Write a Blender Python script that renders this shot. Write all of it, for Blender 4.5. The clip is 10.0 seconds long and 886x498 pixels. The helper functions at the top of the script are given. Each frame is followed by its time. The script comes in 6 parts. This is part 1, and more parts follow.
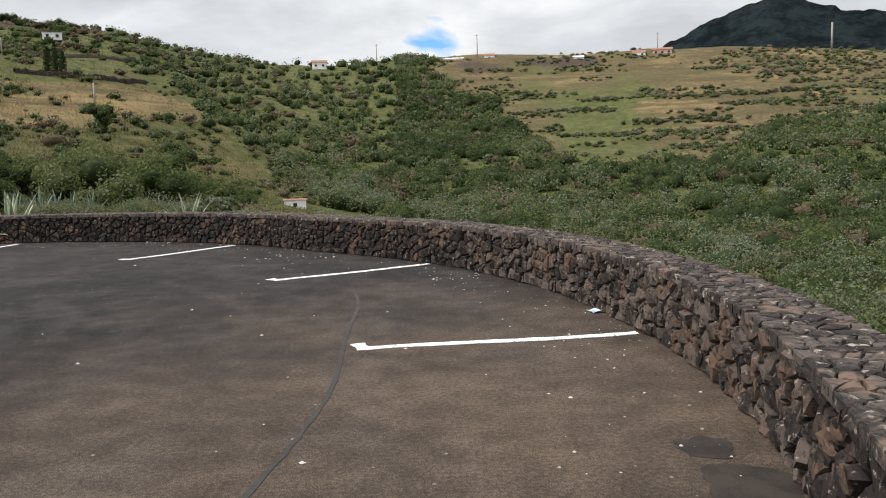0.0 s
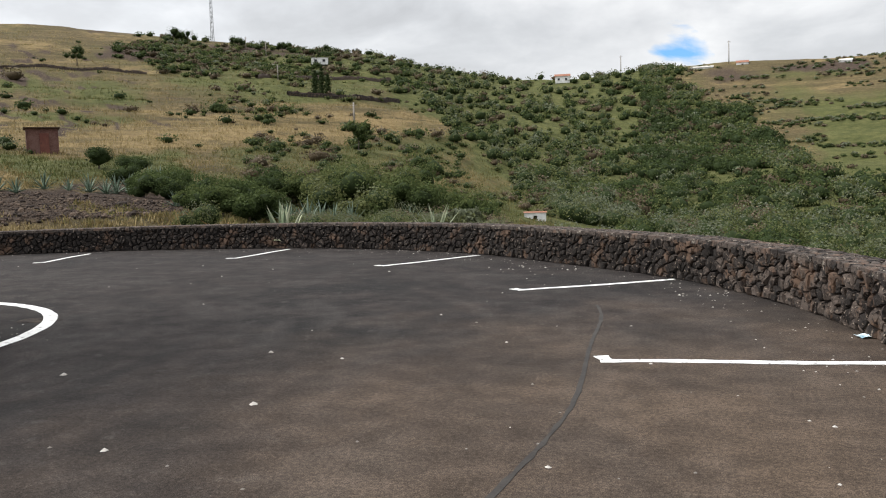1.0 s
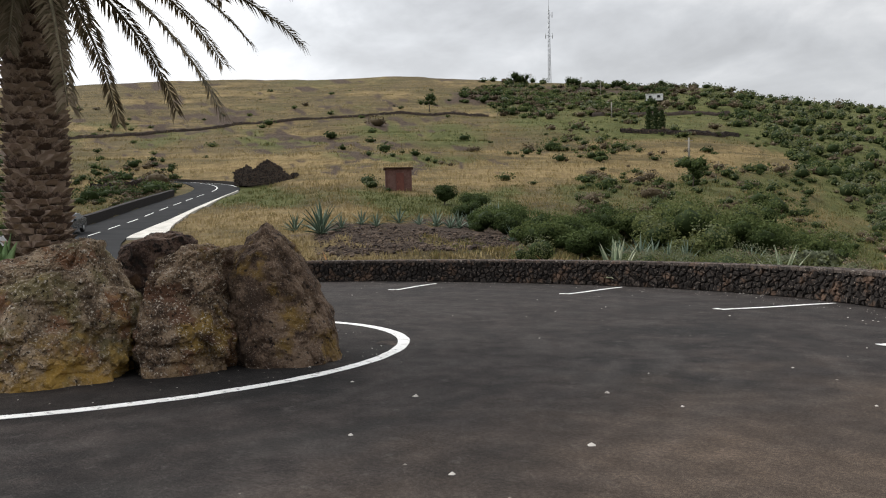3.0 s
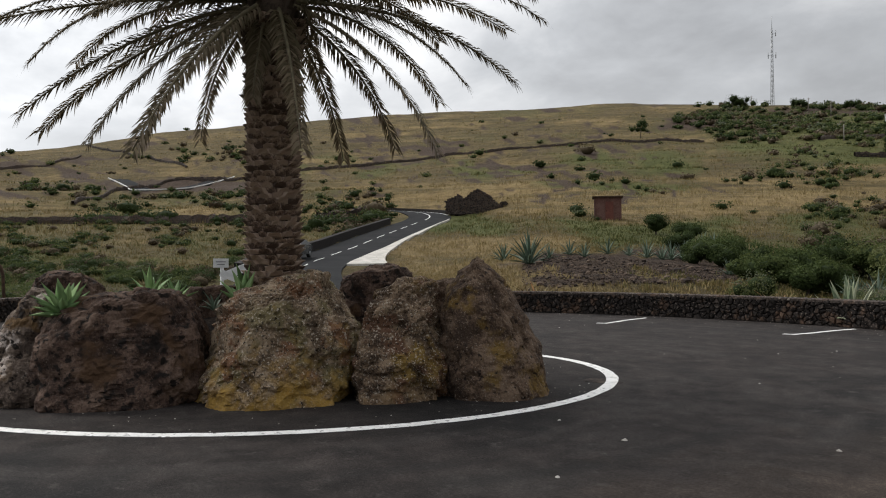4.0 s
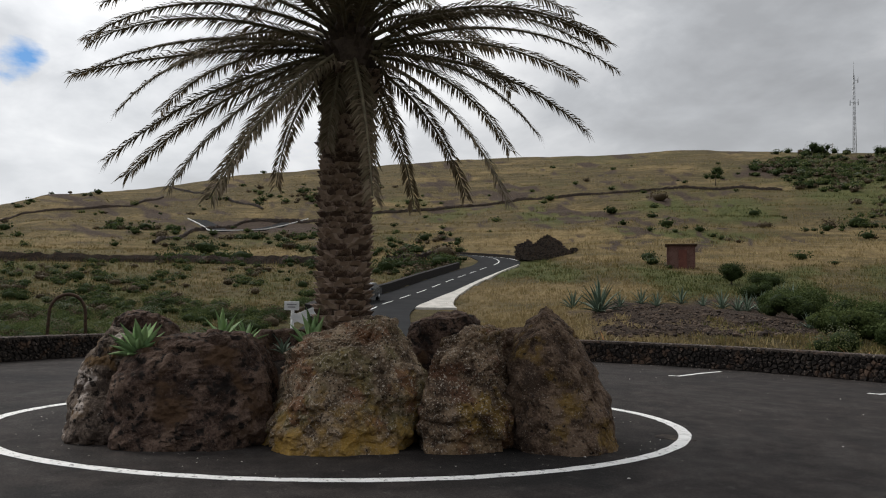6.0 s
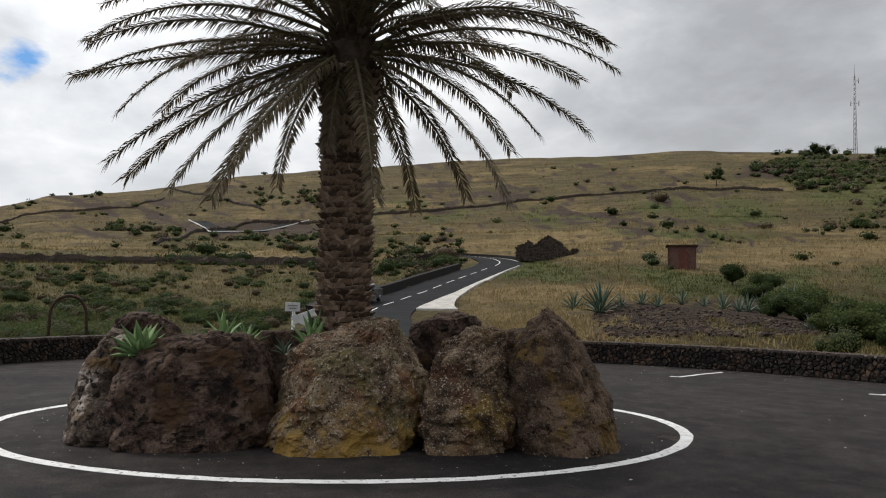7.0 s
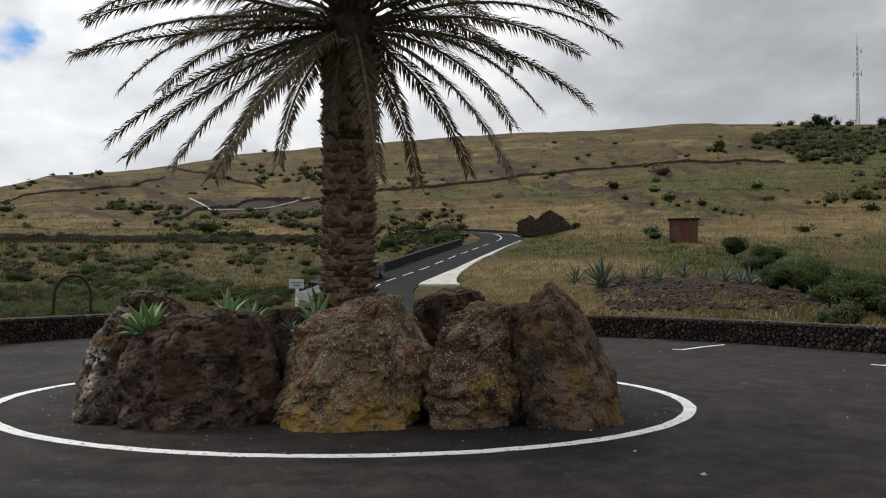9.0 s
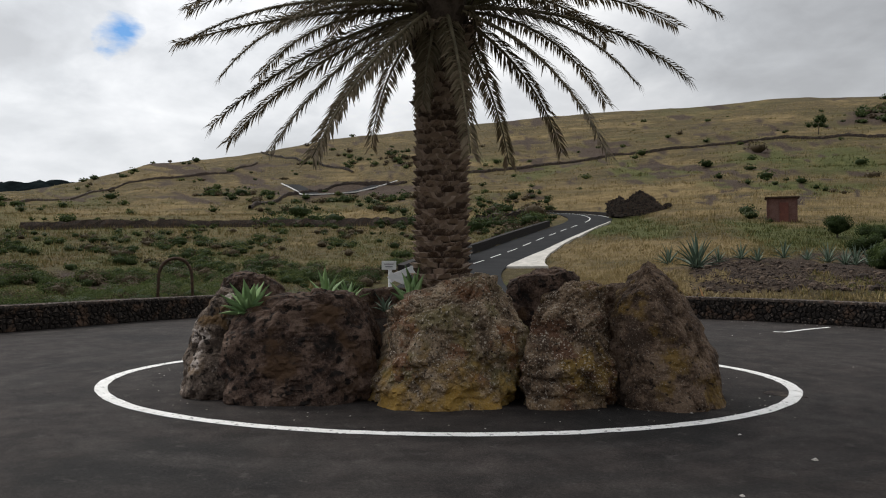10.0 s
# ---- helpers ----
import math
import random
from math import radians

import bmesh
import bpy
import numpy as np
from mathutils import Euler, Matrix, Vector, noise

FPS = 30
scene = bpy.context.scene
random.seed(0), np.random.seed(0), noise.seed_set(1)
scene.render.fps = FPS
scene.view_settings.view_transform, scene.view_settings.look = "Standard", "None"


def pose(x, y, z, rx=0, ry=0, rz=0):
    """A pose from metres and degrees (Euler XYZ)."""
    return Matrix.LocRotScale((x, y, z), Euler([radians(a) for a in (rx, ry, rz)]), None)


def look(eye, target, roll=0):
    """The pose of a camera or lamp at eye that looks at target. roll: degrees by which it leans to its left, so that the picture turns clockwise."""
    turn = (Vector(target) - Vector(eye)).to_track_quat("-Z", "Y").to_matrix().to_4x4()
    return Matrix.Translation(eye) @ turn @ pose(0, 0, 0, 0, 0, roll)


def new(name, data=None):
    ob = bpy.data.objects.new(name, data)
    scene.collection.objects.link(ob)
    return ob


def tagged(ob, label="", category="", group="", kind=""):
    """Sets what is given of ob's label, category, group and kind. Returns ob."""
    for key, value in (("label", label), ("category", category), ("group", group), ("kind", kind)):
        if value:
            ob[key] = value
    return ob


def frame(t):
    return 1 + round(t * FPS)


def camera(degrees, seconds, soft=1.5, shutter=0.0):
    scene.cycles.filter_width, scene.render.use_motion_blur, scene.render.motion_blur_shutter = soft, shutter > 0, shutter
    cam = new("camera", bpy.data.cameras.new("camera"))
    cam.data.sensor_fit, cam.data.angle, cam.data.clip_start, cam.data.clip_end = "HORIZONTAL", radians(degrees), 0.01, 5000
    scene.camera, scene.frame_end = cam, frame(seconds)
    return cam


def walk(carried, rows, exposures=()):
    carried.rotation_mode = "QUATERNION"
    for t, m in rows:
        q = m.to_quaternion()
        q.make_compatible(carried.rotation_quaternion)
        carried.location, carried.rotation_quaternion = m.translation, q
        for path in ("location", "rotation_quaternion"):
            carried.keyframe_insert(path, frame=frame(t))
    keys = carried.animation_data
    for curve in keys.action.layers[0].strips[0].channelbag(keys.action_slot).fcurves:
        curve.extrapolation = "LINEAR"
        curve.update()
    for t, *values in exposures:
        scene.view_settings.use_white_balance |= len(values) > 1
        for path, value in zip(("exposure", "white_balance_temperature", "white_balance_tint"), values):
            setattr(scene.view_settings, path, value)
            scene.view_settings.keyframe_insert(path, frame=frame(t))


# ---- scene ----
cam = camera(56.73, 10.0, soft=1.1)
# seconds, x, y, z, yaw, pitch, roll
ROWS = [
    (0, 0.000, 0.000, 1.517, 0.00, -6.15, 1.85),
    (0.5, -0.006, -0.043, 1.508, 9.86, -5.34, 2.02),
    (1, -0.053, -0.098, 1.511, 16.59, -4.69, 1.91),
    (1.5, -0.095, -0.071, 1.512, 21.46, -3.97, 1.70),
    (2, -0.102, -0.077, 1.516, 25.31, -3.33, 1.63),
    (2.5, -0.116, -0.109, 1.521, 31.50, -2.47, 1.43),
    (3, -0.191, -0.079, 1.530, 39.26, -1.53, 1.15),
    (3.2, -0.191, -0.084, 1.547, 42.79, -1.09, 1.33),
    (4.3, -0.191, -0.110, 1.639, 56.16, 1.23, -0.21),
    (4.5, -0.191, -0.111, 1.645, 57.32, 1.67, -0.45),
    (5, -0.214, -0.115, 1.653, 58.40, 2.74, -0.75),
    (5.5, -0.210, -0.094, 1.669, 58.41, 3.56, -0.97),
    (7, -0.225, -0.086, 1.669, 58.48, 3.74, -0.86),
    (7.5, -0.238, -0.088, 1.665, 58.51, 3.32, -0.71),
    (8, -0.243, -0.091, 1.663, 58.55, 2.91, -0.53),
    (8.5, -0.233, -0.111, 1.656, 58.56, 2.48, -0.38),
    (9, -0.218, -0.118, 1.665, 58.61, 2.05, -0.27),
    (9.5, -0.196, -0.121, 1.653, 59.18, 1.56, -0.04),
    (10, -0.287, -0.182, 1.638, 64.66, 0.81, -0.01),
]
walk(cam, [(t, pose(x, y, z, 90 + pitch, roll, yaw)) for t, x, y, z, yaw, pitch, roll in ROWS],
     exposures=[(0.0, 0.64), (1.5, 0.54), (2.2, 0.40), (3.0, 0.38), (4.3, -0.25), (5.0, -0.55), (5.6, -0.4), (7.0, -0.2), (10.0, -0.2)])


# ---- world and sun ----
def build_world():
    world = bpy.data.worlds.new("overcast_sky")
    scene.world = world
    world.use_nodes = True
    nt = world.node_tree
    nt.nodes.clear()
    N = nt.nodes.new
    out, bg = N("ShaderNodeOutputWorld"), N("ShaderNodeBackground")
    sky = N("ShaderNodeTexSky")
    sky.sky_type, sky.sun_disc = "NISHITA", False
    sky.sun_elevation, sky.sun_rotation = radians(54), radians(250)
    dim = N("ShaderNodeVectorMath")
    dim.operation = "SCALE"
    dim.inputs["Scale"].default_value = 0.10
    clear = N("ShaderNodeVectorMath")
    clear.operation = "MULTIPLY"
    clear.inputs[1].default_value = (0.55, 0.90, 1.25)
    nt.links.new(sky.outputs[0], clear.inputs[0])
    nt.links.new(clear.outputs[0], dim.inputs[0])
    co = N("ShaderNodeTexCoord")
    sep = N("ShaderNodeSeparateXYZ")
    nt.links.new(co.outputs["Generated"], sep.inputs[0])

    def m(op, a, b=None):
        n = N("ShaderNodeMath")
        n.operation = op
        for i, v in enumerate((a, b)):
            if v is None:
                continue
            if isinstance(v, (int, float)):
                n.inputs[i].default_value = v
            else:
                nt.links.new(v, n.inputs[i])
        return n.outputs[0]

    z = m("MAXIMUM", sep.outputs[2], 0.0)
    den = m("ADD", z, 0.30)
    comb = N("ShaderNodeCombineXYZ")
    nt.links.new(m("DIVIDE", sep.outputs[0], den), comb.inputs[0])
    nt.links.new(m("DIVIDE", sep.outputs[1], den), comb.inputs[1])
    comb.inputs[2].default_value = 2.2

    def cloud_noise(scale, detail, off):
        n = N("ShaderNodeTexNoise")
        n.inputs["Scale"].default_value, n.inputs["Detail"].default_value = scale, detail
        n.inputs["Roughness"].default_value, n.inputs["Distortion"].default_value = 0.55, 0.25
        add = N("ShaderNodeVectorMath")
        add.inputs[1].default_value = off
        nt.links.new(comb.outputs[0], add.inputs[0])
        nt.links.new(add.outputs[0], n.inputs["Vector"])
        return n.outputs["Fac"]

    big, fine = cloud_noise(0.85, 7, (3.1, 1.7, 0)), cloud_noise(2.6, 8, (0.4, 6.3, 2))
    mix = m("ADD", m("MULTIPLY", big, 0.60), m("MULTIPLY", fine, 0.40))
    ramp = N("ShaderNodeValToRGB")
    e = ramp.color_ramp.elements
    e[0].position, e[0].color = 0.40, (0.97, 0.98, 0.99, 1)
    e[1].position, e[1].color = 0.60, (0.45, 0.465, 0.49, 1)
    mid = ramp.color_ramp.elements.new(0.475)
    mid.color = (0.74, 0.755, 0.78, 1)
    mid = ramp.color_ramp.elements.new(0.535)
    mid.color = (0.57, 0.59, 0.62, 1)
    nt.links.new(mix, ramp.inputs[0])
    # bright haze low over the land
    low = N("ShaderNodeMapRange")
    low.inputs[1].default_value, low.inputs[2].default_value = 0.10, 0.26
    low.inputs[3].default_value, low.inputs[4].default_value = 0.50, 0.0
    nt.links.new(z, low.inputs[0])
    haze = N("ShaderNodeMix")
    haze.data_type = "RGBA"
    haze.inputs["B"].default_value = (0.76, 0.78, 0.80, 1)
    nt.links.new(low.outputs[0], haze.inputs["Factor"])
    nt.links.new(ramp.outputs[0], haze.inputs["A"])
    # gaps in the cloud
    def hole(direction, spread):
        d = N("ShaderNodeVectorMath")
        d.operation = "DISTANCE"
        nt.links.new(co.outputs["Generated"], d.inputs[0])
        d.inputs[1].default_value = direction
        return m("SUBTRACT", 1.0, m("DIVIDE", d.outputs["Value"], spread))

    ragged = m("MULTIPLY", m("SUBTRACT", cloud_noise(4.2, 7, (7.7, 2.9, 5)), 0.5), 5.0)
    holes = m("MAXIMUM", hole((0.005, 0.985, 0.142), 0.050), m("MAXIMUM", hole((-0.965, 0.068, 0.252), 0.032), hole((0.4, -0.6, 0.7), 0.4)))
    gap = N("ShaderNodeMapRange")
    gap.inputs[1].default_value, gap.inputs[2].default_value = 0.25, 0.95
    nt.links.new(m("ADD", holes, m("MULTIPLY", ragged, m("GREATER_THAN", holes, -0.6))), gap.inputs[0])
    lit = N("ShaderNodeVectorMath")
    lit.operation = "SCALE"
    nt.links.new(haze.outputs["Result"], lit.inputs[0])
    both = N("ShaderNodeMix")
    both.data_type = "RGBA"
    nt.links.new(gap.outputs[0], both.inputs["Factor"])
    nt.links.new(lit.outputs[0], both.inputs["A"])
    nt.links.new(dim.outputs[0], both.inputs["B"])
    # cloud is brighter towards the hidden sun
    dot = N("ShaderNodeVectorMath")
    dot.operation = "DOT_PRODUCT"
    nt.links.new(co.outputs["Generated"], dot.inputs[0])
    dot.inputs[1].default_value = (-0.553, -0.20, 0.81)
    glow = m("ADD", m("MULTIPLY", m("POWER", m("MAXIMUM", dot.outputs["Value"], 0.0), 1.5), 1.22), 0.72)
    nt.links.new(glow, lit.inputs["Scale"])
    nt.links.new(both.outputs["Result"], bg.inputs["Color"])
    bg.inputs["Strength"].default_value = 1.0
    nt.links.new(bg.outputs[0], out.inputs[0])


build_world()
sun_data = bpy.data.lights.new("sun", "SUN")
sun_data.energy, sun_data.angle, sun_data.color = 1.5, radians(14), (1.0, 0.96, 0.90)
sun = new("sun", sun_data)
sun.matrix_world = look((0, 0, 60), (0.56, 0.20, 59.18))


# ---- materials ----
def surface(name, colors, scale=4.0, rough=0.85, bump=0.3, fine=60.0, dist=0.01, metal=0.0, positions=None, random_amount=0.0, island=0.0, coord="Object", second=None, spec=0.3):
    """A material of mottled colours: noise at two scales through a ramp, with bump. second: (colour, scale, low, high) patches laid over."""
    mat = bpy.data.materials.new(name)
    mat.use_nodes = True
    nt = mat.node_tree
    b = nt.nodes["Principled BSDF"]
    N = nt.nodes.new
    co = N("ShaderNodeTexCoord").outputs[coord]

    def nz(sc, detail=6.0, r=0.6):
        n = N("ShaderNodeTexNoise")
        n.inputs["Scale"].default_value, n.inputs["Detail"].default_value, n.inputs["Roughness"].default_value = sc, detail, r
        nt.links.new(co, n.inputs["Vector"])
        return n.outputs["Fac"]

    def m(op, a, c):
        n = N("ShaderNodeMath")
        n.operation = op
        for i, v in enumerate((a, c)):
            if isinstance(v, (int, float)):
                n.inputs[i].default_value = v
            else:
                nt.links.new(v, n.inputs[i])
        return n.outputs[0]

    small = nz(fine)
    fac = m("ADD", m("MULTIPLY", nz(scale), 0.65), m("MULTIPLY", small, 0.35))
    if random_amount:
        r = N("ShaderNodeObjectInfo").outputs["Random"]
        fac = m("ADD", fac, m("MULTIPLY", m("SUBTRACT", r, 0.5), random_amount))
    if island:
        r = N("ShaderNodeNewGeometry").outputs["Random Per Island"]
        fac = m("ADD", fac, m("MULTIPLY", m("SUBTRACT", r, 0.5), island))
    ramp = N("ShaderNodeValToRGB")
    els = ramp.color_ramp.elements
    k = len(colors)
    pos = positions or [0.43 + 0.14 * i / max(1, k - 1) for i in range(k)]
    while len(els) < k:
        els.new(0.5)
    for i in range(k):
        els[i].position, els[i].color = pos[i], (*colors[i], 1)
    nt.links.new(fac, ramp.inputs[0])
    col = ramp.outputs[0]
    for c2, sc2, lo, hi in (second or []):
        mr = N("ShaderNodeMapRange")
        mr.inputs[1].default_value, mr.inputs[2].default_value = 0.5 + 0.62 * (lo - 0.5), 0.5 + 0.62 * (hi - 0.5)
        nt.links.new(nz(sc2, 6.0, 0.60), mr.inputs[0])
        mx = N("ShaderNodeMix")
        mx.data_type = "RGBA"
        nt.links.new(mr.outputs[0], mx.inputs["Factor"])
        nt.links.new(col, mx.inputs["A"])
        mx.inputs["B"].default_value = (*c2, 1)
        col = mx.outputs["Result"]
    nt.links.new(col, b.inputs["Base Color"])
    b.inputs["Roughness"].default_value, b.inputs["Metallic"].default_value = rough, metal
    b.inputs["Specular IOR Level"].default_value = spec
    if bump:
        bp = N("ShaderNodeBump")
        bp.inputs["Strength"].default_value, bp.inputs["Distance"].default_value = bump, dist
        nt.links.new(m("ADD", m("MULTIPLY", nz(scale * 3), 0.6), m("MULTIPLY", small, 0.5)), bp.inputs["Height"])
        nt.links.new(bp.outputs[0], b.inputs["Normal"])
    return mat


def foliage(name, stops, island=0.35, rough=0.7, through_light=0.0):
    """Leaves: the mesh's own 'tint' picks the kind of green, on bushes with shading painted in, and every leaf varies.
    """
    mat = bpy.data.materials.new(name)
    mat.use_nodes = True
    nt = mat.node_tree
    b = nt.nodes["Principled BSDF"]
    N = nt.nodes.new
    at = N("ShaderNodeAttribute")
    at.attribute_name = "tint"
    isl = N("ShaderNodeNewGeometry").outputs["Random Per Island"]
    sh = N("ShaderNodeMath")
    sh.operation = "MULTIPLY_ADD"
    nt.links.new(isl, sh.inputs[0])
    sh.inputs[1].default_value = island
    nt.links.new(at.outputs["Fac"], sh.inputs[2])
    ramp = N("ShaderNodeValToRGB")
    els = ramp.color_ramp.elements
    while len(els) < len(stops):
        els.new(0.5)
    for i, (p, c) in enumerate(stops):
        els[i].position, els[i].color = p, (*c, 1)
    nt.links.new(sh.outputs[0], ramp.inputs[0])
    nt.links.new(ramp.outputs[0], b.inputs["Base Color"])
    b.inputs["Roughness"].default_value = rough
    b.inputs["Specular IOR Level"].default_value = 0.08
    if through_light:
        tr, mx = N("ShaderNodeBsdfTranslucent"), N("ShaderNodeMixShader")
        nt.links.new(ramp.outputs[0], tr.inputs["Color"])
        mx.inputs[0].default_value = through_light
        nt.links.new(b.outputs[0], mx.inputs[1])
        nt.links.new(tr.outputs[0], mx.inputs[2])
        nt.links.new(mx.outputs[0], nt.nodes["Material Output"].inputs["Surface"])
    return mat


def asphalt_material():
    """Aggregate, dust, and wheel tracks that sweep round the island."""
    mat = surface("asphalt", [(0.0180, 0.0150, 0.0140), (0.026, 0.0216, 0.0200), (0.037, 0.0305, 0.0278)], scale=2.2, fine=120, rough=0.85, bump=0.7, dist=0.008, spec=0.12,
                  second=[((0.036, 0.0315, 0.029), 0.9, 0.52, 0.72), ((0.015, 0.0137, 0.0133), 0.33, 0.54, 0.68), ((0.046, 0.041, 0.038), 5.5, 0.62, 0.80), ((0.085, 0.077, 0.070), 90.0, 0.64, 0.80), ((0.010, 0.009, 0.009), 70.0, 0.64, 0.80)])
    nt = mat.node_tree
    N = nt.nodes.new
    b = nt.nodes["Principled BSDF"]
    col = b.inputs["Base Color"].links[0].from_socket
    co = N("ShaderNodeTexCoord").outputs["Object"]

    def vec(op, a, value):
        n = N("ShaderNodeVectorMath")
        n.operation = op
        nt.links.new(a, n.inputs[0])
        n.inputs[1].default_value = value
        return n

    def layer(fac, lo, hi, colour, col):
        mr = N("ShaderNodeMapRange")
        mr.inputs[1].default_value, mr.inputs[2].default_value = lo, hi
        nt.links.new(fac, mr.inputs[0])
        mx = N("ShaderNodeMix")
        mx.data_type = "RGBA"
        nt.links.new(mr.outputs[0], mx.inputs["Factor"])
        nt.links.new(col, mx.inputs["A"])
        mx.inputs["B"].default_value = (*colour, 1)
        return mx.outputs["Result"]

    def nz(sc, where, detail=5.0):
        n = N("ShaderNodeTexNoise")
        n.inputs["Scale"].default_value, n.inputs["Detail"].default_value = sc, detail
        nt.links.new(where, n.inputs["Vector"])
        return n.outputs["Fac"]

    # tracks: noise drawn out round the island
    rel = vec("SUBTRACT", co, (-10.8, 4.8, 0))
    ln = N("ShaderNodeVectorMath")
    ln.operation = "LENGTH"
    nt.links.new(rel.outputs[0], ln.inputs[0])
    slow = vec("SCALE", rel.outputs[0], (0, 0, 0))
    slow.inputs["Scale"].default_value = 0.16
    cmb = N("ShaderNodeCombineXYZ")
    nt.links.new(ln.outputs["Value"], cmb.inputs[2])
    add = N("ShaderNodeVectorMath")
    nt.links.new(slow.outputs[0], add.inputs[0])
    nt.links.new(cmb.outputs[0], add.inputs[1])
    tracks = nz(2.2, add.outputs[0], 9)
    col = layer(tracks, 0.52, 0.85, (0.046, 0.041, 0.038), col)
    col = layer(tracks, 0.46, 0.15, (0.017, 0.016, 0.0155), col)
    # blown dust by the outer bays
    d = vec("DISTANCE", co, (0.75, 4.9, 0.0))
    mu = N("ShaderNodeMath")
    mu.operation = "MULTIPLY_ADD"
    nt.links.new(d.outputs["Value"], mu.inputs[0])
    mu.inputs[1].default_value = -0.13
    nt.links.new(nz(0.7, co, 6), mu.inputs[2])
    col = layer(mu.outputs[0], -0.22, 0.85, (0.108, 0.077, 0.054), col)
    # grain and blotches over everything
    for scale, detail, low, high in ((130.0, 3.0, 0.45, 1.60), (34.0, 5.0, 0.72, 1.28), (4.0, 9.0, 0.82, 1.18), (0.7, 9.0, 0.89, 1.09)):
        mr = N("ShaderNodeMapRange")
        mr.inputs[1].default_value, mr.inputs[2].default_value = 0.36, 0.64
        mr.inputs[3].default_value, mr.inputs[4].default_value = low, high
        nt.links.new(nz(scale, co, detail), mr.inputs[0])
        sc = N("ShaderNodeVectorMath")
        sc.operation = "SCALE"
        nt.links.new(col, sc.inputs[0])
        nt.links.new(mr.outputs[0], sc.inputs["Scale"])
        col = sc.outputs[0]
    nt.links.new(col, b.inputs["Base Color"])
    return mat


ASPHALT = asphalt_material()
PAINT = surface("white_road_paint", [(0.76, 0.75, 0.72), (0.88, 0.87, 0.85)], scale=6, fine=90, rough=0.7, bump=0.15, second=[((0.30, 0.29, 0.28), 14.0, 0.62, 0.70)])
BASALT = surface("basalt_wall_stone", [(0.019, 0.015, 0.0128), (0.044, 0.034, 0.0285), (0.090, 0.070, 0.058)], scale=9, fine=75, rough=0.92, bump=0.8, dist=0.012, random_amount=0.30, island=0.22,
                 second=[((0.26, 0.205, 0.165), 26.0, 0.66, 0.76), ((0.105, 0.066, 0.045), 3.0, 0.56, 0.70), ((0.012, 0.010, 0.009), 17.0, 0.60, 0.70)])
CAPSTONE = surface("weathered_cap_stone", [(0.021, 0.0165, 0.0142), (0.043, 0.0335, 0.0285), (0.080, 0.063, 0.053)], scale=7, fine=60, rough=0.92, bump=0.7, dist=0.010, random_amount=0.25, island=0.25,
                   second=[((0.30, 0.26, 0.215), 13.0, 0.65, 0.75), ((0.014, 0.012, 0.011), 22.0, 0.58, 0.68), ((0.13, 0.088, 0.066), 4.0, 0.58, 0.72)])
MORTAR = surface("dark_mortar", [(0.012, 0.010, 0.0095), (0.026, 0.022, 0.020)], scale=10, fine=80, rough=0.95, bump=0.6)
ROADTOP = surface("smooth_road_asphalt", [(0.015, 0.0155, 0.0165), (0.023, 0.0235, 0.025)], scale=0.5, fine=40, rough=0.95, bump=0.15, spec=0.1)
CONCRETE = surface("pale_concrete", [(0.42, 0.40, 0.36), (0.58, 0.55, 0.50)], scale=1.5, fine=30, rough=0.85, bump=0.2)

# ---- mesh helpers ----
def finish(name, bm, mat, smooth=False):
    me = bpy.data.meshes.new(name)
    bm.normal_update()
    bm.to_mesh(me)
    bm.free()
    if mat:
        me.materials.append(mat)
    if smooth:
        me.polygons.foreach_set("use_smooth", [True] * len(me.polygons))
    return me


def raw(name, verts, faces, mat, smooth=False, tint=None):
    me = bpy.data.meshes.new(name)
    me.from_pydata([tuple(v) for v in verts], [], [tuple(f) for f in faces])
    if mat:
        me.materials.append(mat)
    if smooth:
        me.polygons.foreach_set("use_smooth", [True] * len(me.polygons))
    if tint is not None:
        me.attributes.new("tint", "FLOAT", "POINT").data.foreach_set("value", np.asarray(tint, dtype=np.float32))
    return me


def quads(name, verts, mat, tint=None, extra=None):
    """A mesh from an (n, 4, 3) array of separate quads, and tint of one value a quad. extra: (verts, triangles, tints) joined on."""
    n = len(verts)
    v = np.asarray(verts, dtype=np.float32).reshape(-1, 3)
    loops = np.arange(4 * n, dtype=np.int32)
    starts = np.arange(0, 4 * n, 4, dtype=np.int32)
    tv = np.repeat(np.asarray(tint, dtype=np.float32), 4) if tint is not None else None
    if extra is not None and len(extra[0]):
        ev, ef, et = extra
        loops = np.concatenate([loops, (ef.reshape(-1) + len(v)).astype(np.int32)])
        starts = np.concatenate([starts, 4 * n + np.arange(0, 3 * len(ef), 3, dtype=np.int32)])
        v = np.concatenate([v, ev.astype(np.float32)])
        tv = np.concatenate([tv, et.astype(np.float32)]) if tv is not None else None
    me = bpy.data.meshes.new(name)
    me.vertices.add(len(v))
    me.vertices.foreach_set("co", v.reshape(-1))
    me.loops.add(len(loops))
    me.loops.foreach_set("vertex_index", loops)
    me.polygons.add(len(starts))
    me.polygons.foreach_set("loop_start", starts)
    me.update(calc_edges=True)
    me.validate()
    if tv is not None:
        me.attributes.new("tint", "FLOAT", "POINT").data.foreach_set("value", tv)
    if mat:
        me.materials.append(mat)
    return me


def part(name, mesh, parent, at=None, label=""):
    """Links a mesh (or a bmesh with its material given as a pair) as a part under a thing."""
    ob = new(name, mesh)
    ob.parent = parent
    if at is not None:
        ob.matrix_basis = at
    if label:
        tagged(ob, label)
    return ob


def empty(name, at):
    ob = new(name)
    ob.matrix_basis = at
    return ob


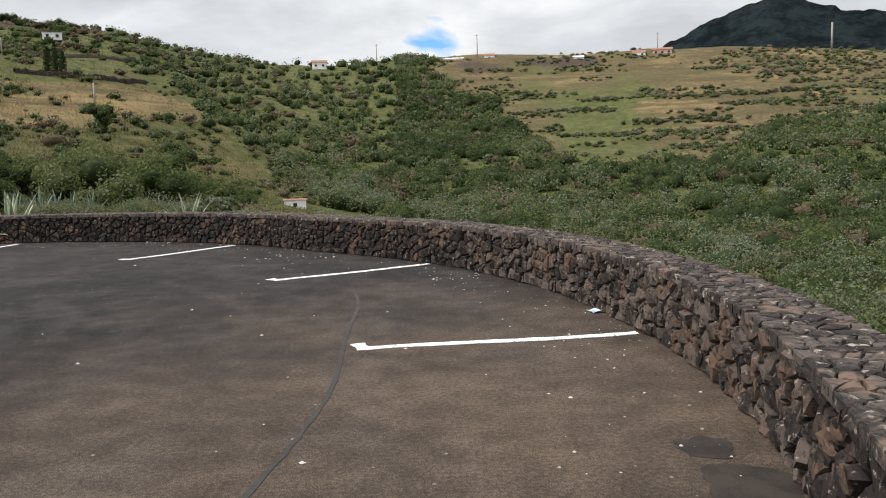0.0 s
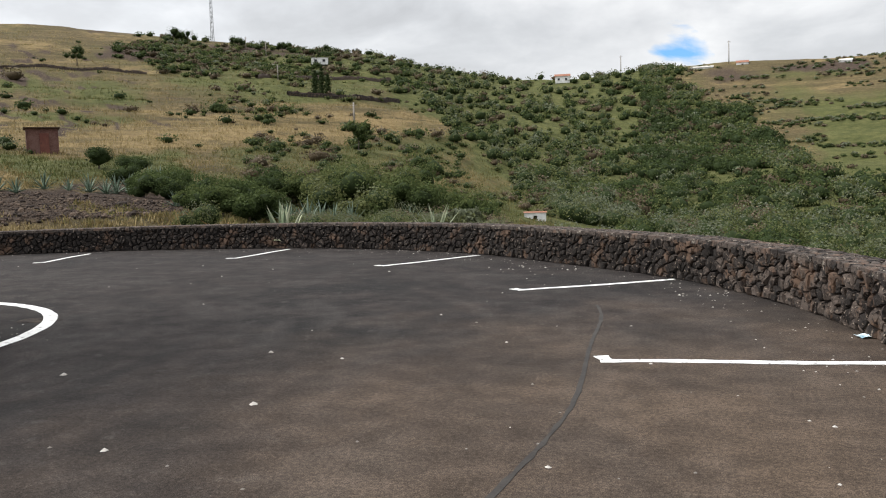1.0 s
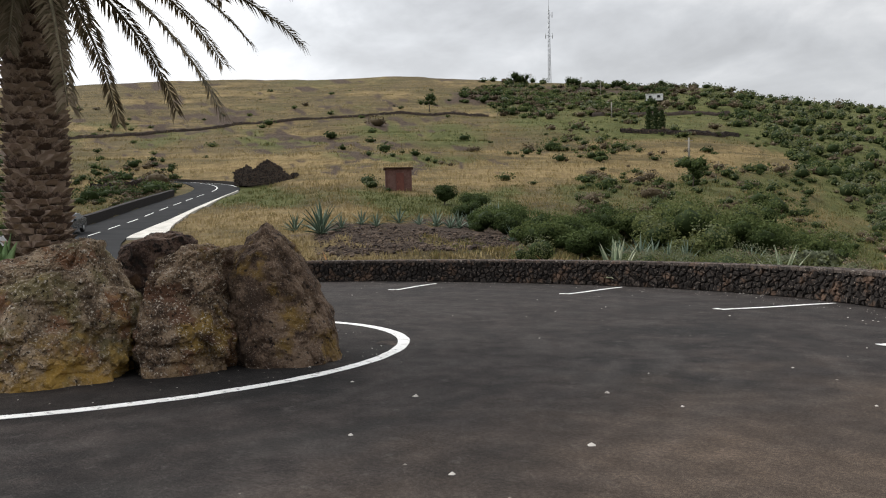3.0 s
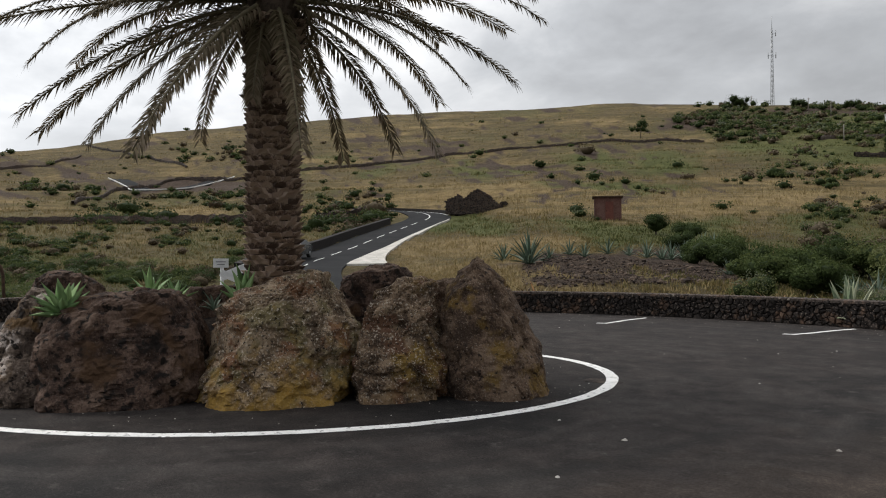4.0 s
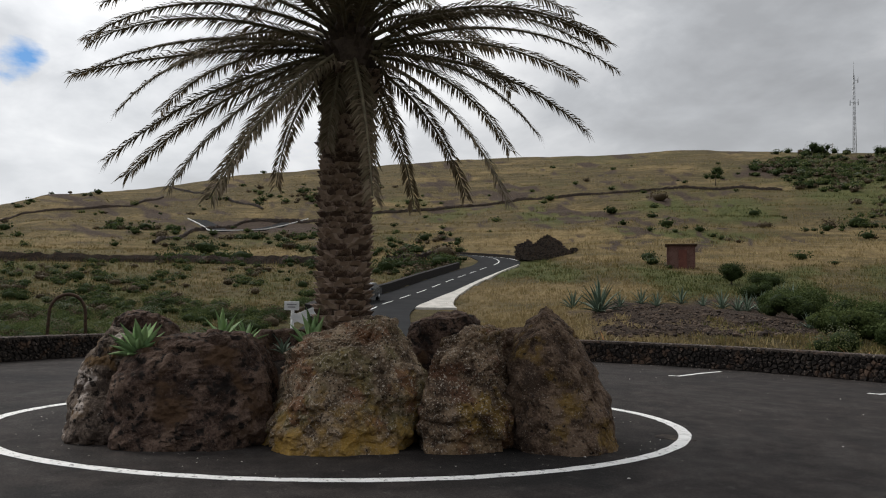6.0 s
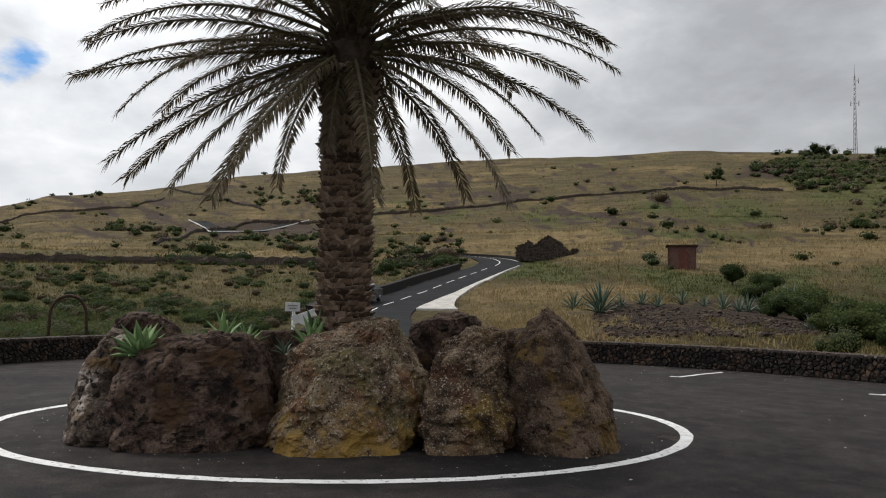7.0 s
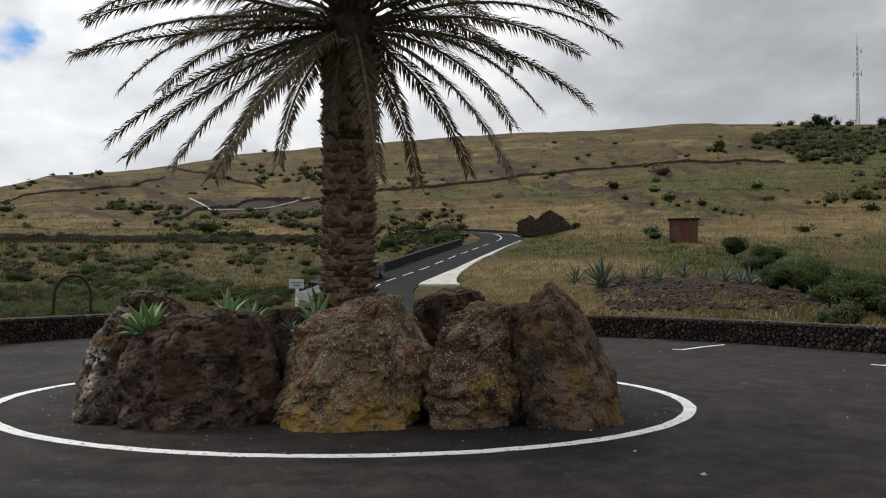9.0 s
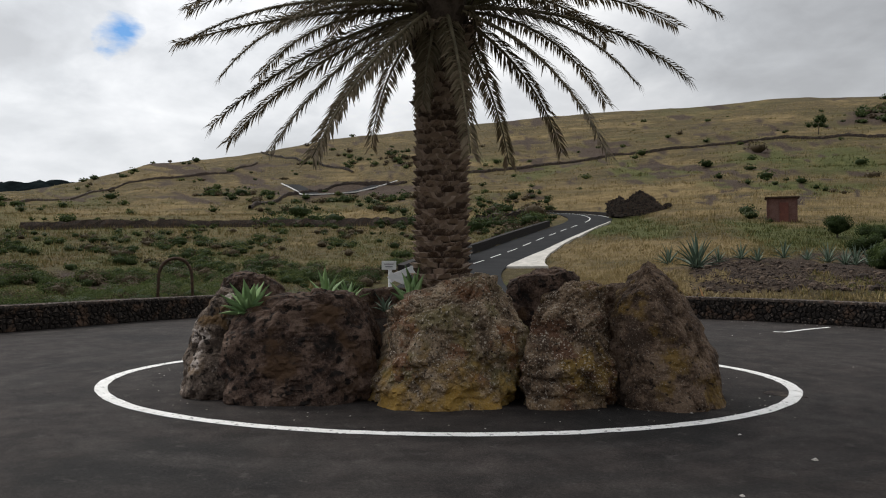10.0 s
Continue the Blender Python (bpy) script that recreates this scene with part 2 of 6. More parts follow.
def box_bm(bm, sx, sy, sz, at=Matrix(), bevel=0.0):
    """A bevelled box of full sizes added to bm."""
    res = bmesh.ops.create_cube(bm, size=1.0, matrix=at @ Matrix.Diagonal((sx, sy, sz, 1)))
    if bevel:
        edges = list({e for v in res["verts"] for e in v.link_edges})
        bmesh.ops.bevel(bm, geom=edges, offset=bevel, segments=2, affect="EDGES", profile=0.6)


def box_mesh(name, sx, sy, sz, mat, bevel=0.0, centre=(0, 0, 0)):
    bm = bmesh.new()
    box_bm(bm, sx, sy, sz, Matrix.Translation(centre), bevel)
    return finish(name, bm, mat)


def tube(name, pts, radii, mat, sides=8, smooth=True):
    """A tapering tube along pts."""
    pts = [Vector(p) for p in pts]
    if isinstance(radii, (int, float)):
        radii = [radii] * len(pts)
    verts, faces = [], []
    for i, p in enumerate(pts):
        d = (pts[min(i + 1, len(pts) - 1)] - pts[max(i - 1, 0)]).normalized()
        a = d.cross(Vector((0.31, 0.87, 0.2)) if abs(d.z) > 0.8 else Vector((0, 0, 1))).normalized()
        b = d.cross(a)
        for k in range(sides):
            w = 2 * math.pi * k / sides
            verts.append(p + radii[i] * (math.cos(w) * a + math.sin(w) * b))
    for i in range(len(pts) - 1):
        for k in range(sides):
            k2 = (k + 1) % sides
            faces.append((i * sides + k, i * sides + k2, (i + 1) * sides + k2, (i + 1) * sides + k))
    faces.append(tuple(range(sides))[::-1])
    faces.append(tuple((len(pts) - 1) * sides + k for k in range(sides)))
    return raw(name, verts, faces, mat, smooth)


def spline(points, step):
    """Points every step metres along a smooth curve through the given ones."""
    p = [np.array(q, float) for q in points]
    p = [2 * p[0] - p[1]] + p + [2 * p[-1] - p[-2]]
    fine = []
    for i in range(1, len(p) - 2):
        for u in np.linspace(0, 1, 24, endpoint=False):
            fine.append(0.5 * (2 * p[i] + (p[i + 1] - p[i - 1]) * u + (2 * p[i - 1] - 5 * p[i] + 4 * p[i + 1] - p[i + 2]) * u * u
                               + (3 * p[i] - p[i - 1] - 3 * p[i + 1] + p[i + 2]) * u ** 3))
    fine.append(p[-2])
    fine = np.array(fine)
    run = np.concatenate([[0], np.cumsum(np.linalg.norm(np.diff(fine, axis=0), axis=1))])
    s = np.linspace(0, run[-1], max(2, int(round(run[-1] / step)) + 1))
    return np.stack([np.interp(s, run, fine[:, k]) for k in range(fine.shape[1])], 1), s


# ---- the lie of the land ----
def hash01(ix, iy, seed):
    h = (ix.astype(np.int64) * 374761393 + iy.astype(np.int64) * 668265263 + seed * 974711) & 0xFFFFFFFF
    h = ((h ^ (h >> 13)) * 1274126177) & 0xFFFFFFFF
    return ((h ^ (h >> 16)) & 0xFFFFFF) / float(0xFFFFFF)


def vnoise(x, y, seed=0):
    x, y = np.asarray(x, float), np.asarray(y, float)
    ix, iy = np.floor(x), np.floor(y)
    fx, fy = x - ix, y - iy
    fx, fy = fx * fx * (3 - 2 * fx), fy * fy * (3 - 2 * fy)
    a, b = hash01(ix, iy, seed), hash01(ix + 1, iy, seed)
    c, d = hash01(ix, iy + 1, seed), hash01(ix + 1, iy + 1, seed)
    return (a * (1 - fx) + b * fx) * (1 - fy) + (c * (1 - fx) + d * fx) * fy


def fbm(x, y, seed=0, octaves=4):
    s, amp, tot = 0.0, 1.0, 0.0
    for k in range(octaves):
        s = s + amp * vnoise(np.asarray(x) * 2 ** k, np.asarray(y) * 2 ** k, seed + 17 * k)
        tot += amp
        amp *= 0.5
    return s / tot


def ramp01(v, a, b):
    u = np.clip((np.asarray(v, float) - a) / (b - a), 0, 1)
    return u * u * (3 - 2 * u)


def band(v, a, b, soft):
    return ramp01(v, a - soft, a + soft) * (1 - ramp01(v, b - soft, b + soft))


# the inner face of the parking place's wall, from the way in round to the other side of the way in
WALL_RIGHT = [(-21.6, 13.6), (-18.0, 16.35), (-14.5, 17.75), (-11.0, 18.15), (-7.8, 17.85), (-4.5, 16.45), (-1.9, 14.0), (-0.2, 12.1), (0.8, 10.25), (1.32, 8.8),
              (1.68, 6.9), (1.76, 5.4), (1.68, 4.2), (1.45, 2.9), (1.0, 1.2), (0.2, -0.9), (-1.2, -3.4), (-3.6, -5.9), (-7.2, -7.8), (-11.6, -8.3),
              (-16.0, -7.0), (-19.3, -4.2), (-21.4, -1.2), (-22.8, 0.7), (-24.4, 3.1), (-25.6, 5.6)]
WALL_PATH, WALL_S = spline(WALL_RIGHT, 0.25)
WALL_T = np.gradient(WALL_PATH, axis=0)
WALL_T /= np.linalg.norm(WALL_T, axis=1)[:, None]
WALL_N = np.stack([-WALL_T[:, 1], WALL_T[:, 0]], 1)   # outward
if np.dot(WALL_N[40], WALL_PATH[40] - np.array([-10.0, 5.0])) < 0:
    WALL_N = -WALL_N
WALL_HEIGHT, WALL_THICK = 0.60, 0.46

outline_az = np.degrees(np.arctan2(-WALL_PATH[:, 0], WALL_PATH[:, 1])) % 360
outline_r = np.hypot(WALL_PATH[:, 0], WALL_PATH[:, 1])
_order = np.argsort(outline_az)


def wall_distance(az):
    return np.interp(np.asarray(az) % 360, outline_az[_order], outline_r[_order], period=360)


EYE_Z = 1.6
LAND_R = np.log([27, 40, 55, 80, 110, 150, 220, 360])
# slope of sight (rise over distance from the eye) by direction and distance
LAND_AZ = [-60, -28, -15, 0, 10, 20, 30, 45, 60, 75, 92, 130]
LAND = np.array([
    [-.20, -.20, -.17, -.13, -.09, -.05, .00],
    [-.26, -.235, -.19, -.13, -.08, -.030, .030],
    [-.27, -.26, -.20, -.13, -.085, -.030, .030],
    [-.14, -.165, -.15, -.105, -.075, -.035, .025],
    [-.085, -.085, -.075, -.060, -.046, -.012, .050],
    [-.060, -.052, -.030, .000, .028, .062, .105],
    [-.052, -.030, -.002, .032, .055, .085, .125],
    [-.045, .010, .022, .045, .068, .093, .130],
    [-.062, -.040, -.022, .018, .050, .078, .110],
    [-.058, -.040, -.022, .012, .036, .050, .080],
    [-.060, -.042, -.020, .006, .026, .040, .058],
    [-.060, -.045, -.030, -.01, .01, .025, .04]])
SKY_AZ = [-60, -35, -28, -24.4, -19, -12, -8.5, -4.7, -0.8, 3, 5.5, 7.6, 10.7, 13.6, 16.1, 19.5, 22, 27.5, 33, 39, 46, 50, 54, 58, 62, 67.5, 70.5, 74.3, 77.5, 80.6, 84, 87, 89, 92, 130]
SKY_EL = [.06, .090, .099, .111, .119, .120, .120, .126, .1235, .125, .119, .113, .119, .124, .133, .150, .156, .165, .174, .180, .183, .182, .179, .174, .169, .157, .151, .141, .128, .119, .114, .104, .080, .072, .06]


def sight(az, lr):
    az = (np.asarray(az, float) + 180) % 360 - 180
    lr = np.asarray(lr, float)
    sky = np.interp(az, SKY_AZ, SKY_EL)
    cols = [np.interp(az, LAND_AZ, LAND[:, k]) for k in range(7)] + [sky]
    out = np.array(cols[0], float)
    for k in range(7):
        u = np.clip((lr - LAND_R[k]) / (LAND_R[k + 1] - LAND_R[k]), 0, 1)
        out = out + (cols[k + 1] - cols[k]) * u
    past = np.maximum(lr - LAND_R[7], 0)
    return out - 0.30 * past * (out > -1)


def bearing(pairs):
    return [(-math.sin(radians(a)) * r, math.cos(radians(a)) * r) for a, r in pairs]


ROAD_AXIS = bearing([(64.5, 22.7), (64.6, 30), (64.5, 40), (64.1, 50), (63.3, 58), (61.95, 64), (60.0, 72), (58.0, 82), (56.05, 94), (55.1, 100.5), (54.7, 105), (54.75, 109), (55.3, 113.5), (56.6, 119), (58.8, 125), (61.5, 130)])
ROAD_RISE = ([22, 30, 44, 58, 64, 72, 82, 94, 101, 106, 113, 119, 126, 133], [.02, .05, .42, 1.13, 1.66, 2.52, 3.80, 5.30, 6.20, 6.85, 7.75, 8.40, 9.10, 9.7])
ROAD_PATH, ROAD_S = spline(ROAD_AXIS, 1.0)
UPPER_PATH, UPPER_S = spline([(-236.0, 62.0), (-214.0, 60.5), (-200.0, 58.5), (-196.0, 63.5), (-200.0, 70.0), (-208.0, 82.0)], 1.5)


def land_raw(x, y):
    x, y = np.asarray(x, float), np.asarray(y, float)
    r = np.maximum(np.hypot(x, y), 1.0)
    az = np.degrees(np.arctan2(-x, y))
    lr = np.log(r)
    e = 0.0
    calm = 1 - ramp01(r, 230, 330)
    for da in (-2.5, 0, 2.5):
        for dl in (-0.10 * calm, 0, 0.10 * calm):
            lq = np.where(lr < LAND_R[7], np.minimum(lr + dl, LAND_R[7]), lr)
            e = e + sight(az + da, lq) / 9
    h = EYE_Z + r * e
    h = np.where(r > 900, np.minimum(h, -60), h)
    h = np.maximum(h, -60)
    amp = np.clip(0.013 * r, 0, 3.0) * ramp01(r, 24, 60)
    h = h + amp * (fbm(x / 34, y / 34, 3) - 0.5) + 0.30 * amp * (fbm(x / 9, y / 9, 8, 3) - 0.5)
    # terraces across the slopes
    step = 4.2
    q = (h + 1.2 * (fbm(x / 60, y / 60, 21, 3) - 0.5)) / step
    h = h + ramp01(r, 85, 140) * (1 - ramp01(r, 330, 350)) * 0.55 * step * 0.16 * np.sin(2 * np.pi * q)
    return h


def land(x, y):
    """Height of the ground, vectorised."""
    x, y = np.asarray(x, float), np.asarray(y, float)
    h = land_raw(x, y)
    r = np.hypot(x, y)
    az = np.degrees(np.arctan2(-x, y))
    w = wall_distance(az)
    a = (az + 180) % 360 - 180
    inner = np.where((a > 49) & (a < 79), 0.0, -0.35)
    reach = np.where(a < 10, 9.0, 5.0)
    u = ramp01((r - w - 0.3) / reach, 0, 1)
    h = inner * (1 - u) + h * u
    h = np.where(r < w + 0.3, -0.15, h)
    # the brown bank behind the wall
    bank = band(a, 31.5, 49, 2.0) * band(r, 24.5, 40, 3.0)
    h = h + 0.35 * bank
    for path, width in ((ROAD_PATH, 4.0), (UPPER_PATH, 3.2)):
        near = (x > path[:, 0].min() - 14) & (x < path[:, 0].max() + 14) & (y > path[:, 1].min() - 14) & (y < path[:, 1].max() + 14)
        if np.any(near):
            px, py = np.atleast_1d(x)[np.atleast_1d(near)], np.atleast_1d(y)[np.atleast_1d(near)]
            d = np.hypot(px[:, None] - path[None, ::2, 0], py[:, None] - path[None, ::2, 1])
            k = d.argmin(1)
            dm = d[np.arange(len(k)), k]
            axis = road_height(path[::2][k])
            f = 1 - ramp01(dm, width, width + 6)
            hh = np.atleast_1d(h).copy()
            hh[np.atleast_1d(near)] = hh[np.atleast_1d(near)] * (1 - f) + (axis - 0.10) * f
            h = hh.reshape(np.shape(h))
    return h


def road_height(p):
    p = np.atleast_2d(p)
    r = np.hypot(p[:, 0], p[:, 1])
    h = 0.0
    for k in (-6, 0, 6):
        for j in (-6, 0, 6):
            h = h + land_raw(p[:, 0] + k, p[:, 1] + j) / 9
    return np.where(r < 150, np.interp(r, ROAD_RISE[0], ROAD_RISE[1]), h)


def spot(az, r):
    """The point of the ground in a direction (degrees to the left of ahead) and at a distance."""
    x, y = -math.sin(radians(az)) * r, math.cos(radians(az)) * r
    return Vector((x, y, float(land(np.array([x]), np.array([y]))[0])))


# where the ravine's scrub ends, by direction: (from, to) in slope of sight
def ravine(az, el):
    top = np.interp(az, [-40, -28, -20.5, -18.5, -9.5, -7, 1.5, 4, 14, 18, 22], [.05, .04, .016, -.012, -.012, .010, .118, .20, .20, .15, .14])
    left = np.interp(el, [-.2, -.05, -.02, .03, .07, .15, .2], [10, 9.0, 11.0, 14.0, 17.0, 22.0, 24])
    return (1 - ramp01(el, top - .006, top + .006)) * (1 - ramp01(az, left - 0.8, left + 0.8))


def cover(x, y, h):
    """Shares of green grass and bare soil on the ground."""
    r = np.maximum(np.hypot(x, y), 1)
    az = np.degrees(np.arctan2(-x, y))
    el = (h - EYE_Z) / r
    az0, el0 = az, el
    az = az0 + 5.0 * (fbm(az0 / 5, el0 * 60, 61) - 0.5) + 1.6 * (fbm(az0 / 1.2, el0 * 160, 62) - 0.5)
    el = el0 + 0.020 * (fbm(az0 / 5, el0 * 60, 63) - 0.5) + 0.008 * (fbm(az0 / 1.2, el0 * 160, 64) - 0.5)
    n = fbm(az / 3.2, el * 75, 31, 4)
    n2 = fbm(az / 1.1, el * 190, 47, 4)
    g = 0.30 + 0.9 * (n - 0.5)
    g = np.maximum(g, 0.9 * ravine(az, el))
    meadow = (1 - ravine(az, el)) * (1 - ramp01(az, 2, 5)) * band(el, -.03, .14, .01)
    g = np.where(meadow > .5, 0.30 + 1.1 * (n - 0.5) + 0.9 * band(az, -13.5, -8, 1.0) * band(el, -.004, .075, .012), g)
    g = g + 0.75 * band(az, 34, 46, 2) * band(el, .014, .040, .006) + 0.8 * band(az, 50, 56.5, 1.2) * band(el, .028, .047, .004)
    g = g + 0.6 * band(az, 36, 45, 2) * band(el, .080, .086, .002) - 0.35 * band(az, 20, 60, 3) * band(el, .050, .090, .006)
    g = g + 0.18 * ramp01(az, 64, 68) * (1 - ramp01(el, .025, .045)) - 0.25 * ramp01(az, 40, 60) * band(el, .09, .20, .01)
    g = g + 0.55 * band(az, 20, 33, 2.5) * band(el, .10, .16, .01)
    s = 0.9 * band(az, 33, 48.5, 1.0) * band(el, -.034, .006, .005) * ramp01(n2, .22, .45)
    s = s + 0.9 * band(az, -9.5, -5.8, .5) * band(el, .108, .119, .003) + 0.8 * band(az, 18, 33, 2) * band(el, .149, .168, .004) * ramp01(n2, .3, .5)
    s = s + 0.8 * ramp01(n2, .60, .70) * ramp01(az, 25, 40) * ramp01(el, .04, .07) + 0.7 * band(az, -5, -1, 1) * band(el, .10, .118, .004)
    s = s + 0.8 * band(az, 84.5, 89.5, .8) * band(el, -.04, -.012, .006)
    s = s + 0.9 * band(az, 66, 76, 1.2) * band(el, .079, .090, .002) + 0.7 * band(az, 77, 88, 1.5) * band(el, .098, .116, .004) * ramp01(n2, .36, .5)
    g = g + 0.32 * band(az, 8, 31, 2) * band(el, -.09, .056, .01)
    g = g + 0.7 * band(az, 40, 48.5, 1.5) * band(el, .081, .089, .002) + 0.5 * band(az, 35, 42, 1) * band(el, .075, .080, .0015) + 0.35 * band(az, 34, 66, 3) * band(el, .100, .125, .006) * ramp01(n, .40, .60)
    s = s + 0.8 * band(az, 34.5, 39, 1) * band(el, .150, .161, .002) + 0.6 * band(az, 40, 62, 2) * band(el, .092, .172, .004) * ramp01(n2, .53, .63)
    pale = band(az, 16, 62, 3) * band(el, .052, .088, .004) + 0.8 * ramp01(az, 62, 68) * band(el, .046, .056, .003) + 0.6 * band(az, 10, 20, 2) * band(el, -.02, .05, .01)
    near_road = band(az, 44, 58, 2) * band(el, -.05, .026, .004)
    g = g - 0.45 * near_road
    pale = pale + 0.9 * near_road
    return np.clip(g, 0, 1), np.clip(s, 0, 1), np.clip(pale, 0, 1)


def land_material():
    mat = bpy.data.materials.new("grassland_and_soil")
    mat.use_nodes = True
    nt = mat.node_tree
    b = nt.nodes["Principled BSDF"]
    N = nt.nodes.new
    co = N("ShaderNodeTexCoord").outputs["Object"]

    def nz(sc, detail=6.0, rough=0.65):
        n = N("ShaderNodeTexNoise")
        n.inputs["Scale"].default_value, n.inputs["Detail"].default_value, n.inputs["Roughness"].default_value = sc, detail, rough
        nt.links.new(co, n.inputs["Vector"])
        return n.outputs["Fac"]

    def ramp(fac, stops):
        rp = N("ShaderNodeValToRGB")
        els = rp.color_ramp.elements
        while len(els) < len(stops):
            els.new(0.5)
        for i, (p, c) in enumerate(stops):
            els[i].position, els[i].color = p, (*c, 1)
        nt.links.new(fac, rp.inputs[0])
        return rp.outputs[0]

    def attr(name):
        n = N("ShaderNodeAttribute")
        n.attribute_name = name
        return n.outputs["Fac"]

    def mixed(f, a, c):
        mx = N("ShaderNodeMix")
        mx.data_type = "RGBA"
        for key, v in (("Factor", f), ("A", a), ("B", c)):
            nt.links.new(v, mx.inputs[key])
        return mx.outputs["Result"]

    def edge(name, soft):
        """The share roughened by small noise, so that borders break up."""
        a = N("ShaderNodeMath")
        a.operation = "MULTIPLY_ADD"
        nt.links.new(nz(0.9, 8, 0.7), a.inputs[0])
        a.inputs[1].default_value = 1.1
        nt.links.new(attr(name), a.inputs[2])
        mr = N("ShaderNodeMapRange")
        mr.inputs[1].default_value, mr.inputs[2].default_value = 1.05 - soft, 1.05 + soft
        nt.links.new(a.outputs[0], mr.inputs[0])
        return mr.outputs[0]

    straw = ramp(nz(0.5, 12, 0.85), [(0.36, (0.100, 0.071, 0.032)), (0.46, (0.19, 0.136, 0.064)), (0.56, (0.28, 0.207, 0.100)), (0.68, (0.13, 0.099, 0.044))])
    green = ramp(nz(0.35, 10, 0.75), [(0.30, (0.045, 0.050, 0.018)), (0.50, (0.085, 0.092, 0.032)), (0.68, (0.145, 0.135, 0.055))])
    soil = ramp(nz(1.6, 10, 0.75), [(0.32, (0.030, 0.022, 0.018)), (0.52, (0.070, 0.050, 0.038)), (0.70, (0.135, 0.100, 0.070))])
    olive = ramp(nz(0.8, 12, 0.85), [(0.38, (0.055, 0.043, 0.022)), (0.50, (0.115, 0.088, 0.045)), (0.62, (0.19, 0.145, 0.075))])
    worn = N("ShaderNodeMapRange")
    worn.inputs[1].default_value, worn.inputs[2].default_value = 0.38, 0.51
    nt.links.new(nz(0.045, 8, 0.72), worn.inputs[0])
    less = N("ShaderNodeMath")
    less.operation = "SUBTRACT"
    less.use_clamp = True
    nt.links.new(worn.outputs[0], less.inputs[0])
    nt.links.new(attr("pale"), less.inputs[1])
    straw = mixed(less.outputs[0], straw, olive)
    # worn terraces: streaks that run along the contour
    flat = N("ShaderNodeVectorMath")
    flat.operation = "MULTIPLY"
    flat.inputs[1].default_value = (0.035, 0.035, 0.75)
    nt.links.new(co, flat.inputs[0])
    streak = N("ShaderNodeTexNoise")
    streak.inputs["Scale"].default_value, streak.inputs["Detail"].default_value, streak.inputs["Roughness"].default_value = 1.0, 9.0, 0.72
    nt.links.new(flat.outputs[0], streak.inputs["Vector"])
    dry = N("ShaderNodeMapRange")
    dry.inputs[1].default_value, dry.inputs[2].default_value = 0.45, 0.60
    dry.inputs[4].default_value = 0.85
    nt.links.new(streak.outputs["Fac"], dry.inputs[0])
    heath = ramp(nz(1.1, 12, 0.85), [(0.36, (0.030, 0.026, 0.013)), (0.50, (0.075, 0.062, 0.030)), (0.64, (0.14, 0.108, 0.056))])
    straw = mixed(dry.outputs[0], straw, heath)
    col = mixed(edge("green", 0.28), straw, green)
    col = mixed(edge("soil", 0.22), col, soil)
    nt.links.new(col, b.inputs["Base Color"])
    b.inputs["Roughness"].default_value = 0.95
    b.inputs["Specular IOR Level"].default_value = 0.1
    bp = N("ShaderNodeBump")
    bp.inputs["Strength"].default_value, bp.inputs["Distance"].default_value = 1.0, 0.35
    nt.links.new(nz(1.8, 10, 0.8), bp.inputs["Height"])
    nt.links.new(bp.outputs[0], b.inputs["Normal"])
    return mat


LAND_MAT = land_material()


def build_ground():
    az = np.concatenate([np.arange(-40, 102, 0.4), np.arange(102, 320, 4.0)])
    rr = np.concatenate([[2.0], np.geomspace(3.0, 30, 46), np.geomspace(30.7, 372, 135), np.geomspace(385, 4200, 22)])
    A, Rr = np.meshgrid(np.radians(az), rr, indexing="ij")
    X, Y = -np.sin(A) * Rr, np.cos(A) * Rr
    H = land(X.ravel(), Y.ravel()).reshape(X.shape)
    n, k = X.shape
    idx = np.arange(n * k).reshape(n, k)
    nxt = np.roll(idx, -1, axis=0)
    f = np.stack([idx[:, :-1], idx[:, 1:], nxt[:, 1:], nxt[:, :-1]], -1).reshape(-1, 4)
    centre = n * k
    v = np.concatenate([np.stack([X, Y, H], -1).reshape(-1, 3), [[0, 0, -0.15]]])
    caps = [(int(centre), int(idx[i, 0]), int(nxt[i, 0])) for i in range(n)]
    me = bpy.data.meshes.new("ground")
    me.from_pydata(v.tolist(), [], f.tolist() + caps)
    g, s, pale = cover(v[:, 0], v[:, 1], v[:, 2])
    for name, val in (("green", g), ("soil", s), ("pale", pale)):
        me.attributes.new(name, "FLOAT", "POINT").data.foreach_set("value", val.astype(np.float32))
    me.materials.append(LAND_MAT)
    me.polygons.foreach_set("use_smooth", [True] * len(me.polygons))
    bm = bmesh.new()
    bm.from_mesh(me)
    bmesh.ops.recalc_face_normals(bm, faces=bm.faces)
    if sum(fc.normal.z for fc in bm.faces) < 0:
        bmesh.ops.reverse_faces(bm, faces=bm.faces)
    bm.to_mesh(me)
    bm.free()
    return tagged(new("ground", me), "dry straw-coloured grassland with green scrub and bare soil", "ground", kind="structure")


build_ground()


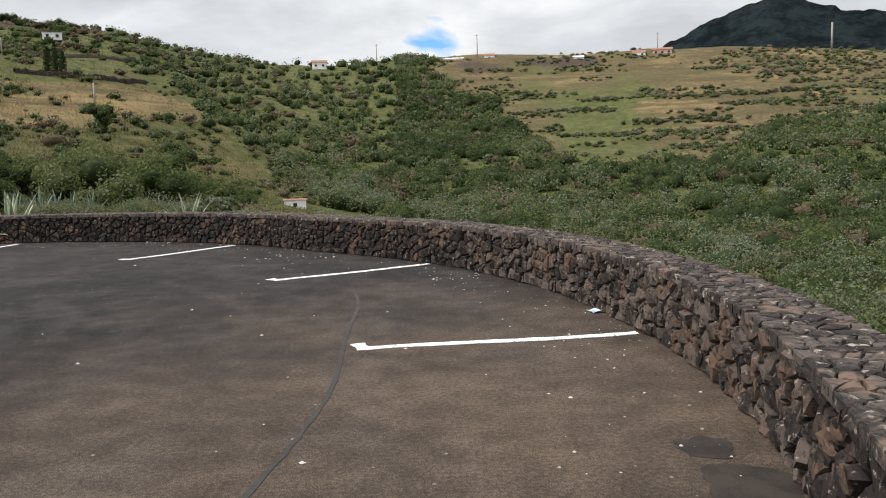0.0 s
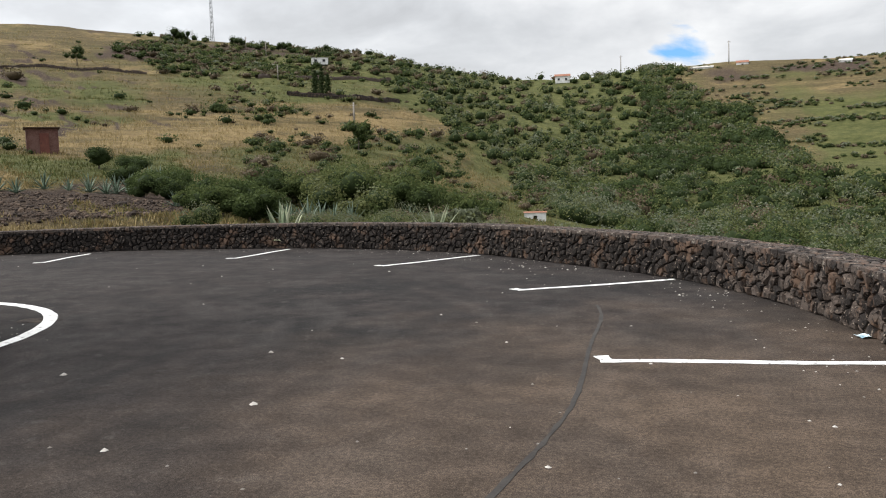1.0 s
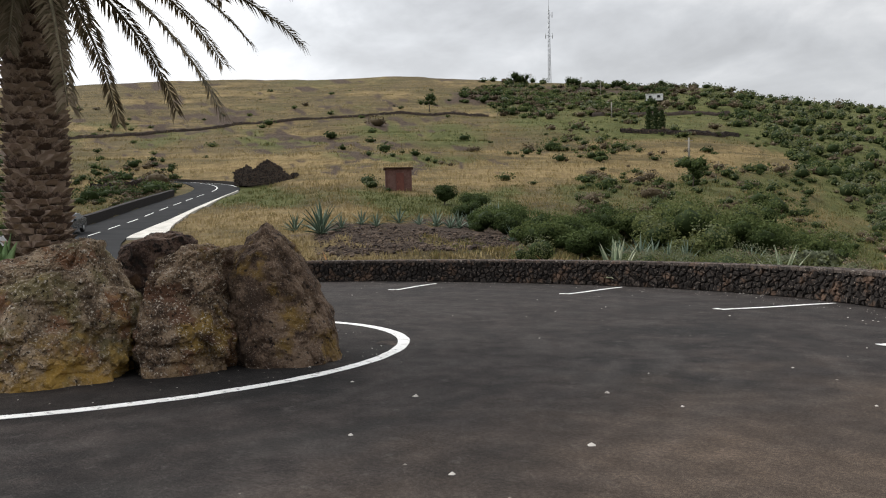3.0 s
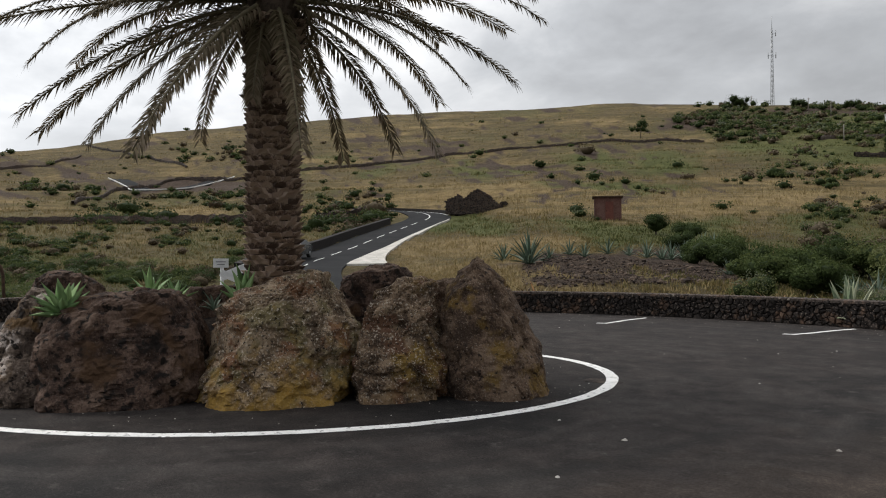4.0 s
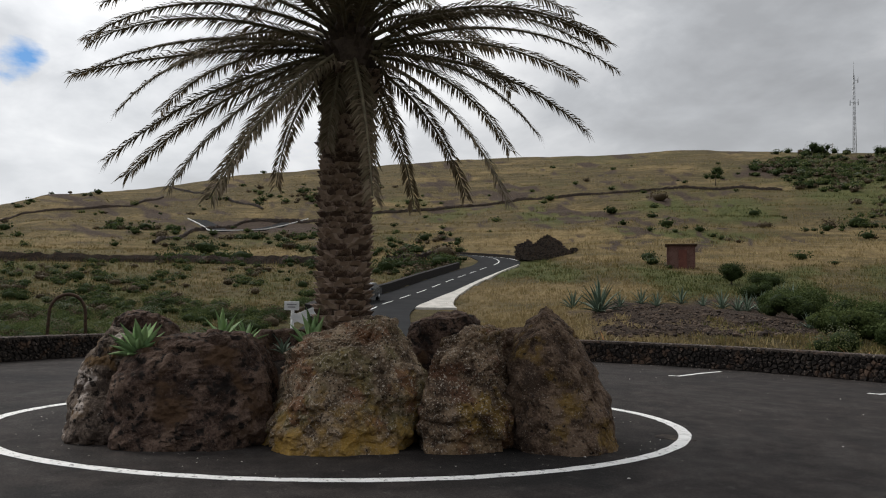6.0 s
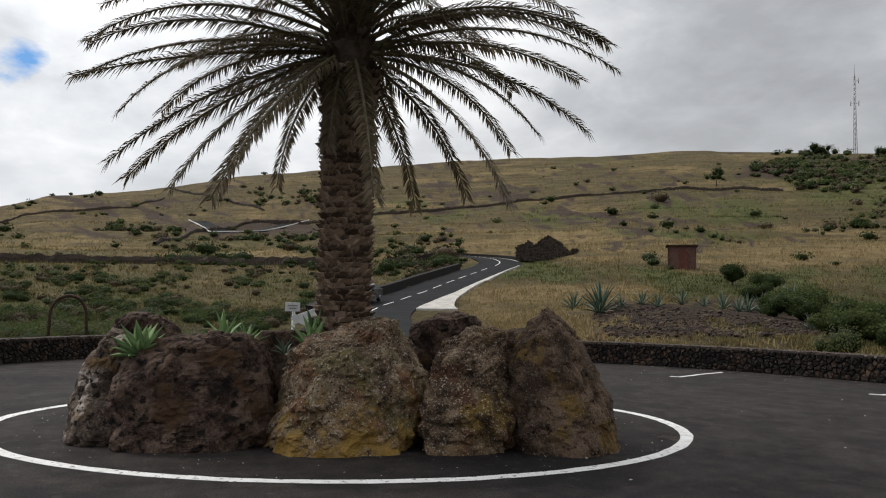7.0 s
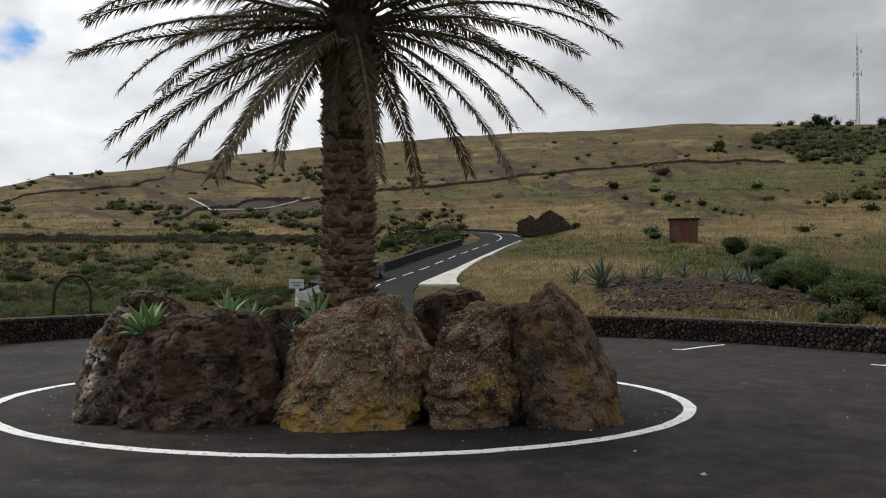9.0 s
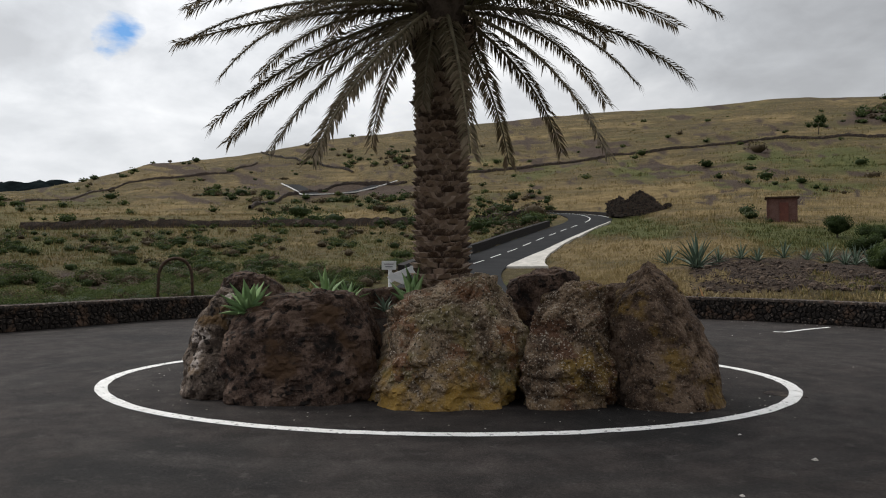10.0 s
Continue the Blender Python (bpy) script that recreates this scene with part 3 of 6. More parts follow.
def build_pavement():
    inner = WALL_PATH + WALL_N * 0.12
    verts = [(x, y, 0.0) for x, y in inner] + [(x, y, -0.14) for x, y in inner]
    n = len(inner)
    faces = [tuple(range(n))] + [(i, (i + 1) % n, n + (i + 1) % n, n + i) for i in range(n)]
    me = raw("pavement", verts, faces, ASPHALT)
    bm = bmesh.new()
    bm.from_mesh(me)
    bmesh.ops.recalc_face_normals(bm, faces=bm.faces)
    bmesh.ops.triangulate(bm, faces=[fc for fc in bm.faces if len(fc.verts) > 4])
    bm.to_mesh(me)
    bm.free()
    return tagged(new("pavement", me), "worn dark grey asphalt parking place with dusty patches", "pavement", kind="structure")


build_pavement()


# ---- painted marks ----
def strip(name, pts, width, mat, z=0.004, closed=False, wobble=0.006, thick=0.0035):
    p = np.array(pts, float)
    t = np.gradient(p, axis=0)
    if closed:
        t = np.roll(p, -1, axis=0) - np.roll(p, 1, axis=0)
    t /= np.linalg.norm(t, axis=1)[:, None]
    nrm = np.stack([-t[:, 1], t[:, 0]], 1)
    rng = np.random.default_rng(len(p))
    a = p + nrm * (width / 2 + rng.normal(0, wobble, (len(p), 1)))
    b = p - nrm * (width / 2 + rng.normal(0, wobble, (len(p), 1)))
    n = len(p)
    verts = [(x, y, z) for x, y in a] + [(x, y, z) for x, y in b] + [(x, y, z - thick) for x, y in a] + [(x, y, z - thick) for x, y in b]
    faces = []
    for i in range(n if closed else n - 1):
        j = (i + 1) % n
        faces += [(i, n + i, n + j, j), (2 * n + i, i, j, 2 * n + j), (n + i, 3 * n + i, 3 * n + j, n + j)]
    return raw(name, verts, faces, mat)


BAYS = [((-0.76, 6.62), (1.62, 6.88)), ((-2.30, 10.82), (-0.24, 12.07)), ((-5.47, 13.97), (-4.12, 15.98)), ((-9.52, 15.60), (-9.36, 17.86)), ((-13.95, 14.85), (-14.50, 17.05)), ((-18.1, 12.9), (-19.2, 14.9))]


def build_bay_lines():
    for i, (a, b) in enumerate(BAYS[:5]):
        a, b = np.array(a), np.array(b)
        nxt = np.array(BAYS[i + 1][0]) - a
        nxt /= np.linalg.norm(nxt)
        d = (b - a) / np.linalg.norm(b - a)
        s = np.linspace(0, 1, 24)[:, None]
        bow = 0.02 * np.sin(s * 7 + i)
        mark = empty("parking_bay_line", pose(0, 0, 0))
        tagged(mark, "white painted parking bay line with a short end stub", "road marking", group="parking bay lines")
        part("long_stroke", strip("long_stroke", a + (b - a) * s + bow * nxt, 0.105, PAINT), mark)
        e = np.linspace(0.05, 0.20, 5)[:, None]
        part("end_stub", strip("end_stub", a + d * 0.055 + nxt * e, 0.115, PAINT), mark)


RING_C, RING_A, RING_B, RING_TURN = (-10.79, 4.78), 4.64, 3.85, radians(56.8)


def ring_point(w, grow=0.0):
    u, v = (RING_A + grow) * math.cos(w), (RING_B + grow) * math.sin(w)
    return RING_C[0] + u * math.cos(RING_TURN) - v * math.sin(RING_TURN), RING_C[1] + u * math.sin(RING_TURN) + v * math.cos(RING_TURN)


build_bay_lines()
ring_line = new("island_ring_line", strip("island_ring_line", [ring_point(2 * math.pi * k / 140) for k in range(140)], 0.155, PAINT, closed=True, wobble=0.005))
tagged(ring_line, "white painted oval line round the planted island", "road marking")

# ---- the stone wall ----
WALL_BODY_INSET = 0.035


def wall_frame(s):
    """Point, tangent and outward normal of the wall's inner face at run s."""
    p = np.array([np.interp(s, WALL_S, WALL_PATH[:, 0]), np.interp(s, WALL_S, WALL_PATH[:, 1])])
    n = np.array([np.interp(s, WALL_S, WALL_N[:, 0]), np.interp(s, WALL_S, WALL_N[:, 1])])
    return p, n / np.linalg.norm(n)


def build_wall_body():
    p = WALL_PATH
    a, b = p + WALL_N * WALL_BODY_INSET, p + WALL_N * WALL_THICK
    n = len(p)
    top = WALL_HEIGHT - 0.03
    verts = [(x, y, -0.1) for x, y in a] + [(x, y, top) for x, y in a] + [(x, y, top) for x, y in b] + [(x, y, -0.7) for x, y in b]
    faces = []
    for i in range(n - 1):
        for k in range(3):
            faces.append((k * n + i, k * n + i + 1, (k + 1) * n + i + 1, (k + 1) * n + i))
    faces += [(0, n, 2 * n, 3 * n), (n - 1, 4 * n - 1, 3 * n - 1, 2 * n - 1)]
    me = raw("wall_stone", verts, faces, MORTAR)
    return tagged(new("wall_parking", me), "low curved wall of rough dark basalt stones with flat capping", "wall", kind="structure")


wall_parking = build_wall_body()


def clip_poly(poly, q, nrm):
    out = []
    for i in range(len(poly)):
        a, b = poly[i], poly[(i + 1) % len(poly)]
        da, db = (a[0] - q[0]) * nrm[0] + (a[1] - q[1]) * nrm[1], (b[0] - q[0]) * nrm[0] + (b[1] - q[1]) * nrm[1]
        if da <= 0:
            out.append(a)
        if (da < 0) != (db < 0) and abs(da - db) > 1e-9:
            u = da / (da - db)
            out.append((a[0] + (b[0] - a[0]) * u, a[1] + (b[1] - a[1]) * u))
    return out


def cells(s0, s1, z0, z1, w, h, rng, gap, jitter=0.36):
    """Irregular close-fitting stones over a band: polygons in run and height."""
    rows = max(1, int(round((z1 - z0) / h)))
    hh = (z1 - z0) / rows
    grid = []
    for r in range(rows):
        k = max(1, int((s1 - s0) / (w * (1 + 0.25 * math.sin(r * 2.1)))))
        ww = (s1 - s0) / k
        grid.append([(s0 + ww * (i + 0.5 + (0.25 if r % 2 else -0.25) + rng.uniform(-jitter, jitter)), z0 + hh * (r + 0.5 + rng.uniform(-jitter, jitter))) for i in range(k)])
    pts = [q for row in grid for q in row]
    arr = np.array(pts)
    found = []
    for i, c in enumerate(pts):
        poly = [(c[0] - 3 * w, z0), (c[0] + 3 * w, z0), (c[0] + 3 * w, z1), (c[0] - 3 * w, z1)]
        poly = [(min(max(a, s0), s1), b) for a, b in poly]
        near = np.where((np.abs(arr[:, 0] - c[0]) < 2.6 * w) & (np.abs(arr[:, 1] - c[1]) < 3.2 * h))[0]
        for j in near:
            if j == i:
                continue
            d = arr[j] - np.array(c)
            ln = math.hypot(*d)
            if ln < 1e-6:
                continue
            nrm = d / ln
            mid = np.array(c) + d / 2 - nrm * gap
            poly = clip_poly(poly, mid, nrm)
            if len(poly) < 3:
                break
        if len(poly) >= 3:
            xs, ys = [q[0] for q in poly], [q[1] for q in poly]
            if max(xs) - min(xs) > 0.03 and max(ys) - min(ys) > 0.025:
                found.append(poly)
    return found


def stone_solid(poly, rng, deep, proud, place):
    """A rough stone over a polygon: skirt, shoulder and broken face. place(a, b, d) gives the point at depth d."""
    c = (sum(q[0] for q in poly) / len(poly), sum(q[1] for q in poly) / len(poly))
    # chipped edges: every long side gets a knocked-in point
    worn = []
    for k, q in enumerate(poly):
        e = poly[(k + 1) % len(poly)]
        worn.append((q[0] + (c[0] - q[0]) * rng.uniform(0, .10), q[1] + (c[1] - q[1]) * rng.uniform(0, .10)))
        if math.hypot(e[0] - q[0], e[1] - q[1]) > 0.05:
            u, inward = rng.uniform(.35, .65), rng.uniform(0.0, .12)
            a, b = q[0] + (e[0] - q[0]) * u, q[1] + (e[1] - q[1]) * u
            worn.append((a + (c[0] - a) * inward, b + (c[1] - b) * inward))
    poly = worn
    n = len(poly)
    verts, faces = [], []
    lift = rng.uniform(-0.4, 1.0) * proud
    tilt = (rng.uniform(-0.24, 0.24), rng.uniform(-0.24, 0.24)) if proud > 0.015 else (rng.uniform(-0.05, 0.05), rng.uniform(-0.07, 0.07))
    for q in poly:
        verts.append(place(q[0], q[1], -deep))
    for f, d in ((1.0, 0.0), (0.80, 1.0) if proud > 0.015 else (0.90, 1.0)):
        for q in poly:
            a, b = c[0] + (q[0] - c[0]) * f + rng.uniform(-.004, .004), c[1] + (q[1] - c[1]) * f + rng.uniform(-.004, .004)
            dd = d * (proud + lift) + tilt[0] * (a - c[0]) + tilt[1] * (b - c[1]) + rng.uniform(-1, 1) * (.010 if proud > .015 else .005) - (1 - d) * 0.004
            verts.append(place(a, b, dd))
    verts.append(place(c[0] + rng.uniform(-.02, .02), c[1] + rng.uniform(-.015, .015), proud + lift + rng.uniform(0, .012)))
    for i in range(n):
        j = (i + 1) % n
        faces += [(i, j, n + j, n + i), (n + i, n + j, 2 * n + j, 2 * n + i), (2 * n + i, 2 * n + j, 3 * n)]
    return verts, faces


def place_face(a, b, d):
    p, n = wall_frame(a)
    return p[0] - n[0] * d, p[1] - n[1] * d, b


def place_cap(a, b, d):
    p, n = wall_frame(a)
    return p[0] + n[0] * b, p[1] + n[1] * b, WALL_HEIGHT + d


def build_wall_stones():
    """The nearest stretch stone by stone; the rest joined."""
    rng = random.Random(11)
    near_s = [float(WALL_S[np.argmin(np.hypot(WALL_PATH[:, 0] - q[0], WALL_PATH[:, 1] - q[1]))]) for q in ((0.3, 11.2), (1.6, 3.4))]
    s_hidden = float(WALL_S[np.argmin(np.hypot(WALL_PATH[:, 0] - 0.6, WALL_PATH[:, 1] - 0.2))])
    s_back = float(WALL_S[np.argmin(np.hypot(WALL_PATH[:, 0] + 20.6, WALL_PATH[:, 1] + 2.4))])
    end = float(WALL_S[-1])
    singles = {"wall_stone": 0, "cap_stone": 0}
    for kind, place, mat in (("wall_stone", place_face, BASALT), ("cap_stone", place_cap, CAPSTONE)):
        rest_v, rest_f = [], []
        for s0, s1 in ((0.0, s_hidden), (s_back, end)):
            if kind == "wall_stone":
                polys = cells(s0, s1, 0.0, WALL_HEIGHT - 0.02, 0.185, 0.100, rng, 0.0045, 0.48)
            else:
                polys = cells(s0, s1, -0.03, WALL_THICK + 0.02, 0.150, 0.085, rng, 0.0030, 0.48)
            for poly in polys:
                cs = sum(q[0] for q in poly) / len(poly)
                v, f = stone_solid(poly, rng, 0.06, 0.019 if kind == "wall_stone" else 0.004, place)
                if near_s[0] < cs < near_s[1] and singles[kind] < 300:
                    singles[kind] += 1
                    part(kind, raw(kind, v, f, mat), wall_parking)
                else:
                    base = len(rest_v)
                    rest_v += v
                    rest_f += [tuple(base + k for k in face) for face in f]
        name = "face_stones" if kind == "wall_stone" else "cap_stones"
        tagged(part(name, raw(name, rest_v, rest_f, mat), wall_parking), kind="stuff")

# ---- more materials ----
def grown_over(mat, colour, height, spread, scale, amount=0.75):
    """Lichen on the lower part of a rock, in ragged patches of its own."""
    nt = mat.node_tree
    N = nt.nodes.new
    b = nt.nodes["Principled BSDF"]
    col = b.inputs["Base Color"].links[0].from_socket
    co = N("ShaderNodeTexCoord").outputs["Object"]
    sep = N("ShaderNodeSeparateXYZ")
    nt.links.new(co, sep.inputs[0])
    up = N("ShaderNodeMapRange")
    up.inputs[1].default_value, up.inputs[2].default_value = height - spread, height + spread
    up.inputs[3].default_value, up.inputs[4].default_value = 0.14, -0.22
    nt.links.new(sep.outputs[2], up.inputs[0])
    n = N("ShaderNodeTexNoise")
    n.inputs["Scale"].default_value, n.inputs["Detail"].default_value, n.inputs["Roughness"].default_value = scale, 9.0, 0.72
    nt.links.new(co, n.inputs["Vector"])
    add = N("ShaderNodeMath")
    nt.links.new(up.outputs[0], add.inputs[0])
    nt.links.new(n.outputs["Fac"], add.inputs[1])
    mr = N("ShaderNodeMapRange")
    mr.inputs[1].default_value, mr.inputs[2].default_value, mr.inputs[4].default_value = 0.50, 0.68, amount
    nt.links.new(add.outputs[0], mr.inputs[0])
    mx = N("ShaderNodeMix")
    mx.data_type = "RGBA"
    nt.links.new(mr.outputs[0], mx.inputs["Factor"])
    nt.links.new(col, mx.inputs["A"])
    mx.inputs["B"].default_value = (*colour, 1)
    nt.links.new(mx.outputs["Result"], b.inputs["Base Color"])
    return mat


ROCK_SPOTS = [((0.50, 0.44, 0.36), 40.0, 0.61, 0.72), ((0.028, 0.019, 0.013), 33.0, 0.60, 0.72)]
BOULDER_TAN = grown_over(surface("lichened_brown_boulder", [(0.095, 0.066, 0.042), (0.215, 0.152, 0.098), (0.38, 0.285, 0.19)], scale=4.5, fine=46, rough=0.95, bump=1.0, dist=0.05,
                                 second=[((0.185, 0.150, 0.075), 2.0, 0.52, 0.66), ((0.20, 0.105, 0.057), 2.6, 0.58, 0.68)] + ROCK_SPOTS), (0.37, 0.220, 0.040), 0.78, 0.80, 3.6, 0.80)
BOULDER_WARM = grown_over(surface("rusty_brown_boulder", [(0.066, 0.043, 0.028), (0.155, 0.104, 0.066), (0.28, 0.20, 0.13)], scale=4.0, fine=44, rough=0.95, bump=1.0, dist=0.05,
                                  second=[((0.20, 0.125, 0.032), 1.6, 0.55, 0.68), ((0.13, 0.066, 0.038), 2.3, 0.56, 0.66)] + ROCK_SPOTS), (0.20, 0.12, 0.045), 0.30, 0.5, 4.0, 0.5)
BOULDER_BROWN = surface("rough_brown_boulder", [(0.048, 0.030, 0.0195), (0.108, 0.069, 0.045), (0.185, 0.126, 0.084)], scale=3.0, fine=40, rough=0.95, bump=1.0, dist=0.05,
                        second=[((0.17, 0.105, 0.030), 1.7, 0.61, 0.72), ((0.30, 0.25, 0.20), 52.0, 0.66, 0.75), ((0.024, 0.016, 0.012), 14.0, 0.64, 0.74)])
BOULDER_DARK = surface("dark_scoria_boulder", [(0.036, 0.022, 0.016), (0.092, 0.057, 0.042), (0.165, 0.110, 0.081)], scale=3.4, fine=36, rough=0.97, bump=1.0, dist=0.05,
                       second=[((0.17, 0.135, 0.112), 50.0, 0.65, 0.75), ((0.016, 0.012, 0.010), 9.0, 0.56, 0.65), ((0.085, 0.048, 0.026), 2.0, 0.58, 0.70)])
BOULDER_PALE = surface("pale_streaked_boulder", [(0.060, 0.043, 0.033), (0.135, 0.100, 0.077), (0.24, 0.19, 0.15)], scale=3.2, fine=38, rough=0.95, bump=1.0, dist=0.05,
                       second=[((0.48, 0.41, 0.36), 3.6, 0.60, 0.66), ((0.14, 0.085, 0.04), 2.0, 0.58, 0.68), ((0.02, 0.015, 0.012), 12.0, 0.58, 0.66)])
ISLAND_SOIL = surface("dark_cinder_soil", [(0.020, 0.015, 0.013), (0.045, 0.034, 0.028), (0.075, 0.058, 0.046)], scale=5, fine=50, rough=0.97, bump=1.0, dist=0.04)
TRUNK_DARK = surface("dark_palm_trunk", [(0.040, 0.028, 0.021), (0.085, 0.062, 0.047)], scale=8, fine=50, rough=0.95, bump=0.8)
TRUNK_SCALE = surface("palm_leaf_scar", [(0.085, 0.057, 0.043), (0.195, 0.137, 0.104), (0.34, 0.255, 0.195)], scale=9, fine=50, rough=0.92, bump=0.7, random_amount=0.30, island=0.30)
FROND_LEAF = foliage("palm_leaflet", [(0.0, (0.050, 0.043, 0.023)), (0.35, (0.095, 0.078, 0.044)), (0.65, (0.155, 0.120, 0.075)), (1.0, (0.25, 0.20, 0.14))], island=0.6, rough=0.55, through_light=0.30)
FROND_RIB = surface("palm_rib", [(0.10, 0.085, 0.05), (0.17, 0.14, 0.085)], scale=6, rough=0.7, bump=0.1)
AGAVE_GREEN = surface("fresh_green_agave_leaf", [(0.15, 0.25, 0.095), (0.24, 0.36, 0.15)], scale=3, fine=14, rough=0.55, bump=0.1, random_amount=0.25)
AGAVE_BLUE = surface("blue_green_agave_leaf", [(0.085, 0.125, 0.085), (0.145, 0.19, 0.135)], scale=3, fine=14, rough=0.6, bump=0.1, random_amount=0.3)
AGAVE_PALE = surface("cream_edged_agave_leaf", [(0.17, 0.22, 0.13), (0.40, 0.42, 0.28)], scale=3, fine=9, rough=0.6, bump=0.1, random_amount=0.3)
ALOE_RUST = surface("rust_tinged_aloe_leaf", [(0.17, 0.13, 0.05), (0.34, 0.17, 0.06)], scale=3, fine=14, rough=0.6, bump=0.1, random_amount=0.3)
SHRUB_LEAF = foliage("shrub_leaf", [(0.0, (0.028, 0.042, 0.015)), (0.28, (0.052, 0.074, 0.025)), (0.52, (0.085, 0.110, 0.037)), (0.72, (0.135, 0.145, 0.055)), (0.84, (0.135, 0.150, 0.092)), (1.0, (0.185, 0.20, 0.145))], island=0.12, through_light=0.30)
DRY_LEAF = foliage("dry_brown_leaf", [(0.0, (0.050, 0.038, 0.022)), (0.5, (0.105, 0.080, 0.048)), (1.0, (0.18, 0.145, 0.10))], island=0.3)
GRASS_BLADE = foliage("dry_grass_blade", [(0.0, (0.060, 0.085, 0.025)), (0.4, (0.135, 0.120, 0.045)), (0.7, (0.25, 0.19, 0.085)), (1.0, (0.37, 0.29, 0.15))], island=0.3, rough=0.8)
WHITE_WALL = surface("whitewash", [(0.66, 0.65, 0.62), (0.80, 0.79, 0.77)], scale=1.2, fine=20, rough=0.85, bump=0.1)
PINK_WALL = surface("faded_pink_render", [(0.42, 0.27, 0.25), (0.55, 0.38, 0.34)], scale=1.2, fine=20, rough=0.85, bump=0.1)
ROOF_TILE = surface("clay_roof", [(0.22, 0.095, 0.06), (0.34, 0.16, 0.10)], scale=2.0, fine=20, rough=0.85, bump=0.3)
SHED_RED = surface("weathered_red_render", [(0.085, 0.042, 0.034), (0.12, 0.058, 0.047), (0.15, 0.085, 0.07)], scale=1.1, fine=12, rough=0.9, bump=0.3)
SHED_DOOR = surface("faded_red_boards", [(0.125, 0.046, 0.035), (0.16, 0.062, 0.046)], scale=2.0, fine=20, rough=0.85, bump=0.2)
GALV = surface("galvanised_steel", [(0.30, 0.31, 0.32), (0.42, 0.43, 0.44)], scale=5, rough=0.5, bump=0.05, metal=0.6)
POLE_WOOD = surface("grey_pole_wood", [(0.22, 0.20, 0.17), (0.34, 0.31, 0.27)], scale=5, rough=0.9, bump=0.2)
RUST = surface("rusty_iron", [(0.045, 0.028, 0.018), (0.085, 0.050, 0.030)], scale=9, fine=60, rough=0.85, bump=0.3)
SIGN_WHITE = surface("white_painted_board", [(0.70, 0.71, 0.70), (0.82, 0.82, 0.81)], scale=5, rough=0.5, bump=0.05)
SIGN_GREY = surface("grey_lettering", [(0.20, 0.20, 0.21), (0.28, 0.28, 0.29)], scale=5, rough=0.6, bump=0.0)
DARK_GLASS = surface("dark_window_glass", [(0.010, 0.011, 0.012), (0.016, 0.017, 0.018)], scale=3, rough=0.12, bump=0.0, spec=0.5)
CAR_PAINT = surface("dark_blue_grey_car_paint", [(0.018, 0.022, 0.028), (0.024, 0.029, 0.036)], scale=2, rough=0.25, bump=0.0, spec=0.6)
TYRE = surface("black_rubber", [(0.012, 0.012, 0.012), (0.022, 0.022, 0.022)], scale=20, rough=0.9, bump=0.2)
TAIL_RED = surface("red_lamp_lens", [(0.35, 0.02, 0.015), (0.45, 0.03, 0.02)], scale=8, rough=0.25, bump=0.0)
PLATE = surface("pale_number_plate", [(0.65, 0.65, 0.60), (0.75, 0.75, 0.72)], scale=8, rough=0.5, bump=0.0)
RUBBLE = surface("brown_lava_rubble", [(0.026, 0.018, 0.014), (0.060, 0.041, 0.031), (0.115, 0.082, 0.060)], scale=3, fine=20, rough=0.95, bump=0.6, island=0.3)
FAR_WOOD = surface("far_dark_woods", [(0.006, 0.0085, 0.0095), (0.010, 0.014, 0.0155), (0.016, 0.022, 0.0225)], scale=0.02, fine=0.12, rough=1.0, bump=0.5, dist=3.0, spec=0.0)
BARK = surface("shrub_bark", [(0.06, 0.05, 0.04), (0.12, 0.10, 0.08)], scale=8, rough=0.95, bump=0.4)
GRIT = surface("pale_grit_and_scraps", [(0.20, 0.18, 0.16), (0.50, 0.47, 0.43)], scale=9, rough=0.9, bump=0.1, island=0.5)
STAIN = surface("wet_oil_stain", [(0.019, 0.0148, 0.012), (0.038, 0.029, 0.023)], scale=4, fine=90, rough=0.9, bump=0.2)
SEAM = surface("tar_seam", [(0.026, 0.023, 0.021), (0.042, 0.037, 0.033)], scale=5, fine=50, rough=0.8, bump=0.2)
PAPER = surface("crumpled_blue_white_paper", [(0.25, 0.42, 0.52), (0.72, 0.76, 0.78)], scale=14, rough=0.8, bump=0.1)


def polar(az, r, z=0.0):
    """A place by direction and distance from the standpoint of the later views."""
    return Vector((-0.21 - math.sin(radians(az)) * r, -0.11 + math.cos(radians(az)) * r, z))


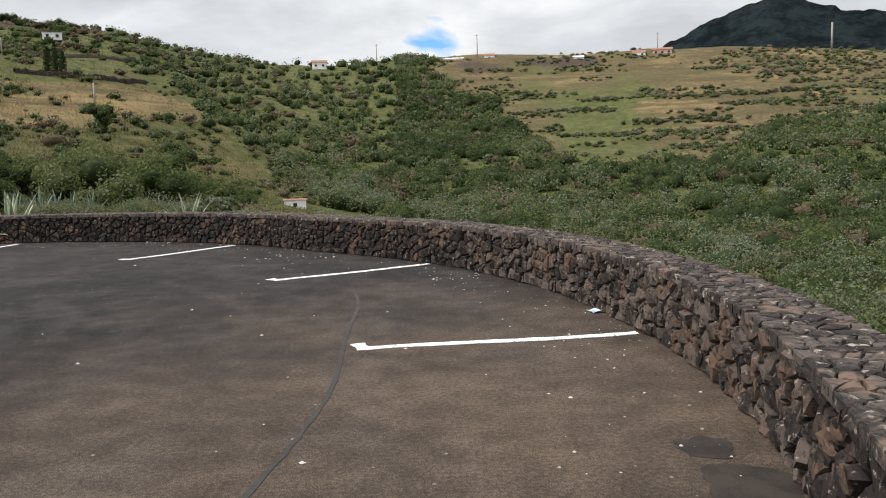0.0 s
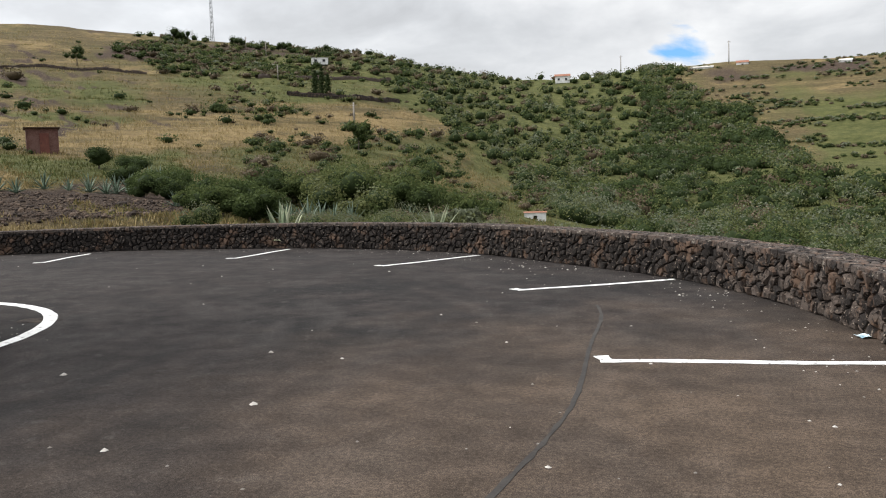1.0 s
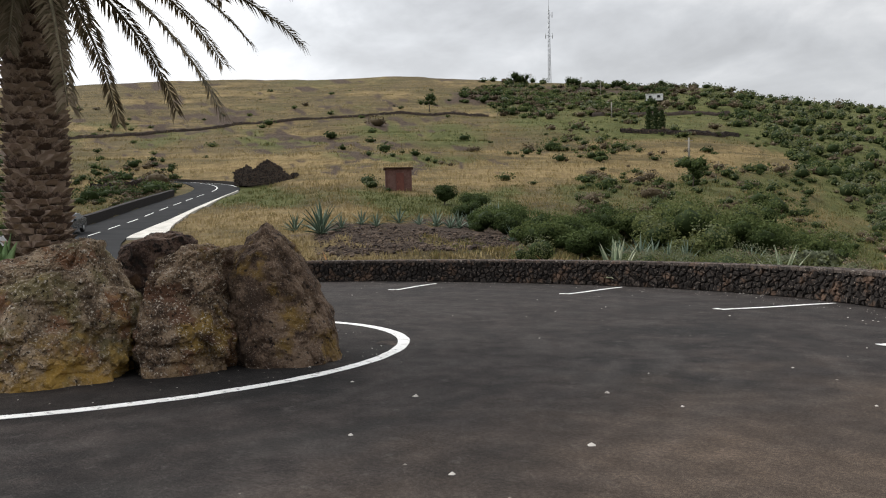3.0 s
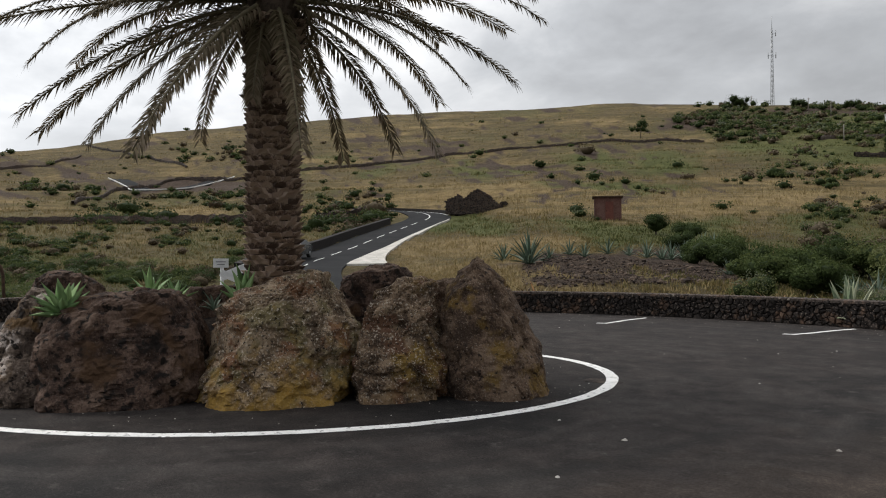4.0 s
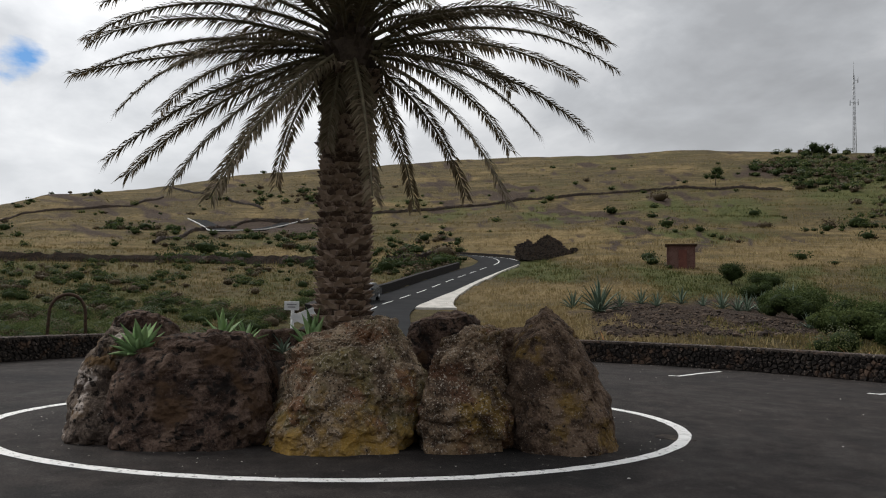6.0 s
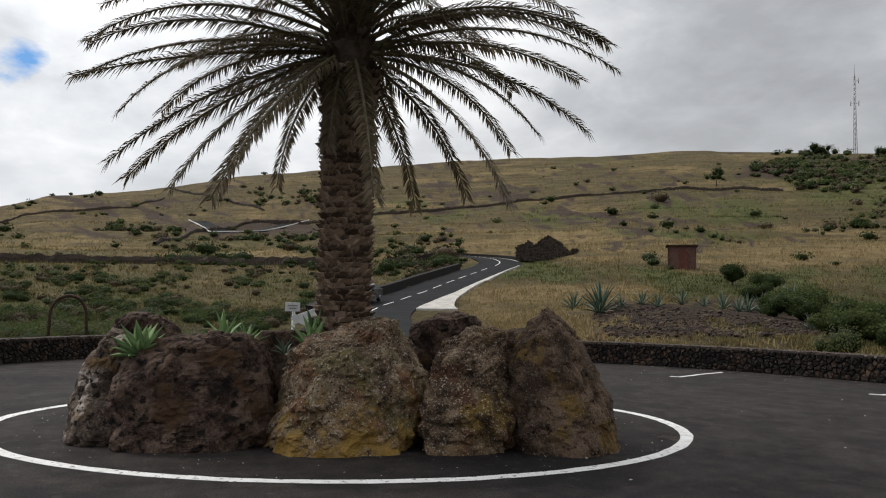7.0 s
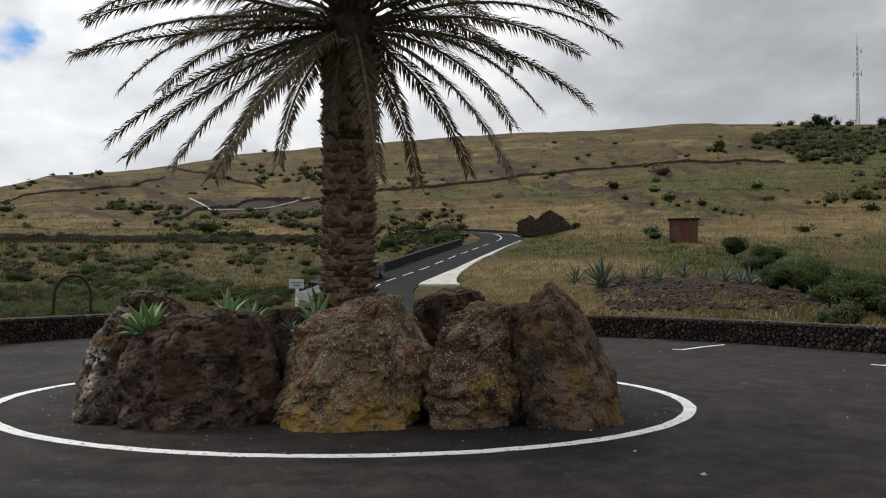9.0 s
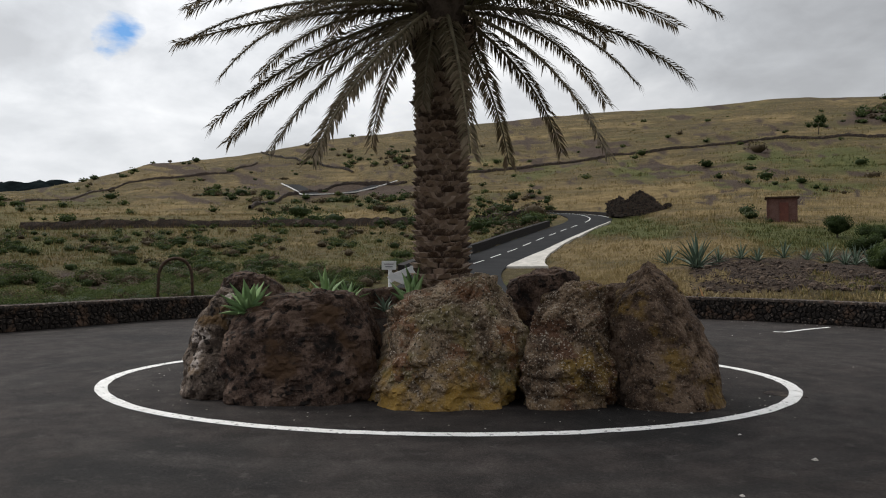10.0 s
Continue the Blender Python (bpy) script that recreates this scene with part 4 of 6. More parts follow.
# ---- boulders of the island ----
def boulder(az, r, depth, outline, seed, mat, label, rough=1.0, grain=0.0, lean=0.0):
    """A weathered volcanic block: outline gives (height, one side, other side), depth the half thickness; grain draws upright furrows."""
    bm = bmesh.new()
    bmesh.ops.create_icosphere(bm, subdivisions=6, radius=1.0)
    off = Vector((seed * 3.7, seed * 1.3, seed * 2.1))
    zs, ls, rs = ([o[k] for o in outline] for k in range(3))
    top = zs[-1]
    for v in bm.verts:
        c = v.co.copy()
        flat = math.hypot(c.x, c.y)
        level = min(1.0, max(0.0, (c.z / 0.70 + 1) / 2))
        frac = min(1.0, flat / 0.71) ** 0.8
        z = level * top
        a, b = float(np.interp(z, zs, ls)), float(np.interp(z, zs, rs))
        cx, cy = (c.x / flat, c.y / flat) if flat > 1e-6 else (0.0, 0.0)
        cx, cy = math.copysign(abs(cx) ** 0.72, cx), math.copysign(abs(cy) ** 0.72, cy)
        q = Vector(((a + b) / 2 + (b - a) / 2 * cx * frac, depth * (1 - 0.38 * level ** 1.5) * cy * frac + lean * level, z + (0.05 * (1 - frac) if c.z > 0 else 0.0)))
        nrm = Vector((cx, cy, 0.9 * c.z)).normalized()
        wob = Vector((noise.noise(q * 1.7 + off), noise.noise(q * 1.7 + off * 2), noise.noise(q * 1.7 - off)))
        d = 0.10 * noise.noise(q * 1.6 + off) + 0.10 * noise.noise(q * 3.4 - off + wob * 0.3)
        far, _ = noise.voronoi(q * 3.4 + off + wob * 0.6)
        d += 0.075 * (min(far[1] - far[0], 0.5) - 0.25)
        ridge = 1 - abs(noise.noise(q * 6.0 + off + wob))
        d -= 0.030 * max(0.0, ridge - 0.78) / 0.22
        pit = noise.noise(q * 8.0 - off)
        d -= 0.07 * max(0.0, pit - 0.18)
        d += 0.026 * noise.noise(q * 11.0 + off) + 0.015 * noise.noise(q * 23.0 - off) + 0.009 * noise.noise(q * 50.0)
        if grain:
            d += grain * noise.noise(Vector((q.x * 5.5 + q.z * 1.6, q.y * 5.5, q.z * 0.9)) + off)
        q += nrm * d * rough
        if c.z < 0:
            q.z = max(q.z - 0.05, -0.05)
        v.co = q
    ob = new("boulder", finish("boulder", bm, mat, smooth=False))
    ob.matrix_basis = Matrix.Translation(polar(az, r, 0.0)) @ Matrix.Rotation(radians(az), 4, "Z")
    return tagged(ob, label, "boulder", group="boulders round the palm")


boulder(64.6, 9.95, 0.95, [(0, -1.06, .70), (.2, -1.03, .80), (.5, -.90, .86), (.75, -.86, .86), (1.0, -.74, .80), (1.2, -.44, .72), (1.34, 0.0, .60), (1.44, .20, .54)], 3, BOULDER_TAN, "large brown boulder with yellow lichen on its foot", rough=1.3, lean=0.1)
boulder(57.3, 9.95, 0.80, [(0, -.42, .66), (.4, -.44, .68), (.75, -.41, .66), (1.1, -.26, .64), (1.25, -.10, .62), (1.34, .10, .58)], 7, BOULDER_WARM, "upright brown boulder with hollows and yellow lichen", rough=1.35)
boulder(51.3, 10.1, 0.85, [(0, -.46, .92), (.3, -.48, .84), (.65, -.49, .72), (1.0, -.44, .52), (1.25, -.30, .36), (1.45, -.17, .22), (1.60, -.06, .09)], 12, BOULDER_BROWN, "tall pointed brown boulder with a smooth slanting flank", rough=0.75, grain=0.07)
boulder(72.5, 10.3, 0.85, [(0, -1.36, .40), (.4, -1.38, .52), (.75, -1.36, .52), (1.0, -1.15, .44), (1.15, -.85, .34), (1.23, -.65, .22)], 19, BOULDER_DARK, "broad dark scoria boulder", rough=0.9)
boulder(79.6, 10.85, 0.75, [(0, -.58, .50), (.45, -.55, .50), (.9, -.44, .40), (1.15, -.30, .20), (1.26, -.15, .05)], 23, BOULDER_PALE, "brown boulder with pale pinkish streaks", rough=0.9)
boulder(58.3, 11.4, 0.60, [(0, -.66, .66), (.8, -.64, .66), (1.22, -.52, .58), (1.38, -.40, .46), (1.46, -.05, .38)], 31, BOULDER_DARK, "dark rough boulder behind the upright ones", rough=0.9)
boulder(78.0, 12.0, 0.60, [(0, -.66, .56), (.9, -.63, .45), (1.25, -.50, .32), (1.44, -.28, .16)], 37, BOULDER_DARK, "rounded dark boulder beside the agave", rough=0.8)
boulder(69.2, 11.5, 0.35, [(0, -.55, .55), (.9, -.52, .50), (1.26, -.34, .36)], 41, BOULDER_DARK, "small dark boulder among the island's plants", rough=0.6)
boulder(53.7, 10.9, 0.5, [(0, -.40, .40), (1.0, -.38, .36), (1.30, -.22, .22)], 43, BOULDER_BROWN, "brown boulder wedged between two larger ones", rough=0.7)


def island_soil():
    verts, faces = [(-11.35, 5.05, 1.02)], []
    rings = ((0.6, 1.0), (1.2, 0.97), (1.7, 0.85), (2.1, 0.5), (2.5, 0.0), (2.52, -0.05))
    n = 48
    for k, (rad, z) in enumerate(rings):
        for i in range(n):
            w = 2 * math.pi * i / n
            u, v = rad * 1.15 * math.cos(w), rad * 0.80 * math.sin(w)
            x = -11.35 + u * math.cos(RING_TURN) - v * math.sin(RING_TURN)
            y = 5.05 + u * math.sin(RING_TURN) + v * math.cos(RING_TURN)
            j = noise.noise(Vector((x * 2, y * 2, 3)))
            verts.append((x, y, z + (0.08 * j if z > 0 else 0)))
    for i in range(n):
        faces.append((0, 1 + i, 1 + (i + 1) % n))
        for k in range(len(rings) - 1):
            a, b = 1 + k * n, 1 + (k + 1) * n
            faces.append((a + i, b + i, b + (i + 1) % n, a + (i + 1) % n))
    ob = new("soil_mound", raw("soil_mound", verts, faces, ISLAND_SOIL, True))
    return tagged(ob, "mound of dark cinder soil inside the ring of boulders", "soil")


island_soil()


# ---- the palm ----
PALM = polar(65.25, 11.15, 0.9)


def frond_mesh(name, length, th0, bend, twist, seed):
    """A feather leaf in its own frame: out along x, up along z."""
    rng = random.Random(seed)
    steps = 40
    pts, dirs = [Vector((0, 0, 0))], []
    for i in range(steps):
        u = (i + 0.5) / steps
        a = radians(th0 - bend * u ** 1.25)
        sway = twist * u * u
        d = Vector((math.cos(a) * math.cos(sway), math.cos(a) * math.sin(sway), math.sin(a)))
        dirs.append(d)
        pts.append(pts[-1] + d * (length / steps))
    dirs.append(dirs[-1])
    q, tint = [], []
    pairs = 150
    for k in range(pairs):
        u = 0.10 + 0.90 * k / pairs
        i = min(steps - 1, int(u * steps))
        p = pts[i].lerp(pts[i + 1], u * steps - i)
        d = dirs[i]
        side = d.cross(Vector((0, 0, 1))).normalized()
        up = side.cross(d).normalized()
        grow = math.sin(min(1.0, 0.25 + 1.1 * u) * math.pi * 0.85) ** 0.7 if u < 0.9 else 0.55
        for s in (-1, 1):
            if rng.random() < 0.06:
                continue
            ln = (0.37 * grow + 0.04) * rng.uniform(0.7, 1.1)
            out = (side * s * rng.uniform(0.65, 0.95) + d * rng.uniform(0.65, 1.0) + up * rng.uniform(-0.05, 0.40)).normalized()
            out = (out + Vector((0, 0, -0.22 * rng.random()))).normalized()
            mid = p + out * ln * 0.45
            tip = p + (out + Vector((0, 0, -0.30))).normalized() * ln
            wv = out.cross(up).normalized() * rng.uniform(0.0095, 0.0155)
            q.append([p, mid + wv, tip, mid - wv])
            tint.append(0.15 + 0.35 * u * rng.random() + (0.25 if rng.random() < 0.15 else 0))
    leaflets = quads(name, np.array([[list(v) for v in f] for f in q]), FROND_LEAF, tint)
    radii = [0.030 * (1 - 0.85 * i / steps) + 0.003 for i in range(0, steps + 1, 4)]
    rib = tube("rib", [pts[i] for i in range(0, steps + 1, 4)], radii, FROND_RIB, 5)
    return leaflets, rib


def build_palm():
    palm = empty("palm_tree", Matrix.Translation(PALM))
    tagged(palm, "tall date palm with scaly grey-brown trunk and drooping dull fronds", "palm tree")
    rng = random.Random(5)
    top = 4.35
    prof = [(-0.35, 0.40), (0.0, 0.37), (0.25, 0.315), (1.0, 0.285), (2.0, 0.278), (3.0, 0.285), (3.4, 0.285), (3.8, 0.34), (4.1, 0.36), (4.35, 0.30), (4.7, 0.12)]
    part("trunk", tube("trunk", [(0.012 * math.sin(z * 2), 0, z) for z, _ in prof], [a for _, a in prof], TRUNK_DARK, 28), palm)

    # leaf scars: thick wedges in a spiral
    kinds = []
    for k in range(4):
        w, hgt, out = 0.088 + 0.012 * k, 0.046, 0.062 + 0.010 * k
        r0 = random.Random(k)
        v = [(-w, -0.02, -hgt), (w, -0.02, -hgt), (w * 0.9, -0.02, hgt), (-w * 0.9, -0.02, hgt),
             (-w * 0.75, out * 0.6, -hgt * 0.6), (w * 0.75, out * 0.55, -hgt * 0.7), (w * 0.55, out * 1.25, hgt * 0.75), (0, out * 1.5, hgt * 0.95), (-w * 0.55, out * 1.2, hgt * 0.75)]
        v = [(a + r0.uniform(-.008, .008), b + r0.uniform(-.004, .006), c + r0.uniform(-.008, .008)) for a, b, c in v]
        f = [(0, 1, 5, 4), (4, 5, 6, 7, 8), (1, 2, 6, 5), (3, 0, 4, 8), (2, 3, 8, 7, 6)]
        kinds.append((v, f))
    shared = [raw("leaf_scar", v, f, TRUNK_SCALE) for v, f in kinds]
    rest_v, rest_f, count = [], [], 0
    row, z = 0, 0.02
    while z < 3.85:
        rad = float(np.interp(z, [a for a, _ in prof], [b for _, b in prof]))
        n = 13
        for i in range(n):
            w = 2 * math.pi * (i + 0.5 * (row % 2) + 0.09 * row) / n + rng.uniform(-.06, .06)
            k = rng.randrange(4)
            zz = z + rng.uniform(-.014, .014)
            m = Matrix.Translation((math.cos(w) * rad, math.sin(w) * rad, zz)) @ Matrix.Rotation(w - math.pi / 2, 4, "Z") @ Matrix.Rotation(rng.uniform(-.15, .15), 4, "Y") @ Matrix.Diagonal((rng.uniform(.8, 1.12), rng.uniform(.8, 1.2), rng.uniform(.8, 1.1), 1))
            toward = math.cos(w) * 0.91 - math.sin(w) * 0.41
            if toward > 0.05 and z > 0.55 and count < 300:
                count += 1
                part("leaf_scar", shared[k], palm, m)
            else:
                base = len(rest_v)
                rest_v += [m @ Vector(c) for c in kinds[k][0]]
                rest_f += [tuple(base + c for c in face) for face in kinds[k][1]]
        z += 0.072
        row += 1
    tagged(part("scar_rest", raw("scar_rest", rest_v, rest_f, TRUNK_SCALE), palm), kind="stuff")

    # ragged fibre and old stalks under the crown
    stub = []
    for i in range(110):
        w, zz = rng.uniform(0, 2 * math.pi), rng.uniform(3.45, 4.45)
        a = Vector((math.cos(w) * 0.31, math.sin(w) * 0.31, zz))
        b = a + Vector((math.cos(w) * 0.16, math.sin(w) * 0.16, rng.uniform(0.10, 0.28)))
        side = Vector((-math.sin(w), math.cos(w), 0)) * 0.045
        stub.append([a - side, a + side, b + side * 0.6, b - side * 0.6])
    part("fibre_skirt", quads("fibre_skirt", np.array([[list(v) for v in f] for f in stub]), TRUNK_DARK, [0.1] * len(stub)), palm)

    # the old leaves that hang and spread: turn round the trunk, first rise, droop, length
    old = [(180, 24, 56, 3.4), (198, -6, 16, 3.4), (210, 0, 56, 3.4), (150, 12, 48, 3.4), (186, -18, 32, 3.4), (168, -18, 32, 3.4), (210, -30, 32, 3.0), (144, -18, 40, 3.0), (246, -30, 32, 3.4), (252, -54, 24, 1.6),
           (288, -42, 16, 3.0), (42, -12, 56, 3.0), (318, -24, 40, 3.4), (42, 12, 56, 3.8), (330, -6, 48, 3.0), (348, 0, 48, 3.4), (18, 24, 48, 3.8), (0, 24, 56, 3.8), (4, 36, 64, 3.8), (60, -20, 44, 3.0), (120, -8, 50, 3.2), (188, 8, 40, 3.4)]
    for k, (turn, th0, bend, length) in enumerate(old):
        leaflets, rib = frond_mesh("frond", length, th0, bend, 0.05 * (-1) ** k, 300 + k)
        w = radians(65.25 + turn)
        fr = part("frond", leaflets, palm, Matrix.Translation((math.cos(w) * 0.14, math.sin(w) * 0.14, 4.15)) @ Matrix.Rotation(w, 4, "Z") @ Matrix.Rotation(rng.uniform(-.25, .25), 4, "X"))
        part("rib", rib, fr)
    # the younger crown above them
    rings = (("spreading", 10, 22, 52, 3.6, 4.30), ("arching", 15, 40, 60, 3.9, 4.42), ("rising", 14, 62, 56, 3.6, 4.5), ("crowning", 8, 82, 34, 3.1, 4.55))
    for name, n, th0, bend, length, z in rings:
        made = [frond_mesh("frond", length * (0.92 + 0.08 * j), th0 + 5 * j, bend + 7 * j, 0.16 * (-1) ** j, 100 + j + int(th0)) for j in range(3)]
        for i in range(n):
            w = 2 * math.pi * (i + rng.uniform(-.28, .28)) / n + th0 * 0.11
            m = Matrix.Translation((math.cos(w) * 0.14, math.sin(w) * 0.14, z + rng.uniform(-.08, .08))) @ Matrix.Rotation(w, 4, "Z") @ Matrix.Rotation(rng.uniform(-.12, .12), 4, "Y") @ Matrix.Rotation(rng.uniform(-.25, .25), 4, "X")
            leaflets, rib = made[rng.randrange(3)]
            fr = part("frond", leaflets, palm, m)
            part("rib", rib, fr)


build_palm()


# ---- agaves ----
def agave_leaf(length, width, rise, curl, mat, name="leaf"):
    """A thick tapering blade: out along x and up."""
    n, verts, faces = 8, [], []
    x, z, a = 0.0, 0.0, radians(rise)
    for i in range(n + 1):
        u = i / n
        wd = width * (0.55 + 1.5 * u * (1 - u) * 1.2) * (1 - u ** 3)
        th = 0.16 * width * (1 - u) + 0.002
        cup = 0.28 * wd
        up = Vector((-math.sin(a), 0, math.cos(a)))
        c = Vector((x, 0, z))
        verts += [c + Vector((0, -wd / 2, 0)) + up * cup, c, c + Vector((0, wd / 2, 0)) + up * cup, c - up * th]
        x += math.cos(a) * length / n
        z += math.sin(a) * length / n
        a -= radians(curl) / n
    for i in range(n):
        b, c = 4 * i, 4 * i + 4
        for k, j in ((0, 1), (1, 2), (2, 3), (3, 0)):
            faces.append((b + k, b + j, c + j, c + k))
    return raw(name, verts, faces, mat, True)


def agave(at, size, leaves, mat, label, seed, spread=(18, 80), width=0.16, curl=22, name="agave", category="agave plant", group=""):
    rng = random.Random(seed)
    ob = empty(name, Matrix.Translation(at) @ Matrix.Rotation(rng.uniform(0, 6), 4, "Z"))
    tagged(ob, label, category, group)
    kinds = [agave_leaf(size * (0.85 + 0.1 * k), size * width, spread[0] + (spread[1] - spread[0]) * k / 3, curl, mat) for k in range(4)]
    for i in range(leaves):
        w = i * 2.39996
        k = min(3, int(4 * i / leaves))
        m = Matrix.Rotation(w, 4, "Z") @ Matrix.Translation((size * 0.05, 0, 0)) @ Matrix.Rotation(rng.uniform(-.14, .14), 4, "Y") @ Matrix.Diagonal((rng.uniform(.85, 1.1),) * 3 + (1,))
        part("leaf", kinds[k], ob, m)
    return ob


agave(polar(78.4, 10.15, 0.99), 0.37, 30, AGAVE_GREEN, "fresh green spineless agave rosette on the boulders", 3, spread=(2, 68), width=0.36, curl=4)
agave(polar(73.3, 11.6, 1.05), 0.42, 16, AGAVE_GREEN, "green agave growing between the boulders", 4, spread=(25, 80), width=0.24)
agave(polar(71.7, 11.2, 1.02), 0.36, 14, AGAVE_GREEN, "small green agave growing between the boulders", 5, spread=(25, 80), width=0.22)
agave(polar(67.2, 10.9, 0.98), 0.50, 12, AGAVE_GREEN, "upright green agave beside the palm trunk", 6, spread=(48, 86), width=0.30, curl=10)
agave(polar(69.2, 10.7, 0.98), 0.22, 12, AGAVE_BLUE, "little succulent rosette on the island's soil", 7, spread=(20, 70), width=0.2)


def sighted(az, el, r_min=24.0):
    """The ground in a direction where the line of sight at that slope first meets it."""
    r = np.geomspace(r_min, 366, 500)
    x, y = -np.sin(radians(az)) * r, np.cos(radians(az)) * r
    h = land(x, y)
    hit = np.where((h - EYE_Z) / r >= el)[0]
    k = hit[0] if len(hit) else len(r) - 1
    return Vector((x[k], y[k], h[k]))


# ---- the road up the hill ----
def lofted(name, path, offsets, mat, lift=0.0):
    """A strip along a path: offsets are (sideways, up) pairs, joined in order."""
    z = road_height(path)
    t = np.gradient(path, axis=0)
    t /= np.linalg.norm(t, axis=1)[:, None]
    nr = np.stack([-t[:, 1], t[:, 0]], 1)
    verts, faces, m = [], [], len(offsets)
    for i in range(len(path)):
        for a, b in offsets:
            verts.append((path[i, 0] + nr[i, 0] * a, path[i, 1] + nr[i, 1] * a, z[i] + b + lift))
    for i in range(len(path) - 1):
        for k in range(m - 1):
            faces.append((i * m + k, i * m + k + 1, (i + 1) * m + k + 1, (i + 1) * m + k))
    if m > 3:
        faces += [tuple(range(m)), tuple((len(path) - 1) * m + k for k in range(m))]
    me = raw(name, verts, faces, mat)
    bm = bmesh.new()
    bm.from_mesh(me)
    bmesh.ops.recalc_face_normals(bm, faces=bm.faces)
    up = [f for f in bm.faces if abs(f.normal.z) > 0.6]
    if sum(f.normal.z for f in up) < 0:
        bmesh.ops.reverse_faces(bm, faces=bm.faces)
    bm.to_mesh(me)
    bm.free()
    return me


def road_side(i0, i1, near, far, low, high, name, mat):
    """A solid strip beside the road; near and far are offsets at either end, with the wide part fading quickly."""
    path = ROAD_PATH[i0:i1]
    z = road_height(path)
    t = np.gradient(path, axis=0)
    t /= np.linalg.norm(t, axis=1)[:, None]
    nr = np.stack([t[:, 1], -t[:, 0]], 1)   # to the side of the parking place's bank
    verts, faces = [], []
    for i in range(len(path)):
        u = (1 - i / (len(path) - 1)) ** 2.2
        b = far[1] + (far[0] - far[1]) * u
        for o, h in ((near, low), (near, high), (b, high + .02), (b, low)):
            q = path[i] + nr[i] * o
            verts.append((q[0], q[1], z[i] + h))
    for i in range(len(path) - 1):
        for k in range(4):
            faces.append((i * 4 + k, i * 4 + (k + 1) % 4, i * 4 + 4 + (k + 1) % 4, i * 4 + 4 + k))
    faces += [(0, 1, 2, 3), tuple(4 * (len(path) - 1) + k for k in (3, 2, 1, 0))]
    me = raw(name, verts, faces, mat)
    bm = bmesh.new()
    bm.from_mesh(me)
    bmesh.ops.recalc_face_normals(bm, faces=bm.faces)
    bm.to_mesh(me)
    bm.free()
    return me


def build_road():
    half = 2.75
    road = tagged(new("road", lofted("road", ROAD_PATH, [(-half, -0.3), (-half, 0.0), (0, 0.05), (half, 0.0), (half, -0.3)], ROADTOP)), "smooth dark asphalt road winding up the hill", "road", kind="structure")
    bend = int(np.argmin(np.hypot(ROAD_PATH[:, 0], ROAD_PATH[:, 1]) < 101))
    for s0 in range(8, bend - 3, 5):
        part("centre_dash", lofted("centre_dash", ROAD_PATH[s0:s0 + 4], [(-0.06, 0.0), (0.06, 0.0)], PAINT, lift=0.056), road)
    part("centre_line", lofted("centre_line", ROAD_PATH[bend:], [(-0.07, 0.0), (0.07, 0.0)], PAINT, lift=0.056), road)
    part("edge_line", lofted("edge_line", ROAD_PATH[bend + 8:], [(-half + .05, 0.0), (-half + .25, 0.0)], PAINT, lift=0.03), road)
    tagged(new("kerb", road_side(36, 62, half, (5.7, half + .55), -0.3, .05, "kerb", CONCRETE)), "broad pale concrete apron that narrows along the road", "kerb", kind="structure")
    tagged(new("kerb_upper", road_side(61, bend + 2, half, (half + .7, half + .22), -0.3, .05, "kerb_upper", CONCRETE)), "thin pale concrete edge of the road", "kerb", kind="structure")
    tagged(new("wall_road", lofted("wall_road", ROAD_PATH[26:bend - 4], [(half + .25, -0.4), (half + .25, 0.70), (half + .65, 0.74), (half + .65, -0.8)], MORTAR)), "low dark stone wall beside the road", "wall", kind="structure")
    tagged(new("wall_bend", lofted("wall_bend", ROAD_PATH[bend + 8:], [(-half - .9, -0.4), (-half - .9, 0.40), (-half - 1.3, 0.42), (-half - 1.3, -0.6)], MORTAR)), "low dark wall on the outside of the bend", "wall", kind="structure")
    up = lofted("upper_road", UPPER_PATH, [(-2.6, -0.3), (-2.6, 0.1), (2.6, 0.1), (2.6, -0.3)], ROADTOP)
    road2 = tagged(new("road_upper", up), "bend of the grey road higher on the hill", "road", kind="structure")
    part("edge_line", lofted("edge_line", UPPER_PATH, [(-2.7, 0.1), (-2.7, 0.35), (-2.5, 0.35), (-2.5, 0.1)], PAINT), road2)


build_road()


# ---- dry stone field walls on the slopes ----
def field_wall(points, height, width, label, seed, mat=None):
    """A rough wall over the land through plan points."""
    path, s = spline(points, 0.7)
    rng = random.Random(seed)
    z = land(path[:, 0], path[:, 1])
    t = np.gradient(path, axis=0)
    t /= np.linalg.norm(t, axis=1)[:, None]
    nr = np.stack([-t[:, 1], t[:, 0]], 1)
    verts, faces = [], []
    for i in range(len(path)):
        hh = height * rng.uniform(0.75, 1.12)
        for a, b in ((-0.5, -0.5), (-0.45, 0.5 * hh), (-0.3, hh), (0.3, hh * rng.uniform(.9, 1.05)), (0.45, 0.5 * hh), (0.5, -0.5)):
            verts.append((path[i, 0] + nr[i, 0] * a * width + rng.uniform(-.1, .1), path[i, 1] + nr[i, 1] * a * width + rng.uniform(-.1, .1), z[i] + b))
    for i in range(len(path) - 1):
        for k in range(5):
            faces.append((i * 6 + k, i * 6 + k + 1, i * 6 + 7 + k, i * 6 + 6 + k))
    ob = new("field_wall", raw("field_wall", verts, faces, mat or BASALT))
    return tagged(ob, label, "field wall", group="field walls on the hill")


def plan(pairs):
    return [(p.x, p.y) for p in (sighted(a, e) for a, e in pairs)]


